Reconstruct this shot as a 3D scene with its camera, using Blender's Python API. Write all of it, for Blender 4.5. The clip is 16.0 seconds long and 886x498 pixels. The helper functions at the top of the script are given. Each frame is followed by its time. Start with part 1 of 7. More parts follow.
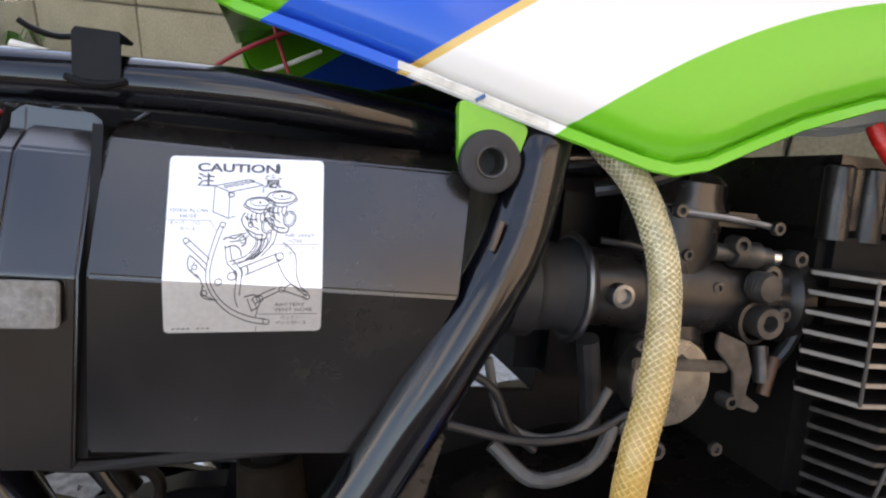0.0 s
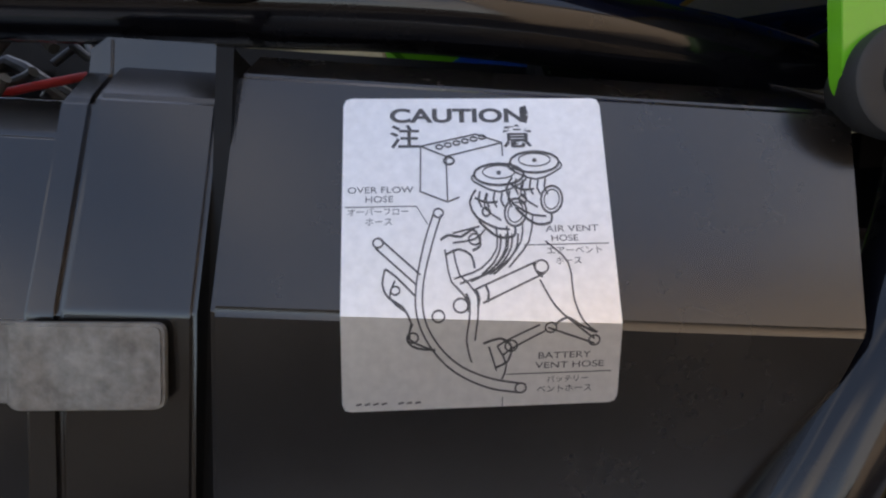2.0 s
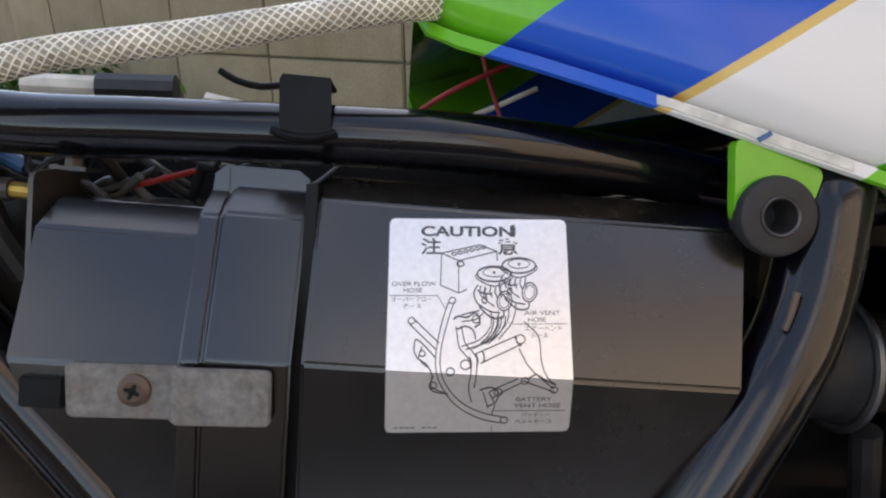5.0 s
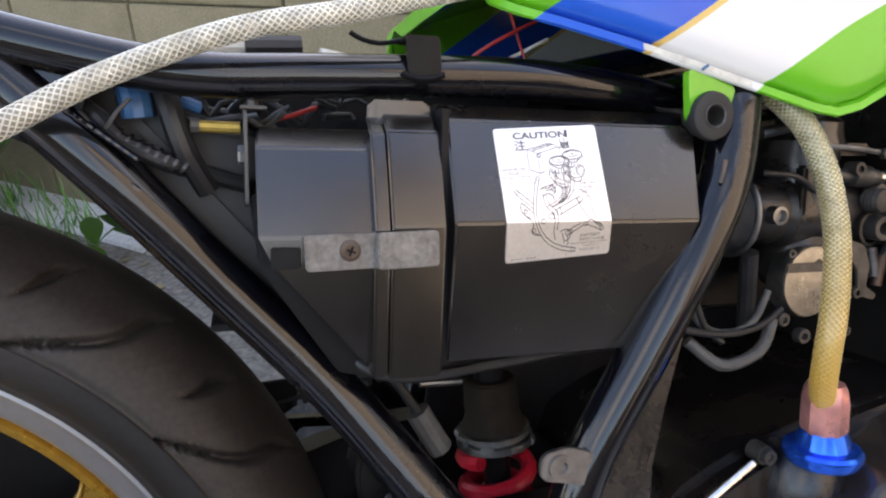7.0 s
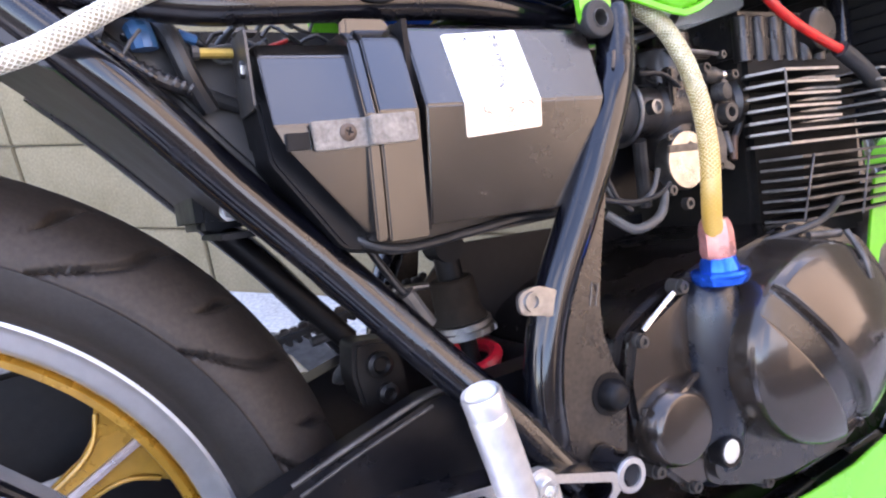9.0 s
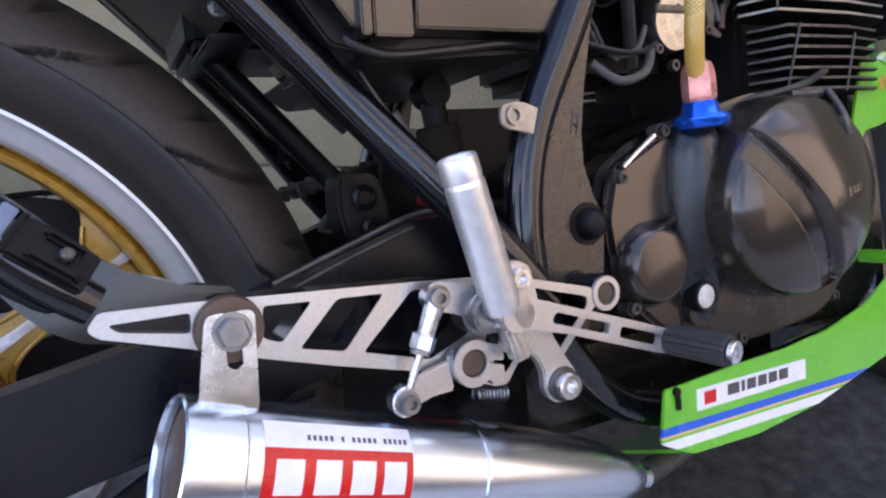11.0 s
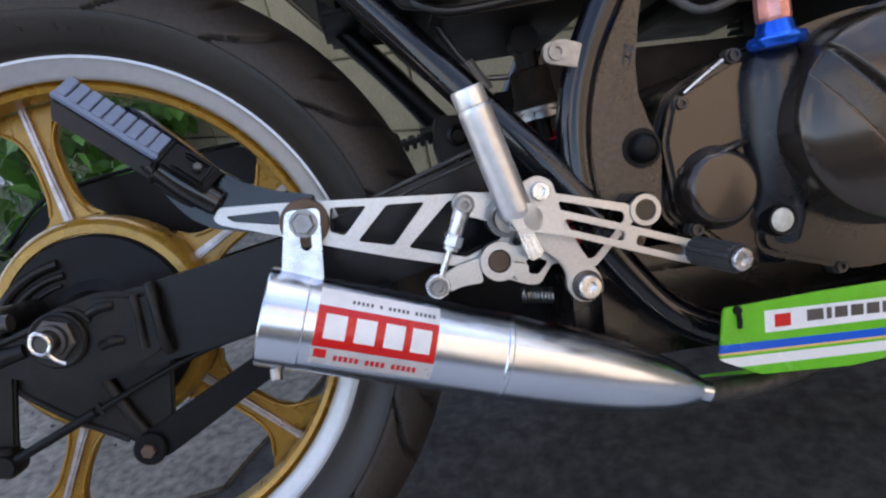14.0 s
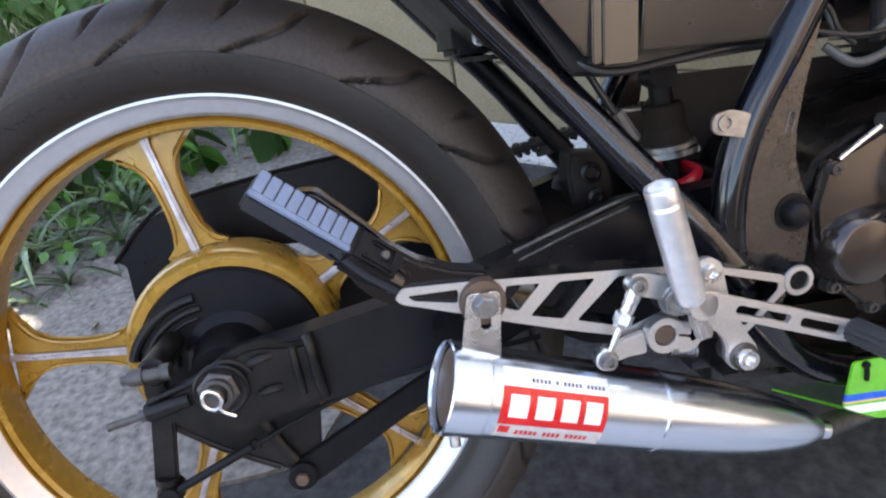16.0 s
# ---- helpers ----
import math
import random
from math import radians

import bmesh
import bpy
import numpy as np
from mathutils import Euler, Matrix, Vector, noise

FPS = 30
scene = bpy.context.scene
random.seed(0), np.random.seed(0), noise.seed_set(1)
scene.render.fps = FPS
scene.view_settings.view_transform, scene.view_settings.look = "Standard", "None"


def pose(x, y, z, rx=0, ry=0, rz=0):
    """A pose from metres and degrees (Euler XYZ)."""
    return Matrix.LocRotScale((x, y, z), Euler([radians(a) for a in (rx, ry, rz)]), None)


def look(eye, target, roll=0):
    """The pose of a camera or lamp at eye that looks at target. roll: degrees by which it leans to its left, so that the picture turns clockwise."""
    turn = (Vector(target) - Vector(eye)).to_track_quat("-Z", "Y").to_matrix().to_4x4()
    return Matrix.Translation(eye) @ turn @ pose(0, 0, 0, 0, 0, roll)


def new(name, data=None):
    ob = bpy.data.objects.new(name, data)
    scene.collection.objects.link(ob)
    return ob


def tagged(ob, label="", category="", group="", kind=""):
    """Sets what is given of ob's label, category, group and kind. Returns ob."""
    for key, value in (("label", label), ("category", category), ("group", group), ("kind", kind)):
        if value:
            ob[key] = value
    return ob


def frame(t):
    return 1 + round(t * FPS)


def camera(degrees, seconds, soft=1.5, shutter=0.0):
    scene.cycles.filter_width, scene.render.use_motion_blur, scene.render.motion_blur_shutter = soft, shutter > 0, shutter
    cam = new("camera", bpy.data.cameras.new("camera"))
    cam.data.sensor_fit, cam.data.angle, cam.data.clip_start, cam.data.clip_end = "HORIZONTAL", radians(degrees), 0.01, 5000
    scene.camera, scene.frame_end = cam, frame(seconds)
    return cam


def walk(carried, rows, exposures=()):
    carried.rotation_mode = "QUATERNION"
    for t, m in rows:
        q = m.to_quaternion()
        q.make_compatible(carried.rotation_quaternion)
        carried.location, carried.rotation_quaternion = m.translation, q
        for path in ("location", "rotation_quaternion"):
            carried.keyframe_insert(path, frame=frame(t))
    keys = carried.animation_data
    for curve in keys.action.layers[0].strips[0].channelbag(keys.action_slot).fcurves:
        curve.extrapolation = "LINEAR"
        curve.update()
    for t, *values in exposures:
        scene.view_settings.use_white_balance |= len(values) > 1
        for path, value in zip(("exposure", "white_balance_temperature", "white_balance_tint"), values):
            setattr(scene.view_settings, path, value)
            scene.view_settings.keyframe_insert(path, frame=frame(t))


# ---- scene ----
import collections

cam = camera(67.8, 16.0, 2.2)
# The motorcycle leans away on its side stand; its own axes are x forward, y to its left, z up.
BIKE = pose(0, 0, 0, -16.1, 6.3, 0)
PATH = [
    (0, 0.4222, -0.4082, 0.6712, 84.45, -5.58, -12.62),
    (0.5, 0.4076, -0.3700, 0.6609, 84.90, -3.04, -10.35),
    (1, 0.3809, -0.3480, 0.6512, 85.48, -2.65, -10.89),
    (1.5, 0.3735, -0.3155, 0.6455, 86.42, -2.45, -9.16),
    (2, 0.3875, -0.2878, 0.6480, 87.14, -2.73, -4.61),
    (2.5, 0.3950, -0.2861, 0.6513, 87.70, -2.76, -2.82),
    (3, 0.3992, -0.2930, 0.6541, 88.61, -3.21, -1.81),
    (5.5, 0.3641, -0.3807, 0.6783, 85.97, -5.59, -5.32),
    (6, 0.3043, -0.4104, 0.6748, 85.86, -3.85, -14.70),
    (6.5, 0.2795, -0.4273, 0.6760, 84.63, -2.02, -17.89),
    (7, 0.2565, -0.4481, 0.6561, 82.46, -0.79, -17.26),
    (7.5, 0.2085, -0.4686, 0.6400, 83.40, 1.00, -25.90),
    (8, 0.1839, -0.4748, 0.6219, 84.21, 3.70, -29.85),
    (8.5, 0.1884, -0.4900, 0.6063, 85.19, 5.52, -27.11),
    (9, 0.1716, -0.5023, 0.5727, 85.61, 7.04, -28.24),
    (9.5, 0.1453, -0.4895, 0.5057, 86.06, 6.57, -31.54),
    (10, 0.1552, -0.4871, 0.4603, 86.46, 6.91, -30.96),
    (12.5, 0.1876, -0.5883, 0.4537, 80.42, 5.18, -17.20),
    (13, 0.2214, -0.6136, 0.4330, 81.18, 6.98, -11.52),
    (13.5, 0.2597, -0.6317, 0.4122, 84.43, 6.44, -8.12),
    (14, 0.2681, -0.6463, 0.4129, 84.46, 6.95, -5.64),
    (14.5, 0.2473, -0.6532, 0.4526, 80.53, 6.98, -7.09),
    (15, 0.1927, -0.6412, 0.5202, 77.78, 6.66, -7.68),
    (15.5, 0.1507, -0.6295, 0.5480, 75.78, 5.78, -8.54),
    (16, 0.1454, -0.6198, 0.5643, 74.33, 6.13, -7.62),]
STOPS = [(0, 2.25), (0.5, 2.1), (1, 1.9), (1.5, 1.55), (2.0, 1.3), (3, 1.0), (5.5, 1.7), (6.5, 1.9), (7.5, 2.65), (9, 3.27), (9.5, 3.35), (10, 2.95), (12.5, 1.95), (14, 1.8), (15, 2.2), (16, 2.6)]
EXPOSURES = [(t, stops, 8000 if t < 2 else 7900 if t < 7 else 7300 if t < 8.6 else 6900 if t < 9.2 else 6500 if t < 11 else 7050, 26 if 8.6 < t < 11 else 16) for t, stops in STOPS]
walk(cam, [(t, BIKE @ pose(*row)) for t, *row in PATH], EXPOSURES)

# ---- daylight: a fair sky; the sun stands behind an added unseen wall, whose shade lies over the motorcycle ----
SUN_FROM = Vector((0.45, 0.45, 0.77)).normalized()
world = bpy.data.worlds.new("daylight")
scene.world = world
world.use_nodes = True
sky = world.node_tree.nodes.new("ShaderNodeTexSky")
sky.sky_type, sky.sun_disc = "NISHITA", False
sky.sun_elevation = math.asin(SUN_FROM.z)
sky.sun_rotation = math.atan2(SUN_FROM.x, SUN_FROM.y)
backdrop = world.node_tree.nodes["Background"]
backdrop.inputs["Strength"].default_value = 0.15
sky.dust_density = 1.0
# fair-weather clouds all over the sky
bearing, cloud, cover, mixed, rise, low, dense = (world.node_tree.nodes.new(k) for k in (
    "ShaderNodeTexCoord", "ShaderNodeTexNoise", "ShaderNodeMapRange", "ShaderNodeMix", "ShaderNodeSeparateXYZ", "ShaderNodeMapRange", "ShaderNodeMath"))
# the layer looks closer-packed towards the horizon
low.inputs["From Min"].default_value, low.inputs["From Max"].default_value = 0.0, 0.75
low.inputs["To Min"].default_value, low.inputs["To Max"].default_value = 0.05, 0.0
cloud.inputs["Scale"].default_value, cloud.inputs["Detail"].default_value, cloud.inputs["Roughness"].default_value = 2.6, 7, 0.55
cover.inputs["From Min"].default_value, cover.inputs["From Max"].default_value = 0.53, 0.70
mixed.data_type = "RGBA"
mixed.inputs["B"].default_value = (4.6, 4.7, 4.8, 1)
for out, into in ((bearing.outputs["Generated"], cloud.inputs["Vector"]), (bearing.outputs["Generated"], rise.inputs[0]), (rise.outputs["Z"], low.inputs["Value"]),
                  (cloud.outputs["Fac"], dense.inputs[0]), (low.outputs[0], dense.inputs[1]), (dense.outputs[0], cover.inputs["Value"]), (cover.outputs[0], mixed.inputs["Factor"]),
                  (sky.outputs[0], mixed.inputs["A"]), (mixed.outputs["Result"], backdrop.inputs["Color"])):
    world.node_tree.links.new(out, into)
sun = new("sun", bpy.data.lights.new("sun", "SUN"))
sun.data.energy, sun.data.angle, sun.data.color = 4.2, radians(0.55), (1.0, 0.97, 0.92)
sun.matrix_world = look(SUN_FROM * 20, (0, 0, 0))


# ---- materials ----
def material(name, base, rough, metal=0.0, stain=None, stain_size=18.0, stain_part=0.5, grain=120.0, grain_part=0.25,
             bump=0.15, rough_part=0.15, coat=0.0, spec=0.5, streak=None, per_piece=0.0, coat_rough=0.08):
    """A surface with fine grain, patches of stain or wear, uneven gloss and fine relief."""
    m = bpy.data.materials.new(name)
    m.use_nodes = True
    nt = m.node_tree
    b = nt.nodes["Principled BSDF"]
    b.inputs["Metallic"].default_value = metal
    b.inputs["Specular IOR Level"].default_value = spec
    b.inputs["Coat Weight"].default_value = coat
    b.inputs["Coat Roughness"].default_value = coat_rough
    tc = nt.nodes.new("ShaderNodeTexCoord")
    where = tc.outputs["Object"]
    if streak:
        mp = nt.nodes.new("ShaderNodeMapping")
        mp.inputs["Scale"].default_value = streak
        nt.links.new(where, mp.inputs["Vector"])
        fine_from = mp.outputs["Vector"]
    else:
        fine_from = where
    fine = nt.nodes.new("ShaderNodeTexNoise")
    fine.inputs["Scale"].default_value, fine.inputs["Detail"].default_value = grain, 6
    nt.links.new(fine_from, fine.inputs["Vector"])
    wide = nt.nodes.new("ShaderNodeTexNoise")
    wide.inputs["Scale"].default_value, wide.inputs["Detail"].default_value, wide.inputs["Roughness"].default_value = stain_size, 8, 0.65
    nt.links.new(where, wide.inputs["Vector"])
    ramp = nt.nodes.new("ShaderNodeValToRGB")
    ramp.color_ramp.elements[0].position, ramp.color_ramp.elements[1].position = 0.42, 0.72
    nt.links.new(wide.outputs["Fac"], ramp.inputs["Fac"])
    part_of = nt.nodes.new("ShaderNodeMath")
    part_of.operation = "MULTIPLY"
    part_of.inputs[1].default_value = stain_part
    nt.links.new(ramp.outputs["Color"], part_of.inputs[0])
    mix = nt.nodes.new("ShaderNodeMix")
    mix.data_type = "RGBA"
    mix.inputs["A"].default_value = (*base, 1)
    mix.inputs["B"].default_value = (*(stain or [c * 0.7 for c in base]), 1)
    nt.links.new(part_of.outputs[0], mix.inputs["Factor"])
    speck = nt.nodes.new("ShaderNodeMapRange")
    speck.inputs["From Min"].default_value, speck.inputs["From Max"].default_value = 0.3, 0.7
    speck.inputs["To Min"].default_value, speck.inputs["To Max"].default_value = 1 - grain_part, 1 + grain_part
    nt.links.new(fine.outputs["Fac"], speck.inputs["Value"])
    last = speck.outputs[0]
    if per_piece:
        info = nt.nodes.new("ShaderNodeObjectInfo")
        vary = nt.nodes.new("ShaderNodeMapRange")
        vary.inputs["To Min"].default_value, vary.inputs["To Max"].default_value = 1 - per_piece, 1 + per_piece
        nt.links.new(info.outputs["Random"], vary.inputs["Value"])
        mul = nt.nodes.new("ShaderNodeMath")
        mul.operation = "MULTIPLY"
        nt.links.new(vary.outputs[0], mul.inputs[0])
        nt.links.new(last, mul.inputs[1])
        last = mul.outputs[0]
    tone = nt.nodes.new("ShaderNodeMix")
    tone.data_type, tone.blend_type = "RGBA", "MULTIPLY"
    tone.inputs["Factor"].default_value = 1.0
    nt.links.new(mix.outputs["Result"], tone.inputs["A"])
    nt.links.new(last, tone.inputs["B"])
    nt.links.new(tone.outputs["Result"], b.inputs["Base Color"])
    gloss = nt.nodes.new("ShaderNodeMapRange")
    gloss.inputs["From Min"].default_value, gloss.inputs["From Max"].default_value = 0.25, 0.75
    gloss.inputs["To Min"].default_value, gloss.inputs["To Max"].default_value = max(0.03, rough - rough_part), min(1, rough + rough_part)
    nt.links.new(wide.outputs["Fac"], gloss.inputs["Value"])
    nt.links.new(gloss.outputs[0], b.inputs["Roughness"])
    if bump:
        relief = nt.nodes.new("ShaderNodeBump")
        relief.inputs["Strength"].default_value, relief.inputs["Distance"].default_value = bump, 0.0008
        nt.links.new(fine.outputs["Fac"], relief.inputs["Height"])
        nt.links.new(relief.outputs[0], b.inputs["Normal"])
    m["shader"] = b.name
    return m


def stripes(m, bands):
    """Lays painted bands over a material. A band is (colour, a, b, c, d, e, f): painted where a*x + b*z + c*x*x > d, and, with e and f, e < z < f."""
    nt = m.node_tree
    b = nt.nodes["Principled BSDF"]
    tc = nt.nodes.new("ShaderNodeTexCoord")
    sep = nt.nodes.new("ShaderNodeSeparateXYZ")
    nt.links.new(tc.outputs["Object"], sep.inputs[0])

    def calc(op, p, q):
        node = nt.nodes.new("ShaderNodeMath")
        node.operation = op
        for k, v in enumerate((p, q)):
            if isinstance(v, (int, float)):
                node.inputs[k].default_value = v
            else:
                nt.links.new(v, node.inputs[k])
        return node.outputs[0]

    x, z = sep.outputs["X"], sep.outputs["Z"]
    colour = b.inputs["Base Color"].links[0].from_socket
    for paint, a, bz, c, d, lo, hi in bands:
        value = calc("ADD", calc("ADD", calc("MULTIPLY", x, a), calc("MULTIPLY", z, bz)), calc("MULTIPLY", calc("MULTIPLY", x, x), c))
        mask = calc("GREATER_THAN", value, d)
        if lo is not None:
            mask = calc("MULTIPLY", mask, calc("MULTIPLY", calc("GREATER_THAN", value, lo), calc("LESS_THAN", value, hi)))
        mix = nt.nodes.new("ShaderNodeMix")
        mix.data_type = "RGBA"
        nt.links.new(mask, mix.inputs["Factor"])
        nt.links.new(colour, mix.inputs["A"])
        mix.inputs["B"].default_value = (*paint, 1)
        colour = mix.outputs["Result"]
    nt.links.new(colour, b.inputs["Base Color"])
    return m


GREEN, BLUE, WHITE, GOLDLINE = (0.13, 0.50, 0.025), (0.006, 0.10, 0.56), (0.80, 0.79, 0.76), (0.72, 0.50, 0.16)
frame_black = material("frame_black", (0.0030, 0.0032, 0.005), 0.25, stain=(0.013, 0.010, 0.009), stain_part=0.3, coat=1.0, coat_rough=0.10, bump=0.02, spec=0.12)
dull_black = material("dull_black", (0.005, 0.005, 0.006), 0.42, stain=(0.015, 0.012, 0.009), stain_part=0.4, bump=0.15, spec=0.18)
box_plastic = material("box_plastic", (0.005, 0.004, 0.0035), 0.24, stain=(0.022, 0.0165, 0.012), stain_size=8, stain_part=0.45, grain=420, bump=0.03, rough_part=0.12, spec=0.8, coat=0.5, coat_rough=0.20)
fender_plastic = material("fender_plastic", (0.014, 0.011, 0.009), 0.5, stain=(0.060, 0.043, 0.028), stain_size=9, stain_part=0.6, bump=0.15)
rubber = material("rubber", (0.016, 0.016, 0.017), 0.6, stain=(0.04, 0.038, 0.035), bump=0.25)
tyre_rubber = material("tyre_rubber", (0.016, 0.014, 0.013), 0.50, stain=(0.034, 0.028, 0.024), stain_size=11, stain_part=0.6, grain=300, bump=0.25)
tread_rubber = material("tread_rubber", (0.028, 0.022, 0.018), 0.62, stain=(0.054, 0.043, 0.034), stain_size=16, stain_part=0.55, grain=260, bump=0.3)
cast_alloy = material("cast_alloy", (0.60, 0.59, 0.575), 0.36, metal=0.85, stain=(0.46, 0.445, 0.42), stain_part=0.4, grain=500, grain_part=0.08, bump=0.05, rough_part=0.05)
peg_alloy = material("peg_alloy", (0.78, 0.78, 0.78), 0.42, metal=0.9, stain=(0.70, 0.69, 0.68), stain_part=0.15, grain_part=0.08, bump=0.03)
bright_alloy = material("bright_alloy", (0.80, 0.80, 0.79), 0.24, metal=1.0, stain=(0.55, 0.54, 0.52), stain_part=0.35, bump=0.06)
dark_alloy = material("dark_alloy", (0.044, 0.034, 0.027), 0.20, metal=0.55, stain=(0.068, 0.048, 0.034), stain_size=9, stain_part=0.35, grain_part=0.08, bump=0.03, rough_part=0.05, spec=0.8, coat=0.4, coat_rough=0.10)
plate_black = material("plate_black", (0.042, 0.035, 0.029), 0.28, metal=0.45, stain=(0.085, 0.066, 0.050), stain_size=18, stain_part=0.6, grain=300, bump=0.08, rough_part=0.1, spec=0.8)
engine_black = material("engine_black", (0.006, 0.005, 0.005), 0.26, stain=(0.034, 0.020, 0.012), stain_size=14, stain_part=0.5, grain=260, bump=0.06, rough_part=0.1, spec=0.6, coat=0.3, coat_rough=0.15)
boss_black = material("boss_black", (0.005, 0.006, 0.010), 0.32, stain=(0.012, 0.012, 0.016), stain_part=0.4, bump=0.04, spec=0.6)
cast_black = material("cast_black", (0.005, 0.0045, 0.0045), 0.42, stain=(0.030, 0.023, 0.017), stain_size=26, stain_part=0.5, grain=220, bump=0.2, spec=0.28)
dusty_steel = material("dusty_steel", (0.085, 0.080, 0.077), 0.45, metal=0.6, stain=(0.07, 0.06, 0.05), stain_size=60, stain_part=0.6, bump=0.2)
satin_black = material("satin_black", (0.0055, 0.0055, 0.007), 0.33, stain=(0.014, 0.012, 0.011), stain_size=7, stain_part=0.4, bump=0.04, spec=0.3)
copper_brown = material("copper_brown", (0.10, 0.055, 0.035), 0.5, metal=0.5, stain=(0.05, 0.035, 0.028), stain_size=60, stain_part=0.6, bump=0.2)
cap_alloy = material("cap_alloy", (0.42, 0.40, 0.36), 0.28, metal=0.95, stain=(0.30, 0.28, 0.25), stain_part=0.4, bump=0.03, rough_part=0.05)
carb_alloy = material("carb_alloy", (0.034, 0.030, 0.028), 0.32, metal=0.45, stain=(0.014, 0.011, 0.009), stain_size=45, stain_part=0.7, bump=0.2, spec=0.7)
old_alloy = material("old_alloy", (0.10, 0.093, 0.086), 0.42, metal=0.6, stain=(0.03, 0.025, 0.02), stain_size=45, stain_part=0.8, bump=0.3)
fin_edge = material("fin_edge", (0.38, 0.35, 0.315), 0.42, metal=0.6, stain=(0.22, 0.18, 0.15), stain_size=60, stain_part=0.6, bump=0.25)
gold_paint = material("gold_paint", (0.38, 0.208, 0.027), 0.30, metal=0.35, stain=(0.26, 0.14, 0.025), stain_size=22, stain_part=0.45, grain_part=0.12, coat=0.3, bump=0.06)
spoke_silver = material("spoke_silver", (0.50, 0.46, 0.47), 0.36, metal=0.8, stain=(0.42, 0.33, 0.22), stain_size=40, stain_part=0.5, bump=0.08)
rim_silver = material("rim_silver", (0.55, 0.55, 0.56), 0.37, rough_part=0.02, metal=0.85, stain=(0.50, 0.50, 0.50), stain_part=0.1, grain_part=0.05, bump=0.02)
steel = material("steel", (0.71, 0.77, 0.85), 0.22, metal=1.0, stain=(0.58, 0.65, 0.75), stain_size=9, stain_part=0.4, grain=60, grain_part=0.06, bump=0.03, rough_part=0.06, streak=(3, 60, 60))
zinc = material("zinc", (0.31, 0.31, 0.31), 0.38, metal=1.0, stain=(0.26, 0.23, 0.20), stain_part=0.5, bump=0.1)
rusty = material("rusty", (0.12, 0.088, 0.065), 0.55, metal=0.4, stain=(0.10, 0.048, 0.026), stain_size=60, stain_part=0.7, bump=0.3)
bracket_grey = material("bracket_grey", (0.20, 0.19, 0.175), 0.48, metal=0.35, stain=(0.10, 0.075, 0.055), stain_size=90, stain_part=0.6, grain=400, bump=0.3)
shock_body = material("shock_body", (0.012, 0.009, 0.006), 0.75, spec=0.2, stain=(0.035, 0.024, 0.016), stain_size=40, stain_part=0.6, bump=0.2)
fin_black = material("fin_black", (0.006, 0.0055, 0.005), 0.7, stain=(0.022, 0.017, 0.013), stain_part=0.5, bump=0.2, spec=0.25)
tank_paint = stripes(
    material("tank_paint", GREEN, 0.22, stain=(0.12, 0.46, 0.025), stain_part=0.3, grain_part=0.04, bump=0.0, rough_part=0.04, coat=0.3, spec=0.35),
    [(BLUE, 0.75, -1.0, 0.0, -0.4260, None, None), (GOLDLINE, 0.713, -1.0, 0.0, -0.3870, None, None), (WHITE, 0.713, -1.0, 0.0, -0.3830, None, None),
     (GREEN, 2.66, -1.0, -1.80, 0.2037, None, None)])
green_paint = material("green_paint", GREEN, 0.2, stain=(0.10, 0.38, 0.02), stain_part=0.4, grain_part=0.05, bump=0.0, coat=0.5)
pan_paint = stripes(
    material("pan_paint", GREEN, 0.2, stain=(0.10, 0.40, 0.02), stain_part=0.4, grain_part=0.05, bump=0.0, coat=0.5),
    [(BLUE, 0.035, 1.0, 0.0, -9, 0.2760, 0.2825), (GOLDLINE, 0.035, 1.0, 0.0, -9, 0.2742, 0.2760), (WHITE, 0.035, 1.0, 0.0, -9, 0.2640, 0.2720)])
red_paint = material("red_paint", (0.50, 0.012, 0.03), 0.33, stain=(0.32, 0.02, 0.02), stain_part=0.4, bump=0.08)
red_rubber = material("red_rubber", (0.60, 0.02, 0.015), 0.35, bump=0.05)
blue_anodised = material("blue_anodised", (0.01, 0.13, 0.75), 0.2, metal=0.75, stain=(0.01, 0.05, 0.35), bump=0.05)
pink_anodised = material("pink_anodised", (0.68, 0.30, 0.26), 0.32, metal=0.6, stain=(0.5, 0.2, 0.18), bump=0.08)
brass = material("brass", (0.50, 0.34, 0.08), 0.4, metal=0.7, bump=0.1)
label_foil = material("label_foil", (0.93, 0.91, 0.88), 0.34, metal=0.9, stain=(0.80, 0.77, 0.73), stain_part=0.4, grain=500, grain_part=0.05, bump=0.03, rough_part=0.05)
label_ink = material("label_ink", (0.03, 0.028, 0.03), 0.40, bump=0.0, spec=1.0, coat=0.6, coat_rough=0.3)
sticker_red = material("sticker_red", (0.62, 0.012, 0.010), 0.3, grain_part=0.05, bump=0.0)
sticker_white = material("sticker_white", (0.82, 0.82, 0.82), 0.3, grain_part=0.04, bump=0.0)
sticker_foil = material("sticker_foil", (0.62, 0.60, 0.58), 0.3, metal=0.3, grain_part=0.06, bump=0.0)
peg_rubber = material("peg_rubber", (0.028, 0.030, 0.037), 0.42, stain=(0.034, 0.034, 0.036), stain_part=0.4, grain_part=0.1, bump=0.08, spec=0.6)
# same rubber on the upper face, with the sky's blue sheen put into its colour
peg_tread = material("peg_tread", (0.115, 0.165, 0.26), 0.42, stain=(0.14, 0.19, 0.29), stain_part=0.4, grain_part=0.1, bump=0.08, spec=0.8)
cable_black = material("cable_black", (0.013, 0.013, 0.014), 0.42, stain=(0.05, 0.048, 0.046), stain_part=0.4, bump=0.1)
cable_grey = material("cable_grey", (0.085, 0.083, 0.078), 0.5, bump=0.1)
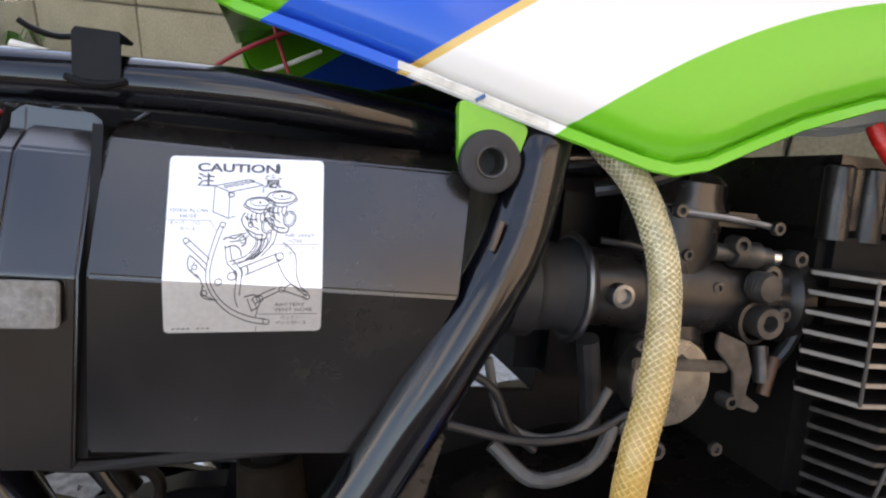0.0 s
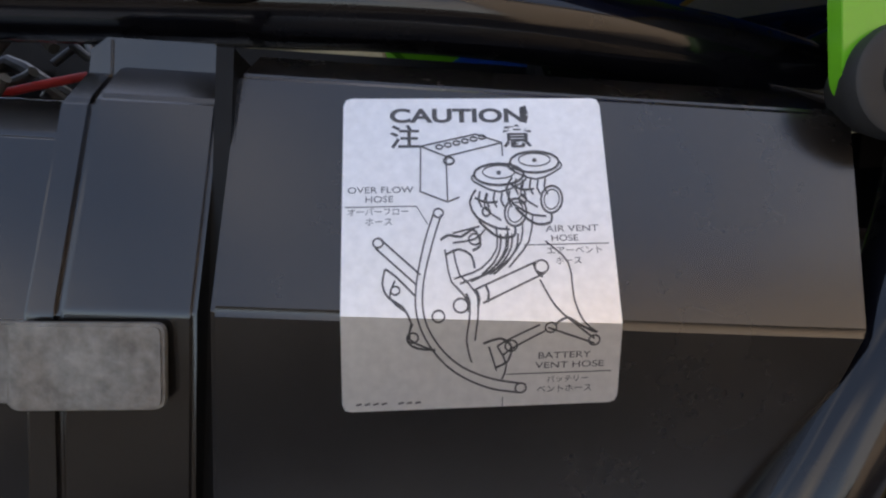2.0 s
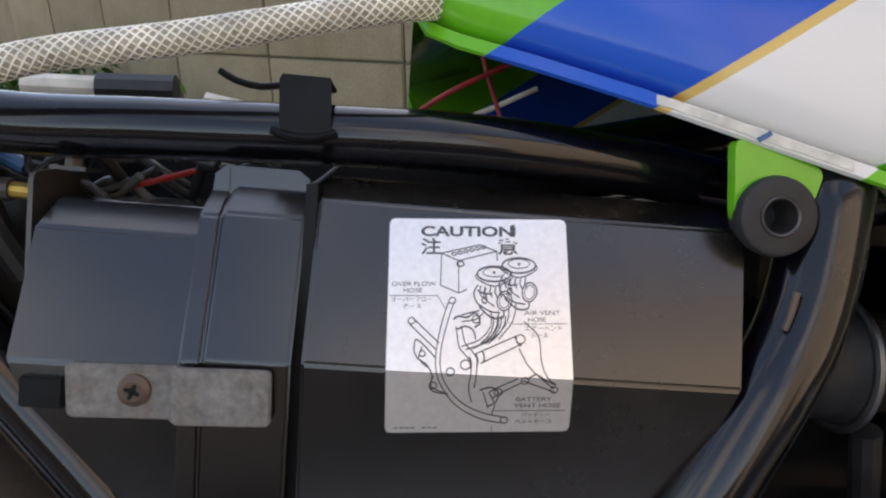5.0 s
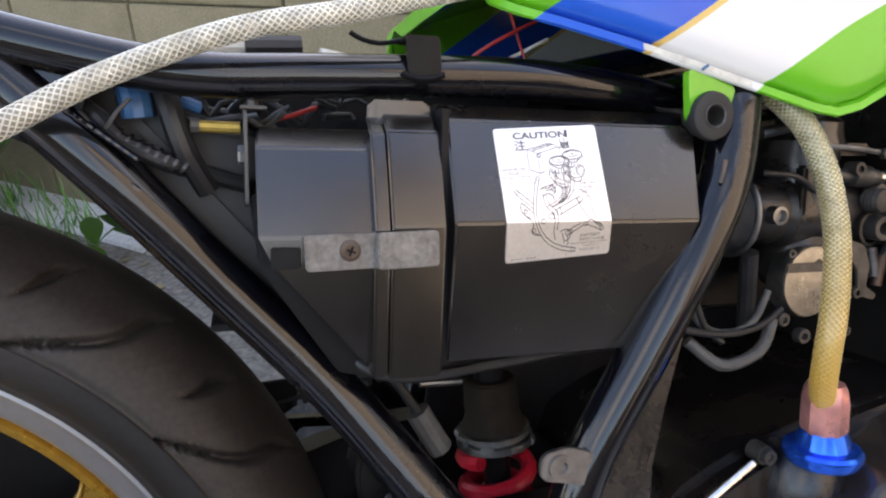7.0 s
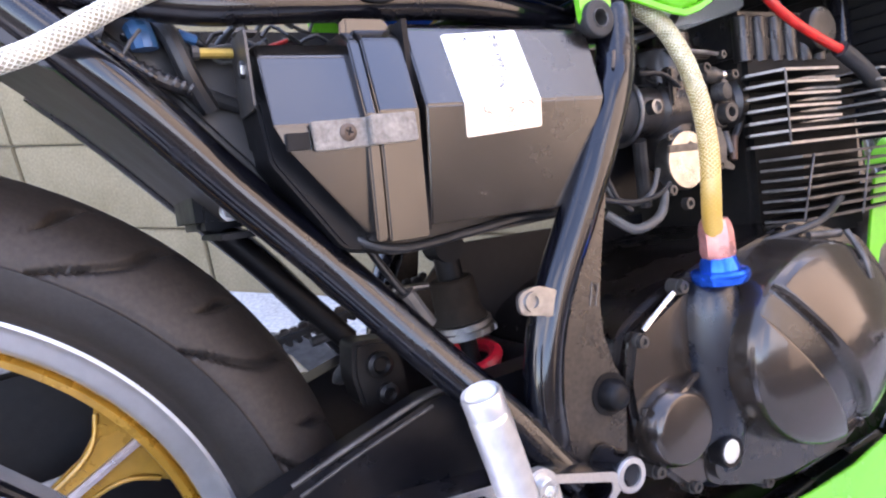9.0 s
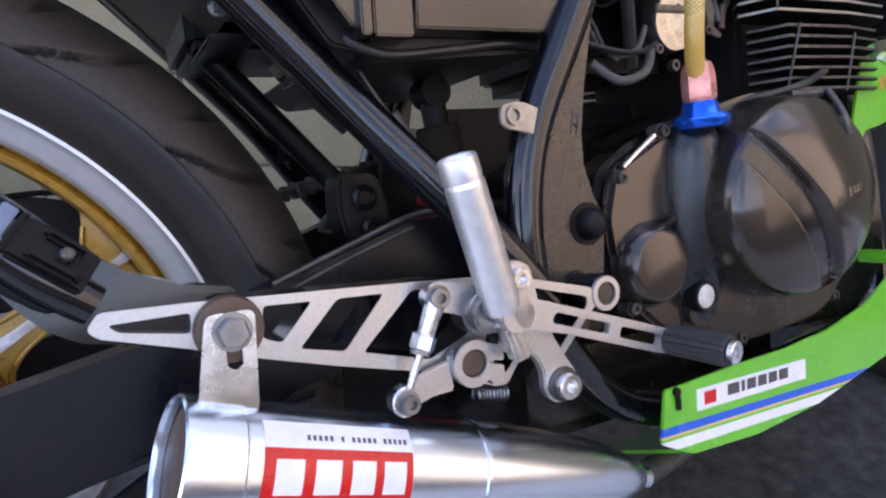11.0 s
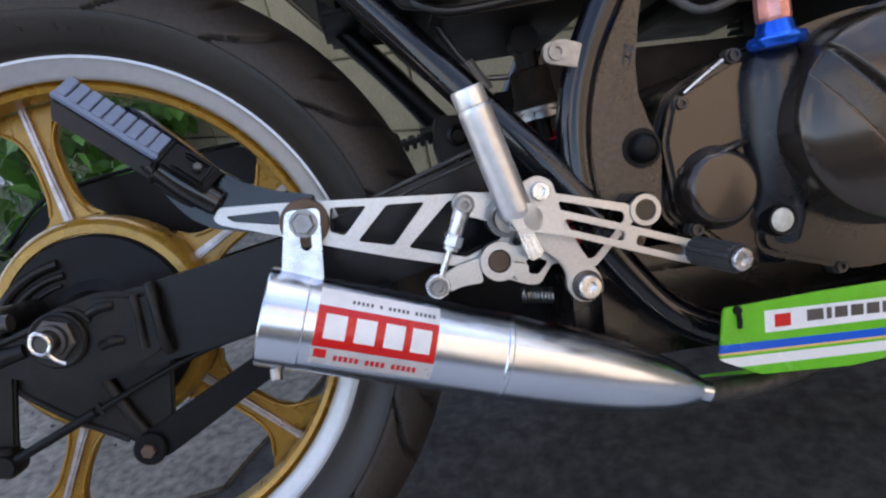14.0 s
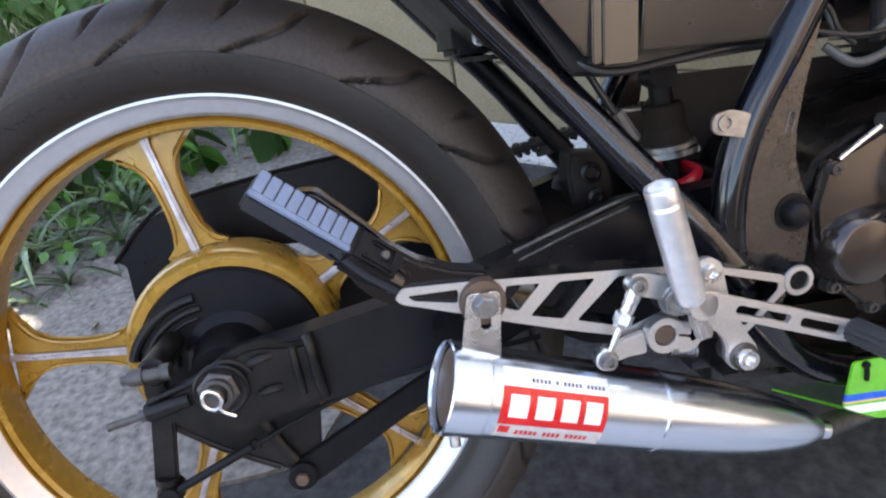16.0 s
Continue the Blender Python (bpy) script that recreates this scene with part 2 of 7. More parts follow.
tape_black = material("tape_black", (0.010, 0.010, 0.012), 0.30, stain=(0.05, 0.05, 0.055), stain_size=90, stain_part=0.6, bump=0.3, spec=0.7)
cable_red = material("cable_red", (0.30, 0.012, 0.012), 0.4, bump=0.0)
cable_blue = material("cable_blue", (0.03, 0.12, 0.28), 0.4, bump=0.0)
pale_plastic = material("pale_plastic", (0.62, 0.60, 0.52), 0.45, bump=0.1)
hose_film = material("hose_film", (0.50, 0.45, 0.33), 0.22, stain=(0.28, 0.23, 0.12), stain_part=0.5, bump=0.0, coat=0.4)
hose_aged = material("hose_aged", (0.42, 0.36, 0.18), 0.25, stain=(0.36, 0.28, 0.12), stain_part=0.5, bump=0.0, coat=0.3)
hose_thread = material("hose_thread", (0.85, 0.82, 0.70), 0.4, bump=0.0)
hose_thread_aged = material("hose_thread_aged", (0.84, 0.78, 0.55), 0.4, bump=0.0)
# dark asphalt, its colour also holding the shade under the motorcycle
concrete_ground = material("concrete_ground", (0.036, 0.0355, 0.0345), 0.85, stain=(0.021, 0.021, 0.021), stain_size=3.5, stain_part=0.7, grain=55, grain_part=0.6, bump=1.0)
pale_concrete = material("pale_concrete", (0.55, 0.545, 0.525), 0.85, stain=(0.36, 0.35, 0.32), stain_size=6, stain_part=0.5, grain=120, bump=0.6)
# pale concrete of the unseen strip added to bounce light
path_concrete = material("path_concrete", (0.42, 0.414, 0.40), 0.85, stain=(0.33, 0.325, 0.312), stain_size=6, stain_part=0.5, grain=120, bump=0.6)
apron_concrete = material("apron_concrete", (0.175, 0.160, 0.138), 0.88, stain=(0.085, 0.078, 0.064), stain_size=7, stain_part=0.75, grain=70, grain_part=0.45, bump=0.9)
grit = material("grit", (0.13, 0.126, 0.118), 0.9, stain=(0.07, 0.066, 0.06), stain_size=30, stain_part=0.6, grain=200, bump=0.4)
cream_render = material("cream_render", (0.80, 0.77, 0.72), 0.7, stain=(0.72, 0.68, 0.63), stain_size=2, grain=30, bump=0.4)
# tan and dark finishes of the unseen walls added for reflections
tan_render = material("tan_render", (0.50, 0.40, 0.30), 0.7, stain=(0.44, 0.35, 0.26), stain_size=2, grain=30, bump=0.4)
dark_boarding = material("dark_boarding", (0.045, 0.034, 0.026), 0.75, stain=(0.03, 0.023, 0.018), stain_size=4, stain_part=0.6, grain=30, bump=0.4)
block_face = material("block_face", (0.222, 0.188, 0.118), 0.9, stain=(0.140, 0.116, 0.064), stain_size=4, stain_part=0.75, grain=160, grain_part=0.18, bump=0.8, per_piece=0.08)
mortar = material("mortar", (0.11, 0.10, 0.072), 0.95, grain=120, bump=0.6)
leaf_green = material("leaf_green", (0.075, 0.20, 0.033), 0.42, stain=(0.11, 0.26, 0.05), stain_size=30, stain_part=0.6, grain=200, bump=0.2, per_piece=0.3)
strap_green = material("strap_green", (0.060, 0.115, 0.040), 0.35, stain=(0.20, 0.22, 0.10), stain_size=14, stain_part=0.6, grain=200, bump=0.15, per_piece=0.3)
dry_leaf = material("dry_leaf", (0.20, 0.16, 0.08), 0.7, per_piece=0.3)
stem_green = material("stem_green", (0.10, 0.16, 0.05), 0.6)


def age(m, amber, low, high):
    """Turns a hose amber from the height high down to low, as old oil has stained it."""
    nt = m.node_tree
    b = nt.nodes["Principled BSDF"]
    tc, sep, rise, mix = (nt.nodes.new(k) for k in ("ShaderNodeTexCoord", "ShaderNodeSeparateXYZ", "ShaderNodeMapRange", "ShaderNodeMix"))
    mix.data_type = "RGBA"
    nt.links.new(tc.outputs["Object"], sep.inputs[0])
    nt.links.new(sep.outputs["Z"], rise.inputs["Value"])
    rise.inputs["From Min"].default_value, rise.inputs["From Max"].default_value = low, high
    nt.links.new(rise.outputs[0], mix.inputs["Factor"])
    mix.inputs["A"].default_value = (*amber, 1)
    nt.links.new(b.inputs["Base Color"].links[0].from_socket, mix.inputs["B"])
    nt.links.new(mix.outputs["Result"], b.inputs["Base Color"])


age(hose_aged, (0.60, 0.34, 0.05), 0.54, 0.66)
age(hose_thread_aged, (0.72, 0.47, 0.12), 0.54, 0.66)
for m, amount in ((hose_film, 0.35), (hose_aged, 0.25), (leaf_green, 0.0)):
    m.node_tree.nodes["Principled BSDF"].inputs["Transmission Weight"].default_value = amount


# ---- shape helpers: each adds to a bmesh, in the axes of its thing ----
def part(name, bm, mat, parent, label="", angle=35):
    """Links a bmesh as one mesh object under a thing or a part."""
    bmesh.ops.recalc_face_normals(bm, faces=bm.faces)
    me = bpy.data.meshes.new(name)
    bm.to_mesh(me)
    bm.free()
    for mt in mat if isinstance(mat, (list, tuple)) else (mat,):
        me.materials.append(mt)
    me.polygons.foreach_set("use_smooth", [True] * len(me.polygons))
    me.set_sharp_from_angle(angle=radians(angle))
    if len(me.polygons) < 4000:
        weigh(me, math.cos(radians(angle)))
    ob = new(name, me)
    hang(ob, parent, Matrix())
    if label:
        ob["label"] = label
    return ob


def weigh(me, limit):
    """Keeps large flat faces flat beside rounded edges: each corner's normal leans to the larger of the faces that meet there."""
    normals = [tuple(p.normal) for p in me.polygons]
    areas = [p.area for p in me.polygons]
    near = collections.defaultdict(list)
    for p in me.polygons:
        for v in p.vertices:
            near[v].append(p.index)
    out = []
    for p in me.polygons:
        a, b, c = normals[p.index]
        for v in p.vertices:
            x = y = z = 0.0
            for q in near[v]:
                d, e, f = normals[q]
                if a * d + b * e + c * f > limit:
                    w = areas[q] + 1e-12
                    x, y, z = x + d * w, y + e * w, z + f * w
            k = math.sqrt(x * x + y * y + z * z) or 1.0
            out.append((x / k, y / k, z / k))
    me.normals_split_custom_set(out)


def hang(ob, parent, m):
    """Parents a piece; one that would hang a fourth level deep goes under its part instead."""
    while parent is not None and parent.parent is not None and parent.parent.parent is not None:
        m = parent.matrix_basis @ m
        parent = parent.parent
    ob.parent, ob.matrix_basis = parent, m


def again(ob, parent, m, name=""):
    """One more piece on the same mesh."""
    o = new(name or ob.name.split(".")[0], ob.data)
    hang(o, parent, m)
    return o


def spline(pts, step=0.006):
    """Points along a smooth curve through pts."""
    p = [Vector(q) for q in pts]
    p = [2 * p[0] - p[1], *p, 2 * p[-1] - p[-2]]
    out = []
    for k in range(1, len(p) - 2):
        a, b, c, d = p[k - 1:k + 3]
        n = max(2, int((c - b).length / step))
        for i in range(n):
            t = i / n
            out.append(0.5 * (2 * b + (c - a) * t + (2 * a - 5 * b + 4 * c - d) * t * t + (3 * b - a - 3 * c + d) * t ** 3))
    return out + [p[-2]]


def rings(path):
    """Side and upper directions carried along a path without twist."""
    side = None
    for k, q in enumerate(path):
        along = (path[min(k + 1, len(path) - 1)] - path[max(k - 1, 0)]).normalized()
        if side is None:
            side = along.orthogonal().normalized()
        side = (side - along * side.dot(along)).normalized()
        yield q, along, side, along.cross(side)


def loft(bm, loops, caps=True, closed=True):
    rows = [[bm.verts.new(q) for q in loop] for loop in loops]
    for a, b in zip(rows, rows[1:]):
        for k in range(len(a) if closed else len(a) - 1):
            bm.faces.new((a[k], a[(k + 1) % len(a)], b[(k + 1) % len(b)], b[k]))
    if caps:
        bm.faces.new(rows[0]), bm.faces.new(rows[-1])
    return rows


def tube(bm, pts, r, n=14, step=0.006, curved=True, caps=True):
    path = spline(pts, step) if curved and len(pts) > 2 else [Vector(q) for q in pts]
    total = max(1, len(path) - 1)
    loops = []
    for k, (q, along, a, b) in enumerate(rings(path)):
        rr = r if isinstance(r, (int, float)) else r[0] + (r[1] - r[0]) * k / total
        loops.append([q + rr * (a * math.cos(2 * math.pi * i / n) + b * math.sin(2 * math.pi * i / n)) for i in range(n)])
    loft(bm, loops, caps)
    return bm


def lathe(bm, profile, origin, axis, n=40, caps=True):
    """A turned shape: profile of (distance along the axis, radius)."""
    origin, axis = Vector(origin), Vector(axis).normalized()
    a = axis.orthogonal().normalized()
    b = axis.cross(a)
    loft(bm, [[origin + axis * s + max(r, 1e-5) * (a * math.cos(2 * math.pi * i / n) + b * math.sin(2 * math.pi * i / n)) for i in range(n)] for s, r in profile], caps)
    return bm


def coil(bm, p0, p1, radius, wire, turns, n=8):
    p0, p1 = Vector(p0), Vector(p1)
    axis = (p1 - p0).normalized()
    a = axis.orthogonal().normalized()
    b = axis.cross(a)
    m = int(turns * 18)
    tube(bm, [p0 + (p1 - p0) * k / m + radius * (a * math.cos(2 * math.pi * k / 18) + b * math.sin(2 * math.pi * k / 18)) for k in range(m + 1)], wire, n, curved=False)
    return bm


def rounded(pts, r, n=4):
    """An outline with its corners rounded."""
    out = []
    m = len(pts)
    for k in range(m):
        a, b, c = Vector(pts[k - 1]), Vector(pts[k]), Vector(pts[(k + 1) % m])
        rr = min(r, 0.45 * (a - b).length, 0.45 * (c - b).length)
        p, q = b + (a - b).normalized() * rr, b + (c - b).normalized() * rr
        for i in range(n + 1):
            t = i / n
            out.append(tuple((1 - t) ** 2 * p + 2 * t * (1 - t) * b + t * t * q))
    return out


def ring2d(x, z, r, n=20):
    return [(x + r * math.cos(2 * math.pi * k / n), z + r * math.sin(2 * math.pi * k / n)) for k in range(n)]


def prism(bm, outline, y0, y1, holes=(), bevel=0.0):
    """A plate in the plane of x and z, from y0 to y1, with holes through it."""
    made = bmesh.new()
    for loop in (outline, *holes):
        vs = [made.verts.new((x, y0, z)) for x, z in loop]
        for k in range(len(vs)):
            made.edges.new((vs[k - 1], vs[k]))
    if holes:
        bmesh.ops.triangle_fill(made, use_beauty=True, use_dissolve=False, edges=made.edges[:])
        bmesh.ops.dissolve_limit(made, angle_limit=0.01, verts=made.verts[:], edges=made.edges[:])
    else:
        made.faces.new(made.verts[:])
    back = bmesh.ops.extrude_face_region(made, geom=made.faces[:])
    bmesh.ops.translate(made, vec=(0, y1 - y0, 0), verts=[v for v in back["geom"] if isinstance(v, bmesh.types.BMVert)])
    bmesh.ops.recalc_face_normals(made, faces=made.faces[:])
    if bevel:
        rim = [e for e in made.edges if len(e.link_faces) == 2 and e.calc_face_angle(0) > 1.0]
        bmesh.ops.bevel(made, geom=rim, offset=bevel, segments=2, affect="EDGES", clamp_overlap=True)
    me = bpy.data.meshes.new("tmp")
    made.to_mesh(me)
    made.free()
    bm.from_mesh(me)
    bpy.data.meshes.remove(me)
    return bm


def block(bm, centre, size, bevel=0.0, turn=None):
    """A bevelled block; turn: a 3 x 3 matrix or Euler angles in degrees."""
    m = Matrix.LocRotScale(Vector(centre), None, None)
    if turn is not None:
        rot = turn if isinstance(turn, Matrix) else Euler([radians(a) for a in turn]).to_matrix()
        m = m @ rot.to_4x4()
    made = bmesh.ops.create_cube(bm, size=1.0, matrix=m @ Matrix.Diagonal((*size, 1)))
    if bevel:
        es = list({e for v in made["verts"] for e in v.link_edges})
        bmesh.ops.bevel(bm, geom=es, offset=bevel, segments=2, affect="EDGES", clamp_overlap=True)
    return bm


def bolt(bm, at, axis, r, height=0.004, washer=0.0, kind="hex", socket=True):
    """A bolt head on a washer."""
    at, axis = Vector(at), Vector(axis).normalized()
    base = at
    if washer:
        lathe(bm, [(0, washer), (0.0012, washer), (0.0012, r * 0.5)], at, axis, 28)
        base = at + axis * 0.0012
    if kind == "hex":
        lathe(bm, [(0, r), (height * 0.8, r), (height, r * 0.86)], base, axis, 6)
    elif kind == "dome":
        lathe(bm, [(0, r), (height * 0.35, r), (height * 0.75, r * 0.8), (height, r * 0.35)], base, axis, 24)
    else:
        lathe(bm, [(0, r), (height * 0.85, r), (height, r * 0.9), (height, r * 0.5), (height * 0.35, r * 0.46)], base, axis, 24)
    return bm


B = bmesh.new
RIGHT = (0, -1, 0)

# ---- the setting ----
GROUND = -0.008
WALL = Matrix.Translation((0.865, 0.874, GROUND)) @ Euler((0, 0, radians(-44.65))).to_matrix().to_4x4()


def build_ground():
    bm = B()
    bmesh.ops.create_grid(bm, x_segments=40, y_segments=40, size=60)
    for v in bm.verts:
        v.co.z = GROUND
    tagged(part("ground", bm, concrete_ground, None), "rough dark asphalt yard with stains, shade under the motorcycle in its colour", "ground", kind="structure")


def build_wall():
    """A low garden wall of concrete blocks in stack bond, and a plain unseen wall added beyond it to shade the yard."""
    bm = B()
    block(bm, (-1.37, 0.063, 0.60), (8.58, 0.10, 1.28))
    wall = part("wall_north", bm, mortar, None)
    wall.matrix_basis = WALL
    tagged(wall, "garden wall of weathered tan concrete blocks behind the motorcycle", "wall", kind="structure")
    bm = B()
    block(bm, (0, 0.06, 0), (0.499, 0.12, 0.209), 0.003)
    first = None
    for row in range(6):
        for col in range(-9, 8):
            m = pose(-0.8625 + 0.505 * col, random.uniform(-0.0015, 0.0015), 0.0705 + 0.215 * row)
            if first is None:
                first = part("concrete_block", bm, block_face, wall)
                first.matrix_basis = m
            else:
                again(first, wall, m)
    bm = B()
    block(bm, (-1.37, 0.06, 1.285), (8.62, 0.15, 0.05), 0.006)
    part("coping", bm, pale_concrete, wall, "pale concrete coping")
    bm = B()
    block(bm, (-1.37, -0.085, 0.004), (8.6, 0.172, 0.022), 0.004)
    part("footing", bm, pale_concrete, wall, "pale concrete footing flush with the yard")
    # tall wall out of view, added to keep the sun off the motorcycle
    bm = B()
    block(bm, (2.55, 1.07, 2.4), (6.9, 0.20, 4.8), 0.006)
    shade_wall = part("wall_east", bm, cream_render, None)
    shade_wall.matrix_basis = WALL
    tagged(shade_wall, "plain unseen wall added beyond the garden wall to shade the yard", "wall", kind="structure")


def build_reflected_walls():
    """Plain unseen walls added behind the camera for reflections: a low dark one, and a tall tan one in the sun."""
    bm = B()
    block(bm, (-5.2, -4.6, 0.55), (14.0, 0.12, 1.10), 0.006)
    tagged(part("wall_west", bm, dark_boarding, None), "plain dark brown wall added across the yard, unseen, for dark reflections", "wall", kind="structure")
    bm = B()
    block(bm, (7.4, -4.6, 2.7), (11.2, 0.20, 5.4), 0.006)
    block(bm, (7.4, -4.5, 5.45), (11.4, 0.50, 0.10), 0.01)
    tagged(part("wall_south", bm, tan_render, None), "plain tan wall added in the sun, unseen, for bright reflections", "wall", kind="structure")


def build_bounce_paving():
    """An added, unseen strip of concrete bays beside the motorcycle that bounces light onto the muffler."""
    bm = B()
    for k in range(-6, 2):
        block(bm, (0.1 + 1.2 * k, -0.605, GROUND + 0.004), (1.19, 0.95, 0.03), 0.006)
    tagged(part("pavement", bm, path_concrete, None), "added pale concrete bays beside the motorcycle, unseen, to brighten its reflections", "pavement", kind="structure")


def build_apron():
    """Weathered concrete from the block wall to the dark asphalt under the motorcycle, its ragged edge set along the
    border of the shade.
    """
    bm = B()
    corners = [(-6.0, 0.22), (0.02, 0.22), (0.10, 0.36), (0.25, 0.62), (0.42, 0.93), (0.54, 1.02), (0.73, 1.03)]
    edge = []
    for (x0, y0), (x1, y1) in zip(corners, corners[1:]):
        n = max(3, round(math.hypot(x1 - x0, y1 - y0) / 0.035))
        for k in range(n):
            x, y = x0 + (x1 - x0) * k / n, y0 + (y1 - y0) * k / n
            edge.append((x, y + 0.03 * noise.noise((0.9 * x, 3.1 + y, 0)) + 0.012 * noise.noise((x * 11, 7.7, y * 11))))
    far = [tuple((WALL @ Vector((s, 0.03, 0)))[:2]) for s in (-0.17, -9.4)]
    top = [bm.verts.new((x, y, GROUND + 0.006)) for x, y in edge + far]
    bm.faces.new(top)
    low = [bm.verts.new((x, y - (0.004 if k < len(edge) else 0), GROUND - 0.004)) for k, (x, y) in enumerate(edge + far)]
    for k in range(len(edge) - 1):
        bm.faces.new((top[k], top[k + 1], low[k + 1], low[k]))
    tagged(part("ground_slab", bm, apron_concrete, None), "weathered grey concrete slab along the foot of the wall", "concrete", kind="structure")


build_ground()
build_apron()
build_bounce_paving()
build_wall()
build_reflected_walls()

# ---- the motorcycle ----
motorcycle = new("motorcycle")
motorcycle.matrix_basis = BIKE
tagged(motorcycle, "green, white and blue motorcycle without seat, leaning on its stand", "motorcycle")


def frame_tubes():
    rail = part("frame_rail", tube(B(), [(0.02, -0.105, 0.742), (0.10, -0.108, 0.722), (0.168, -0.112, 0.7055), (0.235, -0.115, 0.695), (0.30, -0.115, 0.697), (0.40, -0.115, 0.7005),
                                          (0.47, -0.108, 0.697), (0.54, -0.095, 0.690), (0.62, -0.07, 0.70)], 0.0108, 20), frame_black, motorcycle, "gloss black steel seat rail")
    part("frame_rail", tube(B(), [(0.02, 0.105, 0.742), (0.168, 0.112, 0.7055), (0.235, 0.115, 0.695), (0.40, 0.115, 0.7005), (0.62, 0.07, 0.70)], 0.0108, 14), frame_black, motorcycle)
    gusset = part("gusset", prism(B(), rounded([(0.110, 0.716), (0.165, 0.700), (0.196, 0.692), (0.190, 0.674), (0.182, 0.655), (0.160, 0.665), (0.110, 0.705)], 0.006),
                                  -0.112, -0.1085, [ring2d(0.166, 0.694, 0.0065), ring2d(0.181, 0.683, 0.0042)], 0.0006), frame_black, rail)
    weld = B()
    for p0, p1 in (((0.176, 0.675), (0.214, 0.641)), ((0.185, 0.677), (0.214, 0.655))):
        n = 16
        tube(weld, [(p0[0] + (p1[0] - p0[0]) * k / n, -0.1185 - 0.0004 * (k % 2), p0[1] + (p1[1] - p0[1]) * k / n) for k in range(n + 1)], 0.0016, 8)
    part("weld_bead", weld, frame_black, rail)
    for s in (-1, 1):
        part("diagonal_tube", tube(B(), [(0.150, s * 0.106, 0.698), (0.197, s * 0.108, 0.6515), (0.250, s * 0.103, 0.5930), (0.304, s * 0.107, 0.5340), (0.352, s * 0.124, 0.4750), (0.394, s * 0.141, 0.4245), (0.434, s * 0.149, 0.372)], 0.0140, 20), frame_black, motorcycle)
        down = part("down_tube", tube(B(), [(0.545, s * 0.110, 0.735), (0.526, s * 0.134, 0.700), (0.520, s * 0.141, 0.672), (0.5135, s * 0.145, 0.648), (0.504, s * 0.148, 0.628), (0.4845, s * 0.149, 0.590), (0.4655, s * 0.147, 0.552), (0.437, s * 0.145, 0.497),
                                            (0.424, s * 0.144, 0.448), (0.424, s * 0.143, 0.400), (0.436, s * 0.142, 0.358), (0.458, s * 0.138, 0.325), (0.490, s * 0.133, 0.290), (0.535, s * 0.13, 0.266),
                                            (0.60, s * 0.128, 0.258), (0.85, s * 0.11, 0.27)], 0.0138, 20), frame_black, motorcycle)
        outline = [(0.474, 0.566), (0.492, 0.567), (0.481, 0.520), (0.4755, 0.488), (0.4755, 0.465), (0.482, 0.443), (0.489, 0.428), (0.490, 0.415), (0.486, 0.378), (0.468, 0.346), (0.446, 0.342),
                   (0.430, 0.37), (0.428, 0.42), (0.430, 0.455), (0.441, 0.497)]
        plate = part("pivot_plate", prism(B(), outline, s * 0.149, s * 0.143, bevel=0.0012), plate_black, motorcycle, "worn black pivot plate with polished edge")
        if s < 0:
            bead = B()
            tube(bead, [(0.470, -0.1515, 0.560), (0.4535, -0.1515, 0.523), (0.4395, -0.1515, 0.487), (0.4325, -0.1515, 0.452), (0.4320, -0.1515, 0.405), (0.440, -0.1515, 0.362)], 0.0019, 8, 0.003)
            part("weld_bead", bead, zinc, plate)
            nut = bolt(B(), (0.474, -0.149, 0.4225), RIGHT, 0.0115, 0.013, 0.0155, "dome")
            part("pivot_bolt", nut, dull_black, plate, "black domed pivot nut")
            for x0, z0, x1, z1 in ((0.4690, 0.503, 0.4650, 0.487), (0.4740, 0.501, 0.4700, 0.486), (0.4705, 0.502, 0.4725, 0.495), (0.4670, 0.494, 0.4715, 0.491)):
                part("casting_mark", tube(B(), [(x0, -0.1492, z0), (x1, -0.1492, z1)], 0.0007, 6), dark_alloy, plate)
            tab = prism(B(), rounded([(0.402, 0.507), (0.418, 0.510), (0.440, 0.502), (0.440, 0.483), (0.418, 0.490), (0.402, 0.493)], 0.006), -0.157, -0.153, [ring2d(0.4125, 0.5003, 0.0037)], 0.0006)
            lathe(tab, [(0, 0.0066), (0.002, 0.0064), (0.002, 0.0037), (-0.004, 0.0037)], (0.4125, -0.157, 0.5003), RIGHT, 24)
            part("mounting_tab", tab, zinc, down, "bare steel mounting tab with a hole")
            scar = tube(B(), [(0.5045, -0.1555, 0.6590), (0.5027, -0.1562, 0.652), (0.5010, -0.1565, 0.647)], 0.0012, 8)
            part("weld_scar", scar, rusty, down, "rusty scraped weld")
    clip = prism(B(), rounded([(0.3365, 0.716), (0.3535, 0.7165), (0.3545, 0.699), (0.3475, 0.6965), (0.3375, 0.699)], 0.0015), -0.1285, -0.1265)
    block(clip, (0.345, -0.116, 0.7165), (0.0165, 0.022, 0.0016), 0.0004)
    tube(clip, [(0.335, -0.127, 0.6985), (0.341, -0.1285, 0.6965), (0.349, -0.1285, 0.6965), (0.356, -0.127, 0.6990)], 0.0016, 8)
    tube(clip, [(0.337, -0.112, 0.7165), (0.327, -0.110, 0.7150), (0.318, -0.110, 0.7165), (0.312, -0.110, 0.7195)], 0.0013, 8)
    part("rail_clip", clip, dull_black, rail, "black bent steel clip on the rail")
    # the spine and cross tubes between both sides
    part("spine_tube", tube(B(), [(0.45, 0, 0.70), (0.6, 0, 0.735), (0.95, 0, 0.80)], 0.02, 16), frame_black, motorcycle)
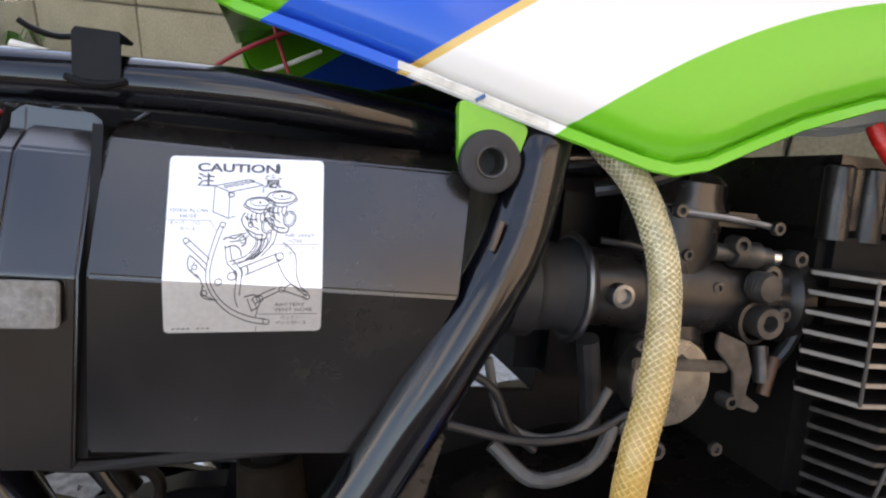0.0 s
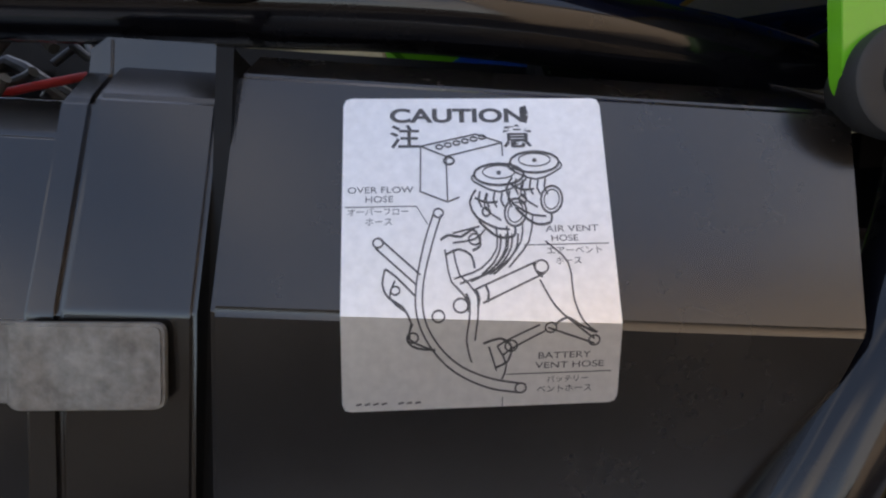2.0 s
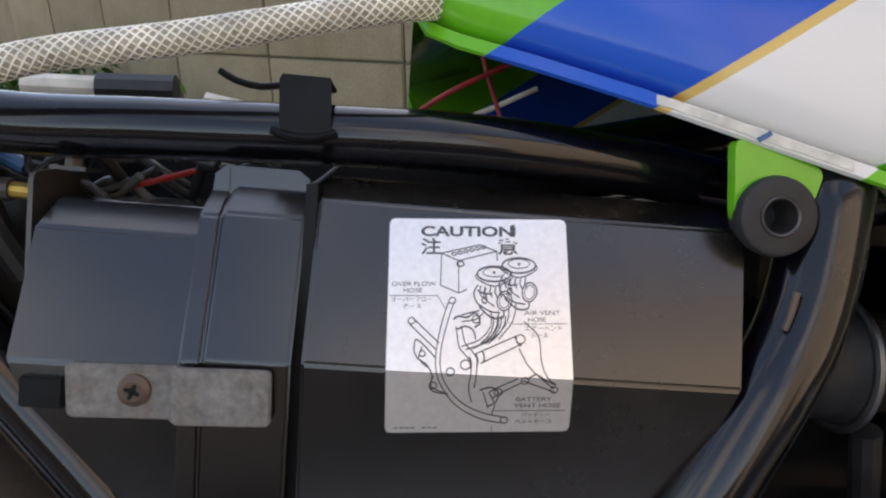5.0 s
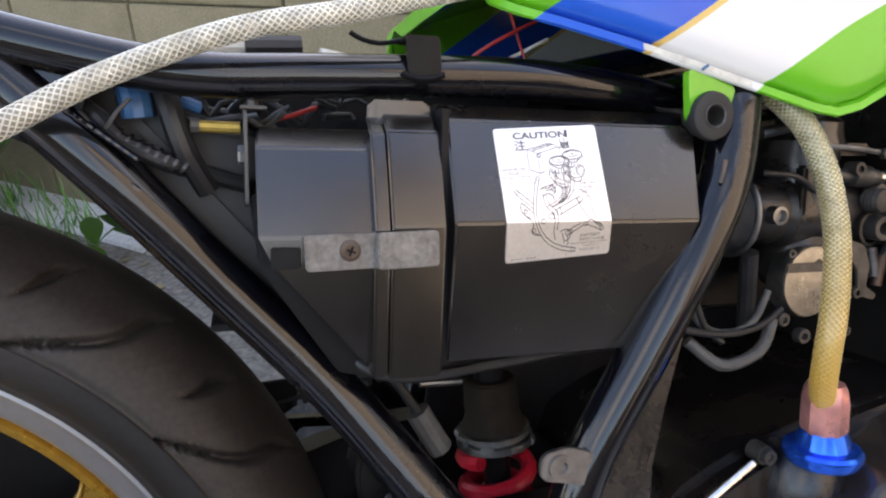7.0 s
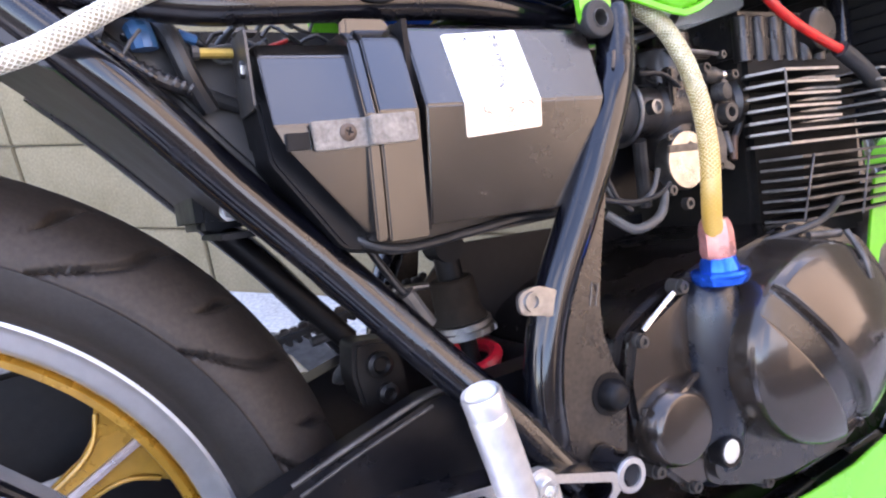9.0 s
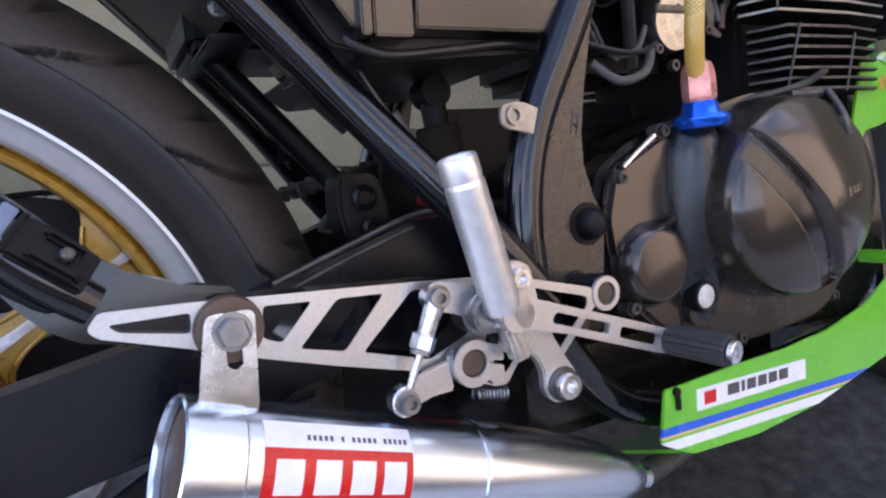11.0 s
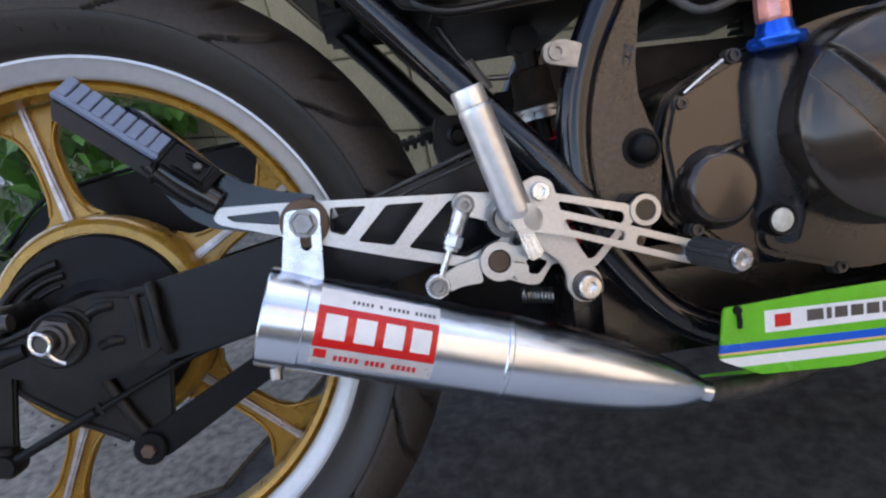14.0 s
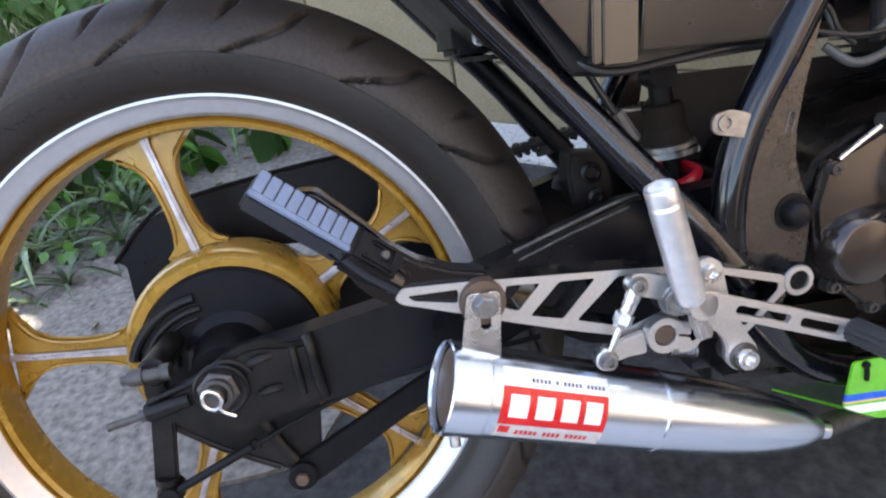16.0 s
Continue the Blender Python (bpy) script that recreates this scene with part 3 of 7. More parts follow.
    for x, z in ((0.19, 0.70), (0.43, 0.395), (0.52, 0.70)):
        part("cross_tube", tube(B(), [(x, -0.11, z), (x, 0.11, z)], 0.011, 12), frame_black, motorcycle)
    fender = B()
    line = [(-0.13, 0.808), (-0.05, 0.800), (0.022, 0.776), (0.088, 0.738), (0.133, 0.705), (0.174, 0.669), (0.208, 0.634), (0.236, 0.603), (0.256, 0.580)]
    loft(fender, [[(x, y, z) for y in (-0.092, -0.088, 0.088, 0.092)] + [(x - 0.004, y, z - 0.005) for y in (0.092, -0.092)] for x, z in line])
    block(fender, (0.254, -0.086, 0.582), (0.014, 0.010, 0.014), 0.002, (0, 45, 0))
    sheet = [(0.190, 0.692), (0.212, 0.668), (0.252, 0.622), (0.282, 0.588), (0.296, 0.572)]
    loft(fender, [[(x, y, z) for y in (-0.092, 0.092)] + [(x + 0.004, y, z + 0.003) for y in (0.092, -0.092)] for x, z in sheet])
    part("inner_fender", fender, fender_plastic, motorcycle, "dusty black plastic inner fender")
    flank = prism(B(), [(-0.13, 0.793), (-0.05, 0.785), (0.022, 0.762), (0.091, 0.730), (0.134, 0.699), (0.176, 0.663), (0.210, 0.628), (0.238, 0.597), (0.262, 0.573), (0.285, 0.540), (0.300, 0.520), (0.320, 0.500), (0.328, 0.506), (0.312, 0.535), (0.315, 0.56), (0.300, 0.64), (0.255, 0.675), (0.235, 0.690), (0.130, 0.726), (0.030, 0.778), (-0.05, 0.804), (-0.13, 0.812)],
                  -0.0875, -0.0845, bevel=0.0006)
    part("fender_flank", flank, fender_plastic, motorcycle, "dusty brown-grey plastic fender side")
    strut = B()
    tube(strut, [(0.245, 0.0, 0.580), (0.259, 0.0, 0.564), (0.3175, 0.0, 0.4965), (0.340, 0.0, 0.470)], 0.0095, 12)
    block(strut, (0.256, -0.040, 0.5655), (0.030, 0.085, 0.004), 0.001)
    part("fender_strut", strut, dull_black, motorcycle)
    part("bolt", bolt(B(), (0.2470, -0.0885, 0.5810), RIGHT, 0.0046, 0.004, 0.0062), zinc, motorcycle)
    knuckle = prism(B(), rounded([(0.3280, 0.4760), (0.3590, 0.4735), (0.3660, 0.4500), (0.3700, 0.4190), (0.3300, 0.4250), (0.3250, 0.4500)], 0.006), -0.045, -0.012, bevel=0.003)
    for x, z, r in ((0.3460, 0.4560, 0.0100), (0.3500, 0.4330, 0.0080)):
        lathe(knuckle, [(-0.004, r), (0.004, r), (0.006, r - 0.003), (0.003, r - 0.005)], (x, -0.045, z), RIGHT, 20)
    part("shock_linkage", knuckle, cast_black, motorcycle, "grimy black cast shock linkage")


def airbox():
    """The air filter box: lid and body of faceted black plastic, clamped by a band."""
    def section(bm, xs0, xs1, yz, back=0.02):
        """Faceted box between two slanting ends; xs give the end positions for each facet line."""
        loop0 = [(x, y, z) for x, (y, z) in zip(xs0, yz)]
        loop1 = [(x, y, z) for x, (y, z) in zip(xs1, yz)]
        loft(bm, [loop0, loop1])
        es = [e for e in bm.edges]
        bmesh.ops.bevel(bm, geom=es, offset=0.0011, segments=3, affect="EDGES", clamp_overlap=True)
        return bm

    lid = part("airbox_lid", section(B(), (0.3535,) * 6, (0.466, 0.466, 0.4895, 0.4945, 0.492, 0.48),
                                     [(0.12, 0.556), (-0.146, 0.5575), (-0.1580, 0.6275), (-0.1405, 0.6765), (-0.121, 0.6850), (0.12, 0.688)]),
               box_plastic, motorcycle, "black plastic airbox lid with faceted side", 22)
    part("airbox_body", section(B(), (0.3135, 0.3135, 0.2700, 0.2640, 0.2645, 0.266, 0.266), (0.3195,) * 7,
                                [(0.04, 0.558), (-0.141, 0.5585), (-0.149, 0.6085), (-0.1495, 0.6215), (-0.1365, 0.6615), (-0.1245, 0.6712), (0.04, 0.673)]), box_plastic, motorcycle, "", 22)
    # black sheet that draws the shadow gap along the body's lower rear edge
    gap_shade = prism(B(), rounded([(0.262, 0.640), (0.2660, 0.604), (0.303, 0.550), (0.330, 0.545), (0.330, 0.60), (0.285, 0.640)], 0.004), -0.128, -0.04, bevel=0.002)
    part("airbox_tray", gap_shade, dull_black, motorcycle)
    band = B()
    yz = [(0.04, 0.552), (-0.1475, 0.5525), (-0.1535, 0.6250), (-0.1400, 0.6690), (-0.1285, 0.6775), (0.04, 0.679)]
    loft(band, [[(x, y, z) for y, z in yz] for x in (0.3165, 0.3235)])
    loft(band, [[(x, y - 0.0012, z + (0.0012 if z > 0.6 else -0.001)) for y, z in yz] for x in (0.3242, 0.3500)])
    bmesh.ops.bevel(band, geom=band.edges[:], offset=0.0011, segments=2, affect="EDGES", clamp_overlap=True)
    tab = [(0.3165, 0.671), (0.3175, 0.6825), (0.321, 0.6855), (0.345, 0.6855), (0.3485, 0.683), (0.3500, 0.671)]
    prism(band, tab, -0.1285, -0.1262, bevel=0.0007)
    block(band, (0.3220, -0.1287, 0.6785), (0.0014, 0.001, 0.013), 0.0003)
    clamp = part("airbox_band", band, box_plastic, motorcycle, "black plastic clamp band round the airbox", 22)
    seal = B()
    block(seal, (0.3518, -0.07, 0.618), (0.0036, 0.15, 0.126))
    part("seal", seal, dull_black, clamp)
    plate = prism(B(), rounded([(0.2838, 0.6225), (0.3190, 0.6235), (0.3190, 0.6072), (0.2850, 0.6062)], 0.0022), -0.1535, -0.1500, bevel=0.0006)
    prism(plate, rounded([(0.3165, 0.6240), (0.3452, 0.6248), (0.3458, 0.6080), (0.3170, 0.6070)], 0.0022), -0.1585, -0.1555, bevel=0.0006)
    block(plate, (0.3178, -0.1550, 0.6155), (0.0030, 0.0060, 0.0160), 0.0006)
    bracket = part("airbox_bracket", plate, bracket_grey, motorcycle, "scratched grey metal bracket with a rusty screw")
    screw = lathe(B(), [(0, 0.0050), (0.0010, 0.0048), (0.0022, 0.0030), (0.0020, 0.0012), (0.0006, 0.0008)], (0.3047, -0.1536, 0.6156), RIGHT, 20)
    part("screw", screw, rusty, bracket)
    cross = block(B(), (0.3047, -0.1560, 0.6156), (0.0046, 0.0006, 0.0009), 0, (0, 20, 0))
    block(cross, (0.3047, -0.1560, 0.6156), (0.0009, 0.0006, 0.0046), 0, (0, 20, 0))
    part("screw_slot", cross, dull_black, bracket)
    slot = block(B(), (0.2765, -0.1500, 0.6125), (0.013, 0.003, 0.0095), 0.0006)
    part("recess", slot, dull_black, bracket)
    end = prism(B(), rounded([(-0.132, 0.634), (-0.132, 0.678), (-0.118, 0.680), (-0.095, 0.680), (-0.095, 0.634)], 0.003), 0.2600, 0.2616)
    bmesh.ops.transform(end, matrix=Matrix(((0, 1, 0, 0), (1, 0, 0, 0), (0, 0, 1, 0), (0, 0, 0, 1))), verts=end.verts)
    block(end, (0.2650, -0.112, 0.6805), (0.0125, 0.012, 0.0016), 0.0003)
    lathe(end, [(0, 0.0032), (0.0028, 0.0030)], (0.2645, -0.112, 0.6813), (0, 0, 1), 6)
    end_plate = part("end_plate", end, dusty_steel, motorcycle, "thin bare steel plate at the end of the airbox")
    part("bolt", bolt(B(), (0.2612, -0.122, 0.658), (-1, 0, 0), 0.0048, 0.004), zinc, end_plate)

    # the caution label, folded over the facet
    def on_lid(u, v, out=0.0006):
        """A place on the label: u from its rear to its front edge, v from top to bottom, both 0 to 1."""
        x = 0.3765 + 0.0565 * u + 0.0032 * v
        z = 0.6722 + 0.0038 * u - 0.0648 * v
        over = (0.69 + 0.05 * u - v) * 0.0648
        y = -0.1580 + 0.0175 * over / 0.049 if over > 0 else -0.1580 - 0.012 * over / 0.070
        return (x, y - out, z)

    up = [(0.03, 0), (0.97, 0), (0.99, 0.006), (1, 0.025), (1, 0.74), (0, 0.69), (0, 0.025), (0.01, 0.006)]
    low = [(0, 0.69), (1, 0.74), (1, 0.975), (0.99, 0.994), (0.97, 1), (0.03, 1), (0.01, 0.994), (0, 0.975)]
    bm = B()
    for poly in (up, low):
        front = [bm.verts.new(on_lid(u, v, 0.0008)) for u, v in poly]
        back = [bm.verts.new(on_lid(u, v, 0.0002)) for u, v in poly]
        bm.faces.new(front)
        bm.faces.new(back[::-1])
        for k in range(len(front)):
            bm.faces.new((front[k - 1], front[k], back[k], back[k - 1]))
    label = part("caution_label", bm, label_foil, lid, "silver foil caution label with line drawing", angle=20)

    def word(text, u, v, height, mat=label_ink, width=None, bold=0.0):
        cu = bpy.data.curves.new("word", "FONT")
        cu.body, cu.size, cu.align_x, cu.offset = text, 1.0, "LEFT", bold
        tmp = bpy.data.objects.new("word", cu)
        scene.collection.objects.link(tmp)
        bpy.context.view_layer.update()
        me = bpy.data.meshes.new_from_object(tmp.evaluated_get(bpy.context.evaluated_depsgraph_get()))
        bpy.data.objects.remove(tmp)
        bpy.data.curves.remove(cu)
        if not me.vertices:
            return
        xs, ys = [q.co.x for q in me.vertices], [q.co.y for q in me.vertices]
        wide, high = max(xs) - min(xs), max(ys) - min(ys)
        k = height / high
        kx = width / wide if width else k * 0.0648 / 0.0565
        for q in me.vertices:
            q.co = Vector(on_lid(u + (q.co.x - min(xs)) * kx, v - (q.co.y - min(ys)) * k, 0.00088))
        me.materials.append(mat)
        hang(new("lettering", me), label, Matrix())

    word("CAUTION", 0.175, 0.085, 0.050, width=0.52, bold=0.032)
    word("\u6ce8", 0.175, 0.172, 0.080, width=0.112, bold=0.018)
    word("\u610f", 0.605, 0.172, 0.080, width=0.112, bold=0.018)
    word("\u30aa\u30fc\u30d0\u30fc\u30d5\u30ed\u30fc", 0.02, 0.388, 0.022, width=0.22)
    word("\u30db\u30fc\u30b9", 0.085, 0.420, 0.022, width=0.095)
    word("\u30a8\u30a2\u30fc\u30d9\u30f3\u30c8", 0.745, 0.522, 0.022, width=0.205)
    word("\u30db\u30fc\u30b9", 0.775, 0.554, 0.022, width=0.095)
    word("\u30d0\u30c3\u30c6\u30ea\u30fc", 0.735, 0.925, 0.022, width=0.15)
    word("\u30d9\u30f3\u30c8\u30db\u30fc\u30b9", 0.70, 0.957, 0.022, width=0.20)
    word("OVER FLOW", 0.02, 0.318, 0.020, width=0.24)
    word("HOSE", 0.085, 0.348, 0.020, width=0.10)
    word("AIR VENT", 0.745, 0.452, 0.020, width=0.20)
    word("HOSE", 0.765, 0.482, 0.020, width=0.10)
    word("BATTERY", 0.70, 0.845, 0.020, width=0.19)
    word("VENT HOSE", 0.69, 0.877, 0.020, width=0.25)

    ink = B()

    def stroke(pts, w=0.006, smooth=True):
        w *= 0.78
        p = [(q.x, q.y) for q in spline([(u, v, 0) for u, v in pts], 0.03)] if smooth and len(pts) > 2 else pts
        for (u0, v0), (u1, v1) in zip(p, p[1:]):
            d = Vector((u1 - u0, v1 - v0))
            if d.length < 1e-6:
                continue
            n = Vector((-d.y, d.x)).normalized() * w / 2
            f0, f1 = v0 - 0.69 - 0.05 * u0, v1 - 0.69 - 0.05 * u1
            if f0 * f1 < 0:
                t = f0 / (f0 - f1)
                mid = (u0 + t * d.x, v0 + t * d.y)
                pieces = (((u0, v0), mid), (mid, (u1, v1)))
            else:
                pieces = (((u0, v0), (u1, v1)),)
            for a, c in pieces:
                ink.faces.new([ink.verts.new(on_lid(q[0] + s * n.x, q[1] + s * n.y, 0.00088)) for q, s in ((a, 1), (c, 1), (c, -1), (a, -1))])

    def oval(u, v, ru, rv, w=0.006, turn=0.0):
        c, s = math.cos(turn), math.sin(turn)
        stroke([(u + ru * math.cos(a) * c - rv * math.sin(a) * s, v + ru * math.cos(a) * s + rv * math.sin(a) * c) for a in [2 * math.pi * k / 16 for k in range(17)]], w, False)

    # the battery
    for pts in ([(0.29, 0.165), (0.50, 0.125), (0.60, 0.155), (0.385, 0.20), (0.29, 0.165)], [(0.29, 0.165), (0.285, 0.315), (0.385, 0.35), (0.385, 0.20)], [(0.385, 0.35), (0.43, 0.335)], [(0.60, 0.155), (0.60, 0.20)]):
        stroke(pts, 0.007, False)
    for k in range(6):
        oval(0.36 + 0.033 * k, 0.168 - 0.0065 * k, 0.013, 0.007, 0.008)
    oval(0.395, 0.215, 0.02, 0.012, 0.010)
    # the two carburettors
    for u, v in ((0.582, 0.262), (0.722, 0.222)):
        oval(u, v, 0.095, 0.036, 0.011)
        oval(u, v - 0.008, 0.062, 0.022, 0.006)
        stroke([(u - 0.095, v), (u - 0.10, v + 0.02), (u, v + 0.058), (u + 0.10, v + 0.02), (u + 0.095, v)], 0.008)
        oval(u + 0.055, v + 0.125, 0.040, 0.046, 0.010, 0.5)
        oval(u + 0.055, v + 0.125, 0.028, 0.034, 0.006, 0.5)
        stroke([(u - 0.09, v + 0.05), (u - 0.115, v + 0.09), (u - 0.09, v + 0.14), (u - 0.02, v + 0.175)], 0.010)
        stroke([(u - 0.05, v + 0.06), (u - 0.06, v + 0.11), (u, v + 0.15)], 0.008)
        stroke([(u - 0.02, v + 0.175), (u + 0.03, v + 0.18)], 0.009, False)
        # body castings, screws and drain below the cap
        for k in range(5):
            stroke([(u - 0.075 + 0.028 * k, v + 0.055 + 0.006 * (k % 2)), (u - 0.082 + 0.028 * k, v + 0.085), (u - 0.070 + 0.028 * k, v + 0.108)], 0.009, False)
        stroke([(u - 0.095, v + 0.075), (u - 0.055, v + 0.092), (u - 0.01, v + 0.090)], 0.010)
        stroke([(u - 0.085, v + 0.150), (u - 0.045, v + 0.185), (u - 0.005, v + 0.205), (u + 0.045, v + 0.200), (u + 0.05, v + 0.172)], 0.011)
        oval(u - 0.055, v + 0.122, 0.014, 0.014, 0.010)
        oval(u, v - 0.006, 0.006, 0.004, 0.008)
    # frame pipes and hoses
    stroke([(0.36, 0.39), (0.325, 0.48), (0.29, 0.60), (0.29, 0.70), (0.34, 0.79), (0.42, 0.86), (0.53, 0.905), (0.64, 0.925)], 0.008)
    stroke([(0.33, 0.39), (0.295, 0.48), (0.265, 0.60), (0.265, 0.70), (0.315, 0.80), (0.40, 0.88), (0.52, 0.935), (0.63, 0.955)], 0.008)
    stroke([(0.14, 0.465), (0.28, 0.575)], 0.008)
    stroke([(0.12, 0.49), (0.265, 0.605)], 0.008)
    stroke([(0.37, 0.50), (0.39, 0.60), (0.45, 0.66), (0.44, 0.78), (0.46, 0.85)], 0.008)
    stroke([(0.40, 0.50), (0.42, 0.58), (0.48, 0.64), (0.47, 0.78)], 0.008)
    stroke([(0.56, 0.43), (0.56, 0.50), (0.50, 0.56), (0.40, 0.59)], 0.008)
    stroke([(0.60, 0.43), (0.60, 0.50), (0.53, 0.57), (0.42, 0.605)], 0.008)
    stroke([(0.66, 0.42), (0.65, 0.48), (0.58, 0.55), (0.46, 0.60)], 0.008)
    stroke([(0.70, 0.40), (0.68, 0.48), (0.60, 0.56)], 0.008)
    stroke([(0.47, 0.625), (0.70, 0.545)], 0.008)
    stroke([(0.50, 0.665), (0.73, 0.58)], 0.008)
    stroke([(0.74, 0.48), (0.82, 0.55), (0.83, 0.66), (0.86, 0.73), (0.91, 0.765)], 0.008)
    stroke([(0.71, 0.60), (0.76, 0.68), (0.82, 0.73), (0.90, 0.785)], 0.008)
    stroke([(0.73, 0.745), (0.90, 0.80)], 0.008)
    stroke([(0.70, 0.735), (0.60, 0.775), (0.55, 0.80)], 0.008)
    stroke([(0.72, 0.755), (0.62, 0.80), (0.57, 0.83)], 0.008)
    stroke([(0.19, 0.59), (0.17, 0.64), (0.22, 0.68)], 0.008)
    stroke([(0.25, 0.72), (0.24, 0.77), (0.33, 0.81)], 0.008)
    stroke([(0.40, 0.45), (0.50, 0.43)], 0.008)
    stroke([(0.40, 0.48), (0.48, 0.47), (0.52, 0.44)], 0.008)
    stroke([(0.55, 0.80), (0.585, 0.86), (0.57, 0.91)], 0.008)
    stroke([(0.52, 0.80), (0.55, 0.88)], 0.008)
    for u, v, r in ((0.13, 0.475, 0.018), (0.35, 0.385, 0.018), (0.34, 0.70, 0.022), (0.42, 0.67, 0.026), (0.72, 0.56, 0.025), (0.64, 0.94, 0.02), (0.90, 0.79, 0.02), (0.19, 0.62, 0.016), (0.25, 0.765, 0.02),
                    (0.48, 0.47, 0.022), (0.74, 0.745, 0.02), (0.60, 0.80, 0.022)):
        oval(u, v, r, r * 0.8, 0.008)
    # mounting plate, cross tube bands and clamp fittings
    stroke([(0.155, 0.555), (0.145, 0.600), (0.165, 0.640), (0.215, 0.668), (0.245, 0.720), (0.232, 0.775), (0.270, 0.800), (0.330, 0.805)], 0.009)
    stroke([(0.155, 0.555), (0.195, 0.580), (0.262, 0.640)], 0.009)
    for u in (0.44, 0.475, 0.51):
        stroke([(u, 0.635 - 0.38 * (u - 0.44)), (u + 0.012, 0.662 - 0.38 * (u - 0.44)), (u + 0.006, 0.690 - 0.38 * (u - 0.44))], 0.011)
    stroke([(0.690, 0.548), (0.700, 0.575), (0.722, 0.592)], 0.010)
    stroke([(0.355, 0.470), (0.385, 0.455), (0.430, 0.462), (0.470, 0.440), (0.490, 0.452), (0.500, 0.490), (0.470, 0.505)], 0.011)
    stroke([(0.375, 0.515), (0.420, 0.500), (0.465, 0.520), (0.475, 0.560)], 0.010)
    for k in range(4):
        stroke([(0.575 + 0.022 * k, 0.455), (0.572 + 0.020 * k, 0.500), (0.545 + 0.016 * k, 0.545), (0.500 + 0.014 * k, 0.580)], 0.009)
    stroke([(0.500, 0.790), (0.560, 0.775), (0.600, 0.800), (0.590, 0.850), (0.545, 0.870)], 0.010)
    stroke([(0.755, 0.735), (0.800, 0.715), (0.850, 0.742), (0.905, 0.765)], 0.010)
    for pts in ([(0.01, 0.362), (0.27, 0.362), (0.31, 0.42)], [(0.66, 0.492), (0.98, 0.492)], [(0.585, 0.893), (0.97, 0.893)], [(0.575, 0.968), (0.575, 1.0)]):
        stroke(pts, 0.004, False)
    # writing too small to read
    for u, v, w in ((0.05, 0.978, 0.12), (0.20, 0.978, 0.08)):
        k = 0
        while k * 0.03 < w:
            stroke([(u + 0.03 * k, v), (u + 0.03 * k + 0.019, v - 0.004)], 0.007, False)
            k += 1
    stroke([(0.690, 0.028), (0.700, 0.058), (0.690, 0.085)], 0.03, False)
    part("line_drawing", ink, label_ink, label)


frame_tubes()
airbox()


def fuel_tank():
    """The tank: painted side panels above a seam flange."""
    # stations: x, lower edge z, half width at the seam
    stations = [(0.379, 0.746, 0.108), (0.384, 0.737, 0.116), (0.395, 0.7315, 0.124), (0.42, 0.7245, 0.133), (0.455, 0.7145, 0.143), (0.49, 0.7045, 0.149), (0.53, 0.694, 0.153), (0.565, 0.6855, 0.155),
                (0.579, 0.6840, 0.155), (0.595, 0.688, 0.155), (0.615, 0.698, 0.154), (0.640, 0.710, 0.153), (0.68, 0.724, 0.150), (0.73, 0.734, 0.148), (0.80, 0.742, 0.140), (0.90, 0.75, 0.12), (0.98, 0.77, 0.09)]
    bm = B()
    loops = []
    for x, z, w in stations:
        top = np.interp(x, [0.379, 0.395, 0.44, 0.50, 0.60, 0.75, 0.90, 0.98], [0.7620, 0.7700, 0.797, 0.828, 0.868, 0.885, 0.875, 0.85])
        h = top - z
        outer = [(w - 0.0035, z + 0.0065), (w + 0.0005, z + min(0.010, 0.3 * h)), (w + 0.003, z + min(0.018, 0.45 * h)), (w + 0.0035, z + min(0.030, 0.6 * h)), (w + 0.001, z + min(0.05, 0.72 * h)),
                 (w - 0.006, z + 0.84 * h), (w - 0.020, z + 0.95 * h), (w * 0.55, top - 0.001), (0, top)]
        inner = [(0, top - 0.012), (w * 0.5, top - 0.0125), (w - 0.026, z + 0.80 * h), (w - 0.016, z + 0.5 * h), (w - 0.0125, z + 0.008)]
        half = outer + inner
        loops.append([(x, -y, zz) for y, zz in outer] + [(x, y, zz) for y, zz in outer[-2::-1]] + [(x, y, zz) for y, zz in inner[::-1]] + [(x, -y, zz) for y, zz in inner[1:]])
    loft(bm, loops)
    tank = part("fuel_tank", bm, tank_paint, motorcycle, "green, blue and white painted steel fuel tank", 50)
    bm = B()
    for s in (-1, 1):
        loft(bm, [[(x, s * (w - 0.010), z + 0.005), (x, s * (w - 0.001), z), (x, s * (w + 0.0005), z + 0.0008), (x, s * (w - 0.0005), z + 0.0052), (x, s * (w - 0.006), z + 0.0075)] for x, z, w in stations])
    flange = part("seam_flange", bm, tank_paint, tank, "welded seam flange with chipped paint", 40)
    chips = B()
    ragged = []
    for k in range(32):
        x = 0.4585 + 0.0020 * k
        z, w = (np.interp(x, [s[0] for s in stations], [s[j] for s in stations]) for j in (1, 2))
        low, high = 0.0014 + random.uniform(0, 0.0005), 0.0050 - random.uniform(0, 0.0006)
        ragged.append([(x, -w - 0.0010, z + low), (x, -w - 0.0003, z + high), (x, -w + 0.0012, z + high), (x, -w + 0.0005, z + low)])
    loft(chips, ragged)
    part("chipped_paint", chips, pale_plastic, flange, "bare patch of chipped white paint")
    tick = block(B(), (0.4915, -0.1510, 0.7068), (0.0045, 0.0008, 0.0016), 0, (0, -35, 0))
    part("paint_chip", tick, cable_blue, flange)
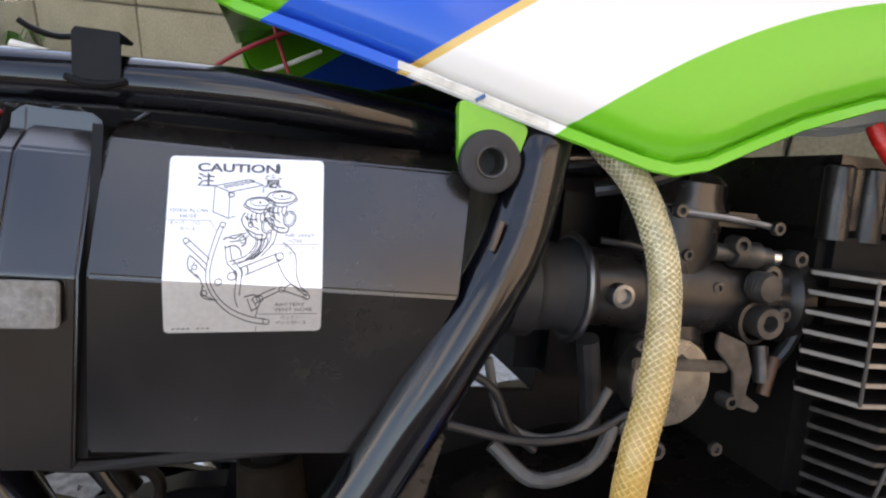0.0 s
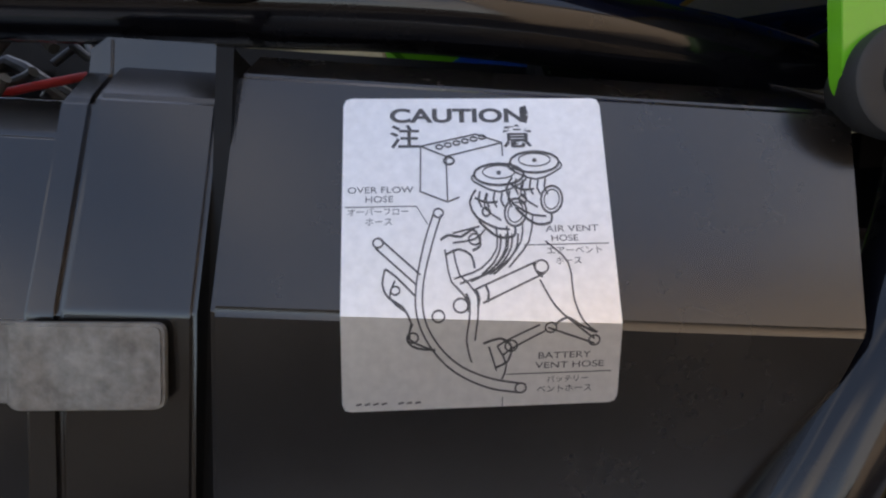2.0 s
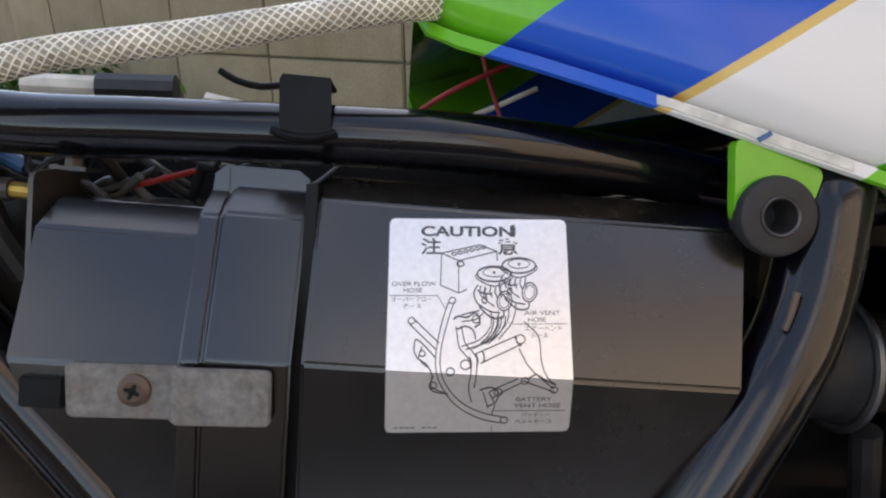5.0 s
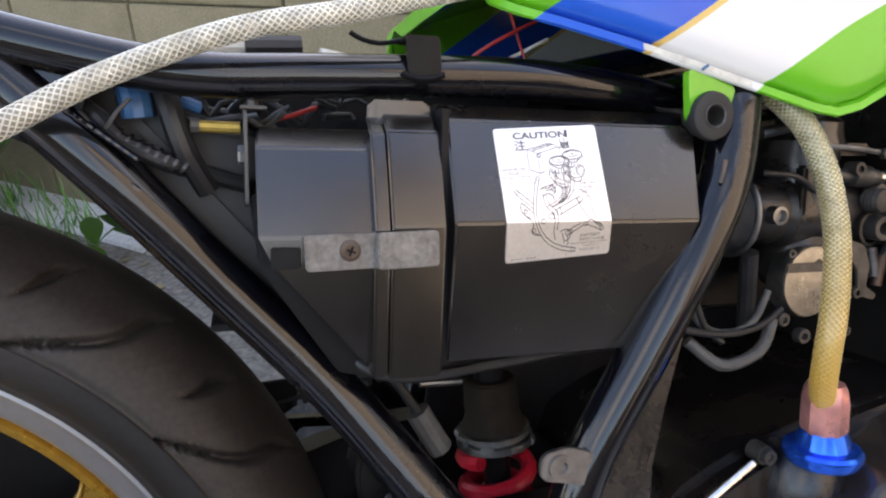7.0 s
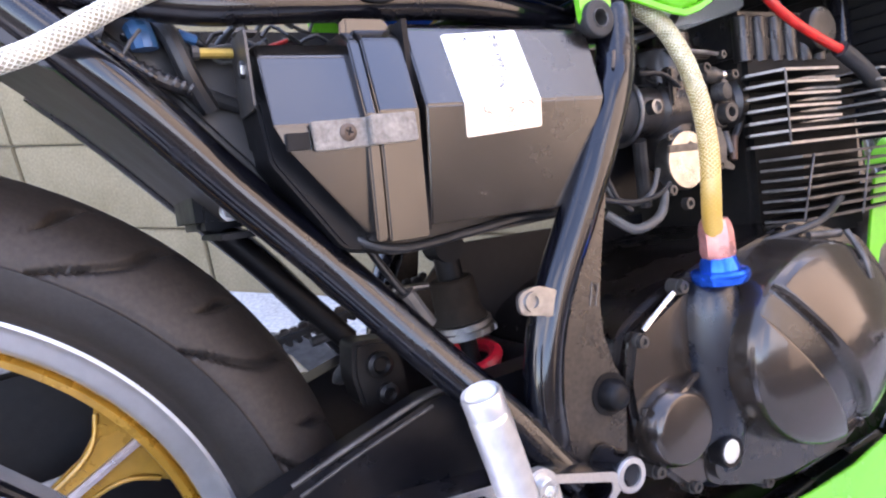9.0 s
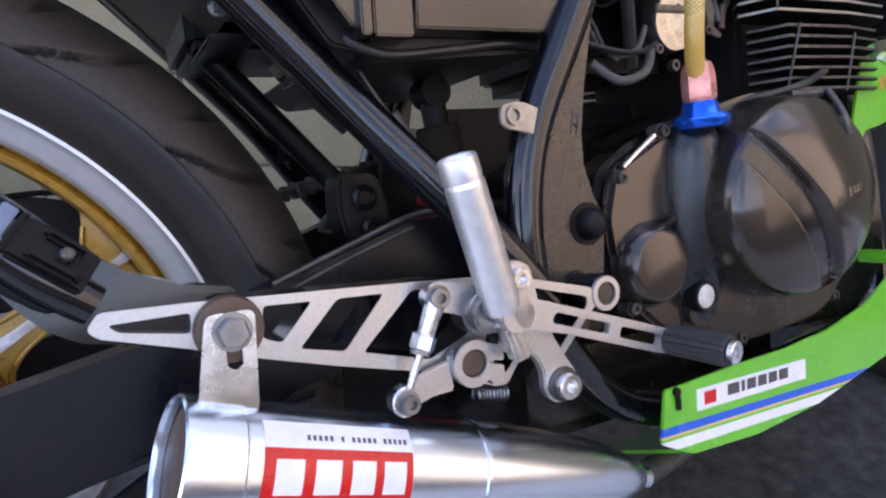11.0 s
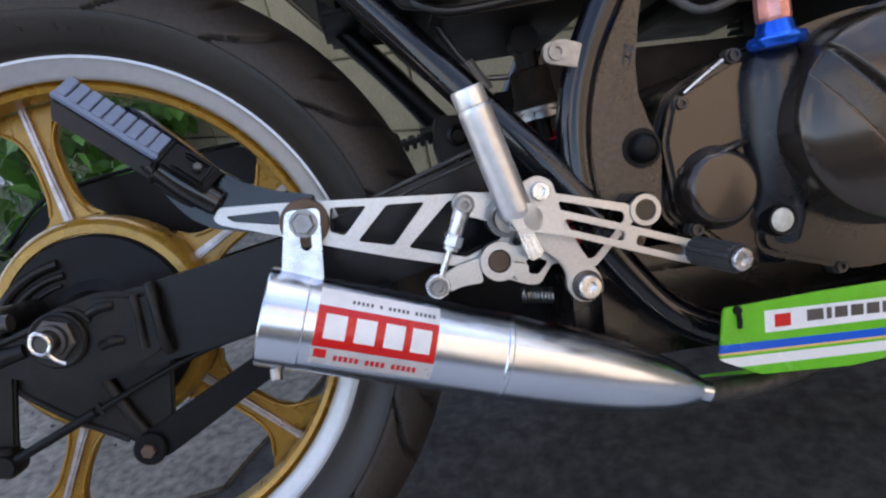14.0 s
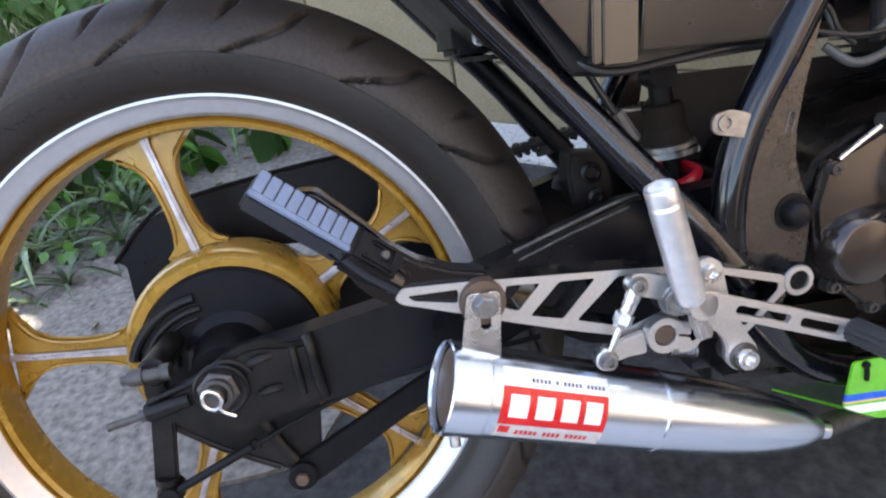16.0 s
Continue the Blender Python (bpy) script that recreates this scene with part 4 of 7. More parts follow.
    lug = prism(B(), rounded([(0.4835, 0.7065), (0.5145, 0.6985), (0.5118, 0.688), (0.5075, 0.6765), (0.4978, 0.6715), (0.4860, 0.6800)], 0.004), -0.1480, -0.1430, [ring2d(0.4984, 0.6822, 0.009)], 0.0008)
    mount = part("tank_mount", lug, green_paint, tank, "green mounting lug with black rubber bush")
    bush = lathe(B(), [(-0.010, 0.009), (0, 0.0125), (0.003, 0.0131), (0.0055, 0.0125), (0.0062, 0.0112), (0.0062, 0.0067), (-0.006, 0.0065)], (0.4984, -0.1465, 0.6822), RIGHT, 40)
    rb = part("bush", bush, rubber, mount)
    sleeve = lathe(B(), [(-0.012, 0.0063), (0.0066, 0.0066), (0.0070, 0.0062), (0.0066, 0.0055), (-0.011, 0.0050), (-0.011, 0.0001)], (0.4984, -0.1465, 0.6822), RIGHT, 32)
    part("sleeve", sleeve, old_alloy, mount)


def braided_hose(name, pts, r, film, thread, pitch, strands, label, fine):
    hose = part(name, tube(B(), pts, r, 20, 0.004), film, motorcycle, label)
    path = spline(pts, 0.002)
    frames = list(rings(path))
    bm = B()
    run = 0.0
    along = [0.0]
    for a, b in zip(path, path[1:]):
        run += (b - a).length
        along.append(run)
    for way in (1, -1):
        for s in range(strands):
            line = []
            for (q, _, a, b), d in zip(frames, along):
                ang = way * 2 * math.pi * d / pitch + 2 * math.pi * s / strands
                line.append(q + r * (1 - 0.4 * fine) * (a * math.cos(ang) + b * math.sin(ang)))
            tube(bm, line, r * fine, 4, curved=False)
    part("braid", bm, thread, hose)["kind"] = "stuff"
    return hose


def hoses():
    braided_hose("breather_hose", [(0.00, -0.110, 0.690), (0.045, -0.130, 0.665), (0.095, -0.142, 0.650), (0.150, -0.146, 0.659), (0.204, -0.140, 0.689), (0.257, -0.138, 0.7115), (0.31, -0.136, 0.7245), (0.372, -0.126, 0.7425), (0.402, -0.10, 0.754)],
                 0.0052, hose_film, hose_thread, 0.034, 10, "clear hose with white braided netting", 0.085)
    braided_hose("oil_breather_hose", [(0.535, -0.115, 0.725), (0.554, -0.132, 0.698), (0.5685, -0.1420, 0.680), (0.5790, -0.1480, 0.657), (0.5820, -0.1530, 0.638), (0.5790, -0.1610, 0.618), (0.5730, -0.1690, 0.594), (0.5655, -0.1755, 0.573), (0.5640, -0.1750, 0.550), (0.5690, -0.1700, 0.532), (0.577, -0.165, 0.518)],
                 0.0070, hose_aged, hose_thread_aged, 0.036, 12, "braided clear hose, amber towards its lower end", 0.04)
    bm = lathe(B(), [(-0.018, 0.0105), (-0.012, 0.0130), (0.004, 0.0128), (0.010, 0.0118), (0.014, 0.0098), (0.014, 0.006)], (0.5785, -0.164, 0.519), (-0.05, -0.02, 1), 10)
    part("hose_nut", bm, pink_anodised, motorcycle, "pink anodised hose nut")
    bm = lathe(B(), [(-0.010, 0.013), (-0.008, 0.0195), (-0.004, 0.0215), (-0.001, 0.0215), (0.001, 0.0200), (0.0015, 0.0150), (0.010, 0.0128), (0.013, 0.011)], (0.5805, -0.163, 0.4935), (-0.05, -0.02, 1), 40)
    part("filler_cap", bm, blue_anodised, motorcycle, "blue anodised oil filler cap")


def rear_wheel():
    C = Vector((0, 0, 0.322))
    rim = B()
    prof = [(-0.0365, 0.2435), (-0.0385, 0.2425), (-0.0385, 0.2390), (-0.0340, 0.2345), (-0.0310, 0.2265), (-0.0270, 0.2225), (-0.0250, 0.2215), (0.0130, 0.2215), (0.0190, 0.2265), (0.0265, 0.239), (0.0265, 0.2425), (0.0245, 0.2435),
            (0.018, 0.236), (0.008, 0.229), (-0.02, 0.229), (-0.030, 0.236)]
    n = 160
    rows = [[C + Vector((r * math.cos(2 * math.pi * i / n), y, r * math.sin(2 * math.pi * i / n))) for y, r in prof] for i in range(n)]
    vs = [[rim.verts.new(q) for q in row] for row in rows]
    for i in range(n):
        for k in range(len(prof)):
            f = rim.faces.new((vs[i][k], vs[i][(k + 1) % len(prof)], vs[(i + 1) % n][(k + 1) % len(prof)], vs[(i + 1) % n][k]))
            f.material_index = 1 if 5 <= k <= 7 else 0
    wheel = part("rear_wheel", rim, (rim_silver, gold_paint), motorcycle, "five-spoke gold cast wheel with silver rim", 40)
    # inner band that the spokes grow from
    band = B()
    prof2 = [(-0.022, 0.2212), (-0.026, 0.2180), (-0.024, 0.2135), (-0.012, 0.2115), (0.006, 0.2120), (0.012, 0.2140), (0.0135, 0.2165), (0.0135, 0.2212)]
    rows = [[band.verts.new(C + Vector((r * math.cos(2 * math.pi * i / n), y, r * math.sin(2 * math.pi * i / n)))) for y, r in prof2] for i in range(n)]
    for i in range(n):
        for k in range(len(prof2)):
            band.faces.new((rows[i][k], rows[i][(k + 1) % len(prof2)], rows[(i + 1) % n][(k + 1) % len(prof2)], rows[(i + 1) % n][k]))
    part("rim_band", band, gold_paint, wheel, "gold inner rim band")
    # the tyre, with curved grooves cut into the shoulder
    tyre = B()
    n = 1400
    profile = [(-0.0345, 0.2365), (-0.0410, 0.2440), (-0.0500, 0.2500), (-0.0580, 0.2585), (-0.0630, 0.2670), (-0.0648, 0.2730), (-0.0645, 0.2755), (-0.0632, 0.2820), (-0.0608, 0.2890), (-0.0570, 0.2960),
               (-0.0530, 0.3015), (-0.0480, 0.3065), (-0.0420, 0.3110), (-0.0355, 0.3152), (-0.0280, 0.3190), (-0.0190, 0.3222), (-0.0095, 0.3243), (0.0, 0.325)]
    fine = [(q.x, q.y) for q in spline([(y, r, 0) for y, r in profile], 0.0019)]
    across = fine + [(-y, r) for y, r in fine[-2::-1]]
    first = min(k for k, (y, r) in enumerate(fine) if r > 0.2740)
    run = [0.0] * len(fine)
    for k in range(first + 1, len(fine)):
        run[k] = run[k - 1] + math.hypot(fine[k][0] - fine[k - 1][0], fine[k][1] - fine[k - 1][1])
    period = 2 * math.pi / 18
    rows = []
    cuts = []
    for i in range(n):
        ang = 2 * math.pi * i / n
        row, cut_row = [], []
        for k, (y, r) in enumerate(across):
            kk = min(k, len(across) - 1 - k)
            u = run[kk] / run[-1]
            cut = 0.0
            if kk >= first:
                # long curved grooves from the shoulder, short ones between them
                bend = u + 0.12 * math.sin(2 * math.pi * u)
                for offset, low, high, sweep in ((0.0, -0.2, 0.84, 0.36), (0.5, 0.20, 0.80, 0.36)):
                    lead = (ang + sweep * bend) / period - offset - (0.35 if y > 0 else 0)
                    off = abs(lead - round(lead)) * period * r
                    half = 0.0052 * min(1.0, max(0.0, (u - low) / 0.3), max(0.0, (high - u) / 0.25))
                    cut = max(cut, min(1.0, max(0.0, (half - off) / 0.0028)))
                if kk <= first + 1:
                    cut = max(cut, 0.30)
            depth = 0.0050 * cut
            nrm = Vector((y * 1.0, r - 0.262)).normalized() if r > 0.262 else Vector((y, 0)).normalized()
            yy, rr = y - nrm.x * depth, r - nrm.y * depth
            row.append(tyre.verts.new(C + Vector((rr * math.cos(ang), yy, rr * math.sin(ang)))))
            cut_row.append(cut if kk >= first else 1.0)
        rows.append(row)
        cuts.append(cut_row)
    for i in range(n):
        for k in range(len(across) - 1):
            f = tyre.faces.new((rows[i][k], rows[i][k + 1], rows[(i + 1) % n][k + 1], rows[(i + 1) % n][k]))
            f.material_index = 1 if max(cuts[i][k], cuts[i][k + 1]) < 0.97 else 0
    t = part("tyre", tyre, (tyre_rubber, tread_rubber), wheel, "worn black tyre with curved tread grooves", 60)
    # raised sidewall marks, too worn to read
    marks = B()
    for a0, count, size in ((104, 15, 0.0085), (75, 11, 0.0065), (215, 18, 0.008), (300, 10, 0.007)):
        for k in range(count):
            if random.random() < 0.18:
                continue
            a = radians(a0 + k * 2.05)
            rr = 0.2600
            q = C + Vector((rr * math.cos(a), -0.0592, rr * math.sin(a)))
            turn = Matrix.Rotation(-a, 3, "Y") @ Matrix.Rotation(radians(-32), 3, "Z")
            block(marks, q, (size, 0.0010, 0.0018), 0.0003, turn @ Matrix.Rotation(radians(random.choice((0, 90, 35, -35))), 3, "Y"))
            block(marks, q, (size * 0.8, 0.0010, 0.0016), 0.0003, turn @ Matrix.Rotation(radians(random.choice((20, 70, -60))), 3, "Y"))
    part("sidewall_marking", marks, tyre_rubber, t)["kind"] = "stuff"
    # spokes
    for k in range(5):
        a = radians(103.0 - 72 * k)
        m = Matrix.Translation(C + Vector((0, 0.033, 0))) @ Matrix.Rotation(-a, 4, "Y")
        bm = B()
        shape = [(0.098, 0.034), (0.108, 0.021), (0.122, 0.0145), (0.150, 0.0125), (0.175, 0.0145), (0.192, 0.022), (0.203, 0.036), (0.213, 0.052)]
        outline = [(x, w) for x, w in shape] + [(x, -w) for x, w in shape[::-1]]
        prism(bm, outline, -0.0215, -0.0080, bevel=0.004)
        ridge = B()
        prism(ridge, [(0.100, 0.0042), (0.150, 0.0030), (0.205, 0.0030), (0.219, 0.0046), (0.219, -0.0046), (0.205, -0.0030), (0.150, -0.0030), (0.100, -0.0042)], -0.0290, -0.0205, bevel=0.0022)
        rims = B()
        for side in (-1, 1):
            tube(rims, [(0.112, -0.0212, side * 0.0165), (0.126, -0.0222, side * 0.0120), (0.150, -0.0225, side * 0.0105), (0.175, -0.0222, side * 0.0125), (0.190, -0.0212, side * 0.0195), (0.202, -0.0200, side * 0.0330)], 0.0018, 8)
        if k == 0:
            spoke = part("spoke", bm, gold_paint, wheel, "gold spoke with a bare silver ridge")
            spoke.matrix_basis = m
            edge = part("ridge", ridge, spoke_silver, spoke, "bare lilac-silver ridge")
            lip = part("raised_edge", rims, gold_paint, spoke)
            marks = B()
            for row in (-0.0065, 0.0065):
                for j in range(12):
                    block(marks, (0.128 + 0.0040 * j, -0.0219, row), (random.uniform(0.0015, 0.0028), 0.0014, random.uniform(0.0025, 0.0042)), 0.0003, (0, random.choice((0, 0, 25, -25)), 0))
            lathe(marks, [(0, 0.0052), (0.001, 0.005), (0.001, 0.004), (0, 0.0038)], (0.197, -0.0212, 0.022), RIGHT, 20)
            mk = part("casting_mark", marks, gold_paint, spoke)
            mk["kind"] = "stuff"
        else:
            bm.free(), ridge.free(), rims.free()
            s2 = again(spoke, wheel, m)
            s2["label"] = spoke["label"]
            again(edge, s2, Matrix())
            again(lip, s2, Matrix())
            again(mk, s2, Matrix())["kind"] = "stuff"
    hub = B()
    lathe(hub, [(-0.060, 0.05), (-0.060, 0.095), (-0.020, 0.1020), (0.008, 0.1020), (0.0160, 0.0990), (0.0200, 0.0945), (0.0200, 0.0870), (0.014, 0.0865), (0.014, 0.02)], C, RIGHT, 96)
    part("hub", hub, gold_paint, wheel, "gold hub drum", 30)
    # the brake panel with its fittings
    panel = B()
    lathe(panel, [(0.014, 0.0855), (0.0205, 0.0855), (0.0230, 0.0835), (0.0235, 0.045), (0.0300, 0.036), (0.0740, 0.030), (0.0740, 0.01)], C, RIGHT, 80)
    brake = part("brake_panel", panel, dull_black, motorcycle, "black rear brake panel")
    for rr, a0, a1, wide in ((0.056, 100, 158, 0.0022), (0.064, 96, 160, 0.0036), (0.074, 98, 160, 0.0050)):
        part("panel_rib", tube(B(), [C + Vector((1.085 * rr * math.cos(a) - 0.0146, -0.0237, 1.085 * rr * math.sin(a) - 0.0174)) for a in [radians(a0 + (a1 - a0) * k / 11) for k in range(12)]], wide, 10), cast_black, brake)
    part("panel_web", prism(B(), [(-0.084, 0.331), (-0.047, 0.358), (-0.051, 0.319), (-0.078, 0.305)], -0.0280, -0.0230, bevel=0.001), cast_black, brake)
    arm = prism(B(), rounded([(-0.0640, 0.3480), (-0.0440, 0.3480), (-0.0450, 0.3003), (-0.0540, 0.2400), (-0.0560, 0.2330), (-0.0720, 0.2330), (-0.0735, 0.2430), (-0.0640, 0.3030)], 0.005), -0.0870, -0.0790, bevel=0.002)
    lathe(arm, [(-0.060, 0.0105), (-0.008, 0.0125), (0.008, 0.0125), (0.010, 0.0100)], (-0.0520, -0.082, 0.3450), RIGHT, 24)
    lever = part("brake_arm", arm, cast_black, brake)
    pin = lathe(B(), [(0, 0.0062), (0.003, 0.0074), (0.012, 0.0074), (0.013, 0.0060), (0.026, 0.0060), (0.027, 0.0072), (0.034, 0.0072)], (-0.0700, -0.094, 0.3440), (1, 0, 0.05), 20)
    lathe(pin, [(-0.006, 0.0035), (0.030, 0.0035)], (-0.0700, -0.094, 0.3440), (1, 0, 0.05), 14)
    part("clamp_bolt", pin, dusty_steel, lever)
    foot = lathe(B(), [(-0.012, 0.0095), (-0.008, 0.0115), (0.006, 0.0115), (0.012, 0.0085)], (-0.0625, -0.083, 0.2280), RIGHT, 20)
    lathe(foot, [(-0.002, 0.0105), (0.004, 0.0105)], (-0.0640, -0.083, 0.2400), (0.15, 0, 1), 20)
    part("trunnion", foot, cast_black, lever)
    rod = tube(B(), [(-0.072, -0.088, 0.224), (-0.0472, -0.089, 0.235), (0.0191, -0.0905, 0.2646), (0.1059, -0.094, 0.3005), (0.1773, -0.102, 0.318), (0.27, -0.125, 0.340)], 0.0025, 10)
    tube(rod, [(-0.060, -0.0885, 0.2293), (0.0150, -0.0903, 0.2628)], 0.0042, 12, curved=False)
    tube(rod, [(0.0170, -0.0903, 0.2690), (0.0205, -0.0905, 0.2600)], 0.0030, 8, curved=False)
    part("brake_rod", rod, dull_black, brake)
    stay = prism(B(), rounded([(-0.0506, 0.2850), (-0.012, 0.2580), (0.0336, 0.2310), (0.0475, 0.2210), (0.0620, 0.2250), (0.0720, 0.2428), (0.0785, 0.2982), (0.0780, 0.3200), (0.0600, 0.3350), (0.0, 0.3350), (-0.04, 0.3250)], 0.008), -0.0800, -0.0730, bevel=0.002)
    tube(stay, [(0.0180, -0.0815, 0.3000), (0.0389, -0.0830, 0.2549), (0.0487, -0.0825, 0.2386)], 0.0055, 12)
    tube(stay, [(-0.0480, -0.0790, 0.2860), (-0.012, -0.0795, 0.2590), (0.0336, -0.0795, 0.2320)], 0.0030, 10)
    part("torque_plate", stay, cast_black, brake)
    link = prism(B(), rounded([(0.043, 0.222), (0.055, 0.212), (0.069, 0.217), (0.29, 0.345), (0.285, 0.362), (0.060, 0.243), (0.046, 0.236)], 0.006), -0.0865, -0.0790, bevel=0.001)
    lathe(link, [(-0.002, 0.0135), (0.005, 0.0135), (0.0065, 0.012)], (0.0525, -0.0865, 0.2245), RIGHT, 28)
    torque = part("torque_link", link, dull_black, brake)
    part("bolt", bolt(B(), (0.0525, -0.092, 0.2245), RIGHT, 0.0062, 0.005), rusty, torque)


def swingarm():
    bm = B()
    for s in (-1, 1):
        y0, y1 = s * 0.100, s * 0.072
        def box(x, lo, hi):
            return [(x, y0, lo), (x, y0, hi), (x, y1, hi), (x, y1, lo)]
        loft(bm, [box(-0.006, 0.304, 0.340), box(0.012, 0.306, 0.352), box(0.067, 0.296, 0.3615), box(0.12, 0.305, 0.372), box(0.20, 0.320, 0.388), box(0.30, 0.345, 0.4185), box(0.36, 0.362, 0.437), box(0.46, 0.385, 0.442)])
    lathe(bm, [(-0.13, 0.021), (0.13, 0.021)], (0.472, 0, 0.4225), RIGHT, 24)
    bmesh.ops.bevel(bm, geom=[e for e in bm.edges if e.calc_face_angle(0) > 1.0], offset=0.002, segments=2, affect="EDGES", clamp_overlap=True)
    arm = part("swingarm", bm, satin_black, motorcycle, "black box-section swingarm")
    edge = B()
    tube(edge, [(0.258, -0.0985, 0.407), (0.306, -0.0985, 0.4235), (0.36, -0.0985, 0.4405), (0.40, -0.0985, 0.4430)], 0.0022, 8)
    tube(edge, [(0.262, -0.100, 0.3995), (0.306, -0.100, 0.4155), (0.36, -0.100, 0.4325)], 0.0014, 8)
    part("welded_edge", edge, old_alloy, arm)
    # the welded end: cast axle plate with its slider edge, lugs and collar
    cap = B()
    prism(cap, rounded([(-0.0555, 0.3140), (-0.0545, 0.3255), (-0.0364, 0.3330), (-0.0123, 0.3410), (0.0107, 0.3550), (0.0322, 0.3615), (0.0502, 0.3605), (0.0676, 0.3570), (0.0840, 0.3610), (0.0885, 0.3125), (0.0786, 0.3050),
                        (0.0560, 0.2960), (0.0300, 0.2890), (0.0081, 0.2875), (-0.0200, 0.2950), (-0.0440, 0.3050)], 0.008), -0.1065, -0.090, bevel=0.004)
    end = part("axle_plate", cap, cast_black, arm, "black cast axle plate")
    ridge = B()
    tube(ridge, [(-0.0550, -0.1072, 0.3265), (-0.0364, -0.1078, 0.3330), (-0.0140, -0.1080, 0.3400), (-0.0030, -0.1078, 0.3480), (0.0100, -0.1075, 0.3520), (0.0220, -0.1075, 0.3490), (0.0300, -0.1075, 0.3400)], 0.0022, 10)
    part("slider_edge", ridge, cast_black, end)
    for (x0, z0), (x1, z1) in (((0.0285, 0.3455), (0.0475, 0.3505)), ((0.0350, 0.3190), (0.0515, 0.3215))):
        part("lug", tube(B(), [(x0, -0.1050, z0), ((x0 + x1) / 2, -0.1092, (z0 + z1) / 2 + 0.002), (x1, -0.1050, z1)], 0.0040, 10), cast_black, end)
    collar = B()
    tube(collar, [(0.0780, -0.1030, 0.3625), (0.0805, -0.1075, 0.3560), (0.0820, -0.1082, 0.3400), (0.0850, -0.1075, 0.3150), (0.0865, -0.1030, 0.3080)], 0.0046, 12)
    tube(collar, [(0.0660, -0.1060, 0.3560), (0.0672, -0.1070, 0.3380), (0.0690, -0.1060, 0.3130)], 0.0036, 10)
    part("weld_collar", collar, cast_black, end)
    part("adjuster_boss", tube(B(), [(-0.0570, -0.1035, 0.3165), (-0.0400, -0.1055, 0.3205), (-0.0220, -0.1060, 0.3240)], (0.0085, 0.0060), 16), cast_black, end)
    ring = lathe(B(), [(-0.002, 0.0225), (0.004, 0.0225), (0.0055, 0.0208), (0.0045, 0.0180)], (0.0045, -0.1065, 0.3290), RIGHT, 40)
    part("axle_washer", ring, cast_black, end)
    nut = lathe(B(), [(0, 0.0175), (0.006, 0.0172), (0.0075, 0.0150), (0.0080, 0.0090)], (0.0035, -0.1085, 0.3300), RIGHT, 6)
    lathe(nut, [(0.006, 0.0130), (0.0125, 0.0126), (0.0130, 0.0095), (0.0090, 0.0090)], (0.0030, -0.1085, 0.3302), RIGHT, 24)
    lathe(nut, [(0, 0.0086), (0.018, 0.0082), (0.0195, 0.0065)], (0.0025, -0.110, 0.3305), RIGHT, 20)
    axle = part("axle_nut", nut, dusty_steel, end, "dusty castle nut with a split pin")
    pin = tube(B(), [(-0.0040, -0.1295, 0.3375), (0.0010, -0.1312, 0.3395), (0.0068, -0.1305, 0.3355), (0.0088, -0.1300, 0.3290), (0.0060, -0.1300, 0.3235), (0.0100, -0.1280, 0.3170), (0.0165, -0.1270, 0.3130)], 0.0017, 8)
    tube(pin, [(-0.0040, -0.1295, 0.3375), (-0.0055, -0.1302, 0.3310), (-0.0035, -0.1302, 0.3255), (0.0020, -0.1300, 0.3225), (0.0065, -0.1295, 0.3240)], 0.0017, 8)
    part("split_pin", pin, bright_alloy, axle)
    adj = tube(B(), [(-0.0930, -0.0995, 0.3065), (-0.0530, -0.1030, 0.3160)], 0.0036, 12, curved=False)
    lathe(adj, [(0, 0.0062), (0.006, 0.0062)], (-0.0640, -0.1020, 0.3134), (0.97, -0.08, 0.23), 6)
    part("chain_adjuster", adj, old_alloy, end)
    guard = B()
    prism(guard, rounded([(-0.127, 0.400), (-0.087, 0.441), (-0.043, 0.459), (0.119, 0.482), (0.175, 0.470), (0.30, 0.478), (0.30, 0.452), (0.164, 0.400), (0.107, 0.393), (0.0, 0.398), (-0.05, 0.395), (-0.085, 0.37), (-0.10, 0.30), (-0.118, 0.33), (-0.118, 0.395)], 0.012), 0.088, 0.092, bevel=0.001)
    tube(guard, [(-0.127, 0.085, 0.401), (-0.087, 0.085, 0.442), (-0.043, 0.085, 0.460), (0.119, 0.085, 0.483), (0.175, 0.085, 0.471)], 0.0024, 8)
    part("chain_guard", guard, dull_black, arm, "black chain guard on the far side")
    chain, slider = B(), B()
    for k in range(50):
        u = k / 49
        tall = 0.0075 + 0.0035 * (k % 2)
        block(chain, (0.01 + 0.45 * u, 0.098, 0.4075 + 0.088 * u), (0.0088, 0.010 - 0.004 * (k % 2), tall), 0.0015, (0, -11.1, 0))
        block(chain, (0.01 + 0.45 * u, 0.098, 0.262 + 0.115 * u), (0.0088, 0.010 - 0.004 * (k % 2), tall), 0.0015, (0, -15, 0))
    c = part("drive_chain", chain, dusty_steel, arm, "bare steel drive chain, greasy and worn")
    c["kind"] = "stuff"
    for k in range(20):
        block(slider, (0.270 + 0.009 * k, 0.096, 0.4515 + 0.00176 * k), (0.0050, 0.016, 0.008), 0.001, (0, -11.1, 0))
    block(slider, (0.355, 0.096, 0.4720), (0.19, 0.018, 0.005), 0.001, (0, -11.1, 0))
    part("chain_slider", slider, rubber, arm, "toothed black rubber chain slider")["kind"] = "stuff"
    sprocket = lathe(B(), [(-0.003, 0.085), (0.003, 0.085), (0.003, 0.04)], (0, 0.098, 0.322), RIGHT, 40)
    part("sprocket", sprocket, dull_black, arm)
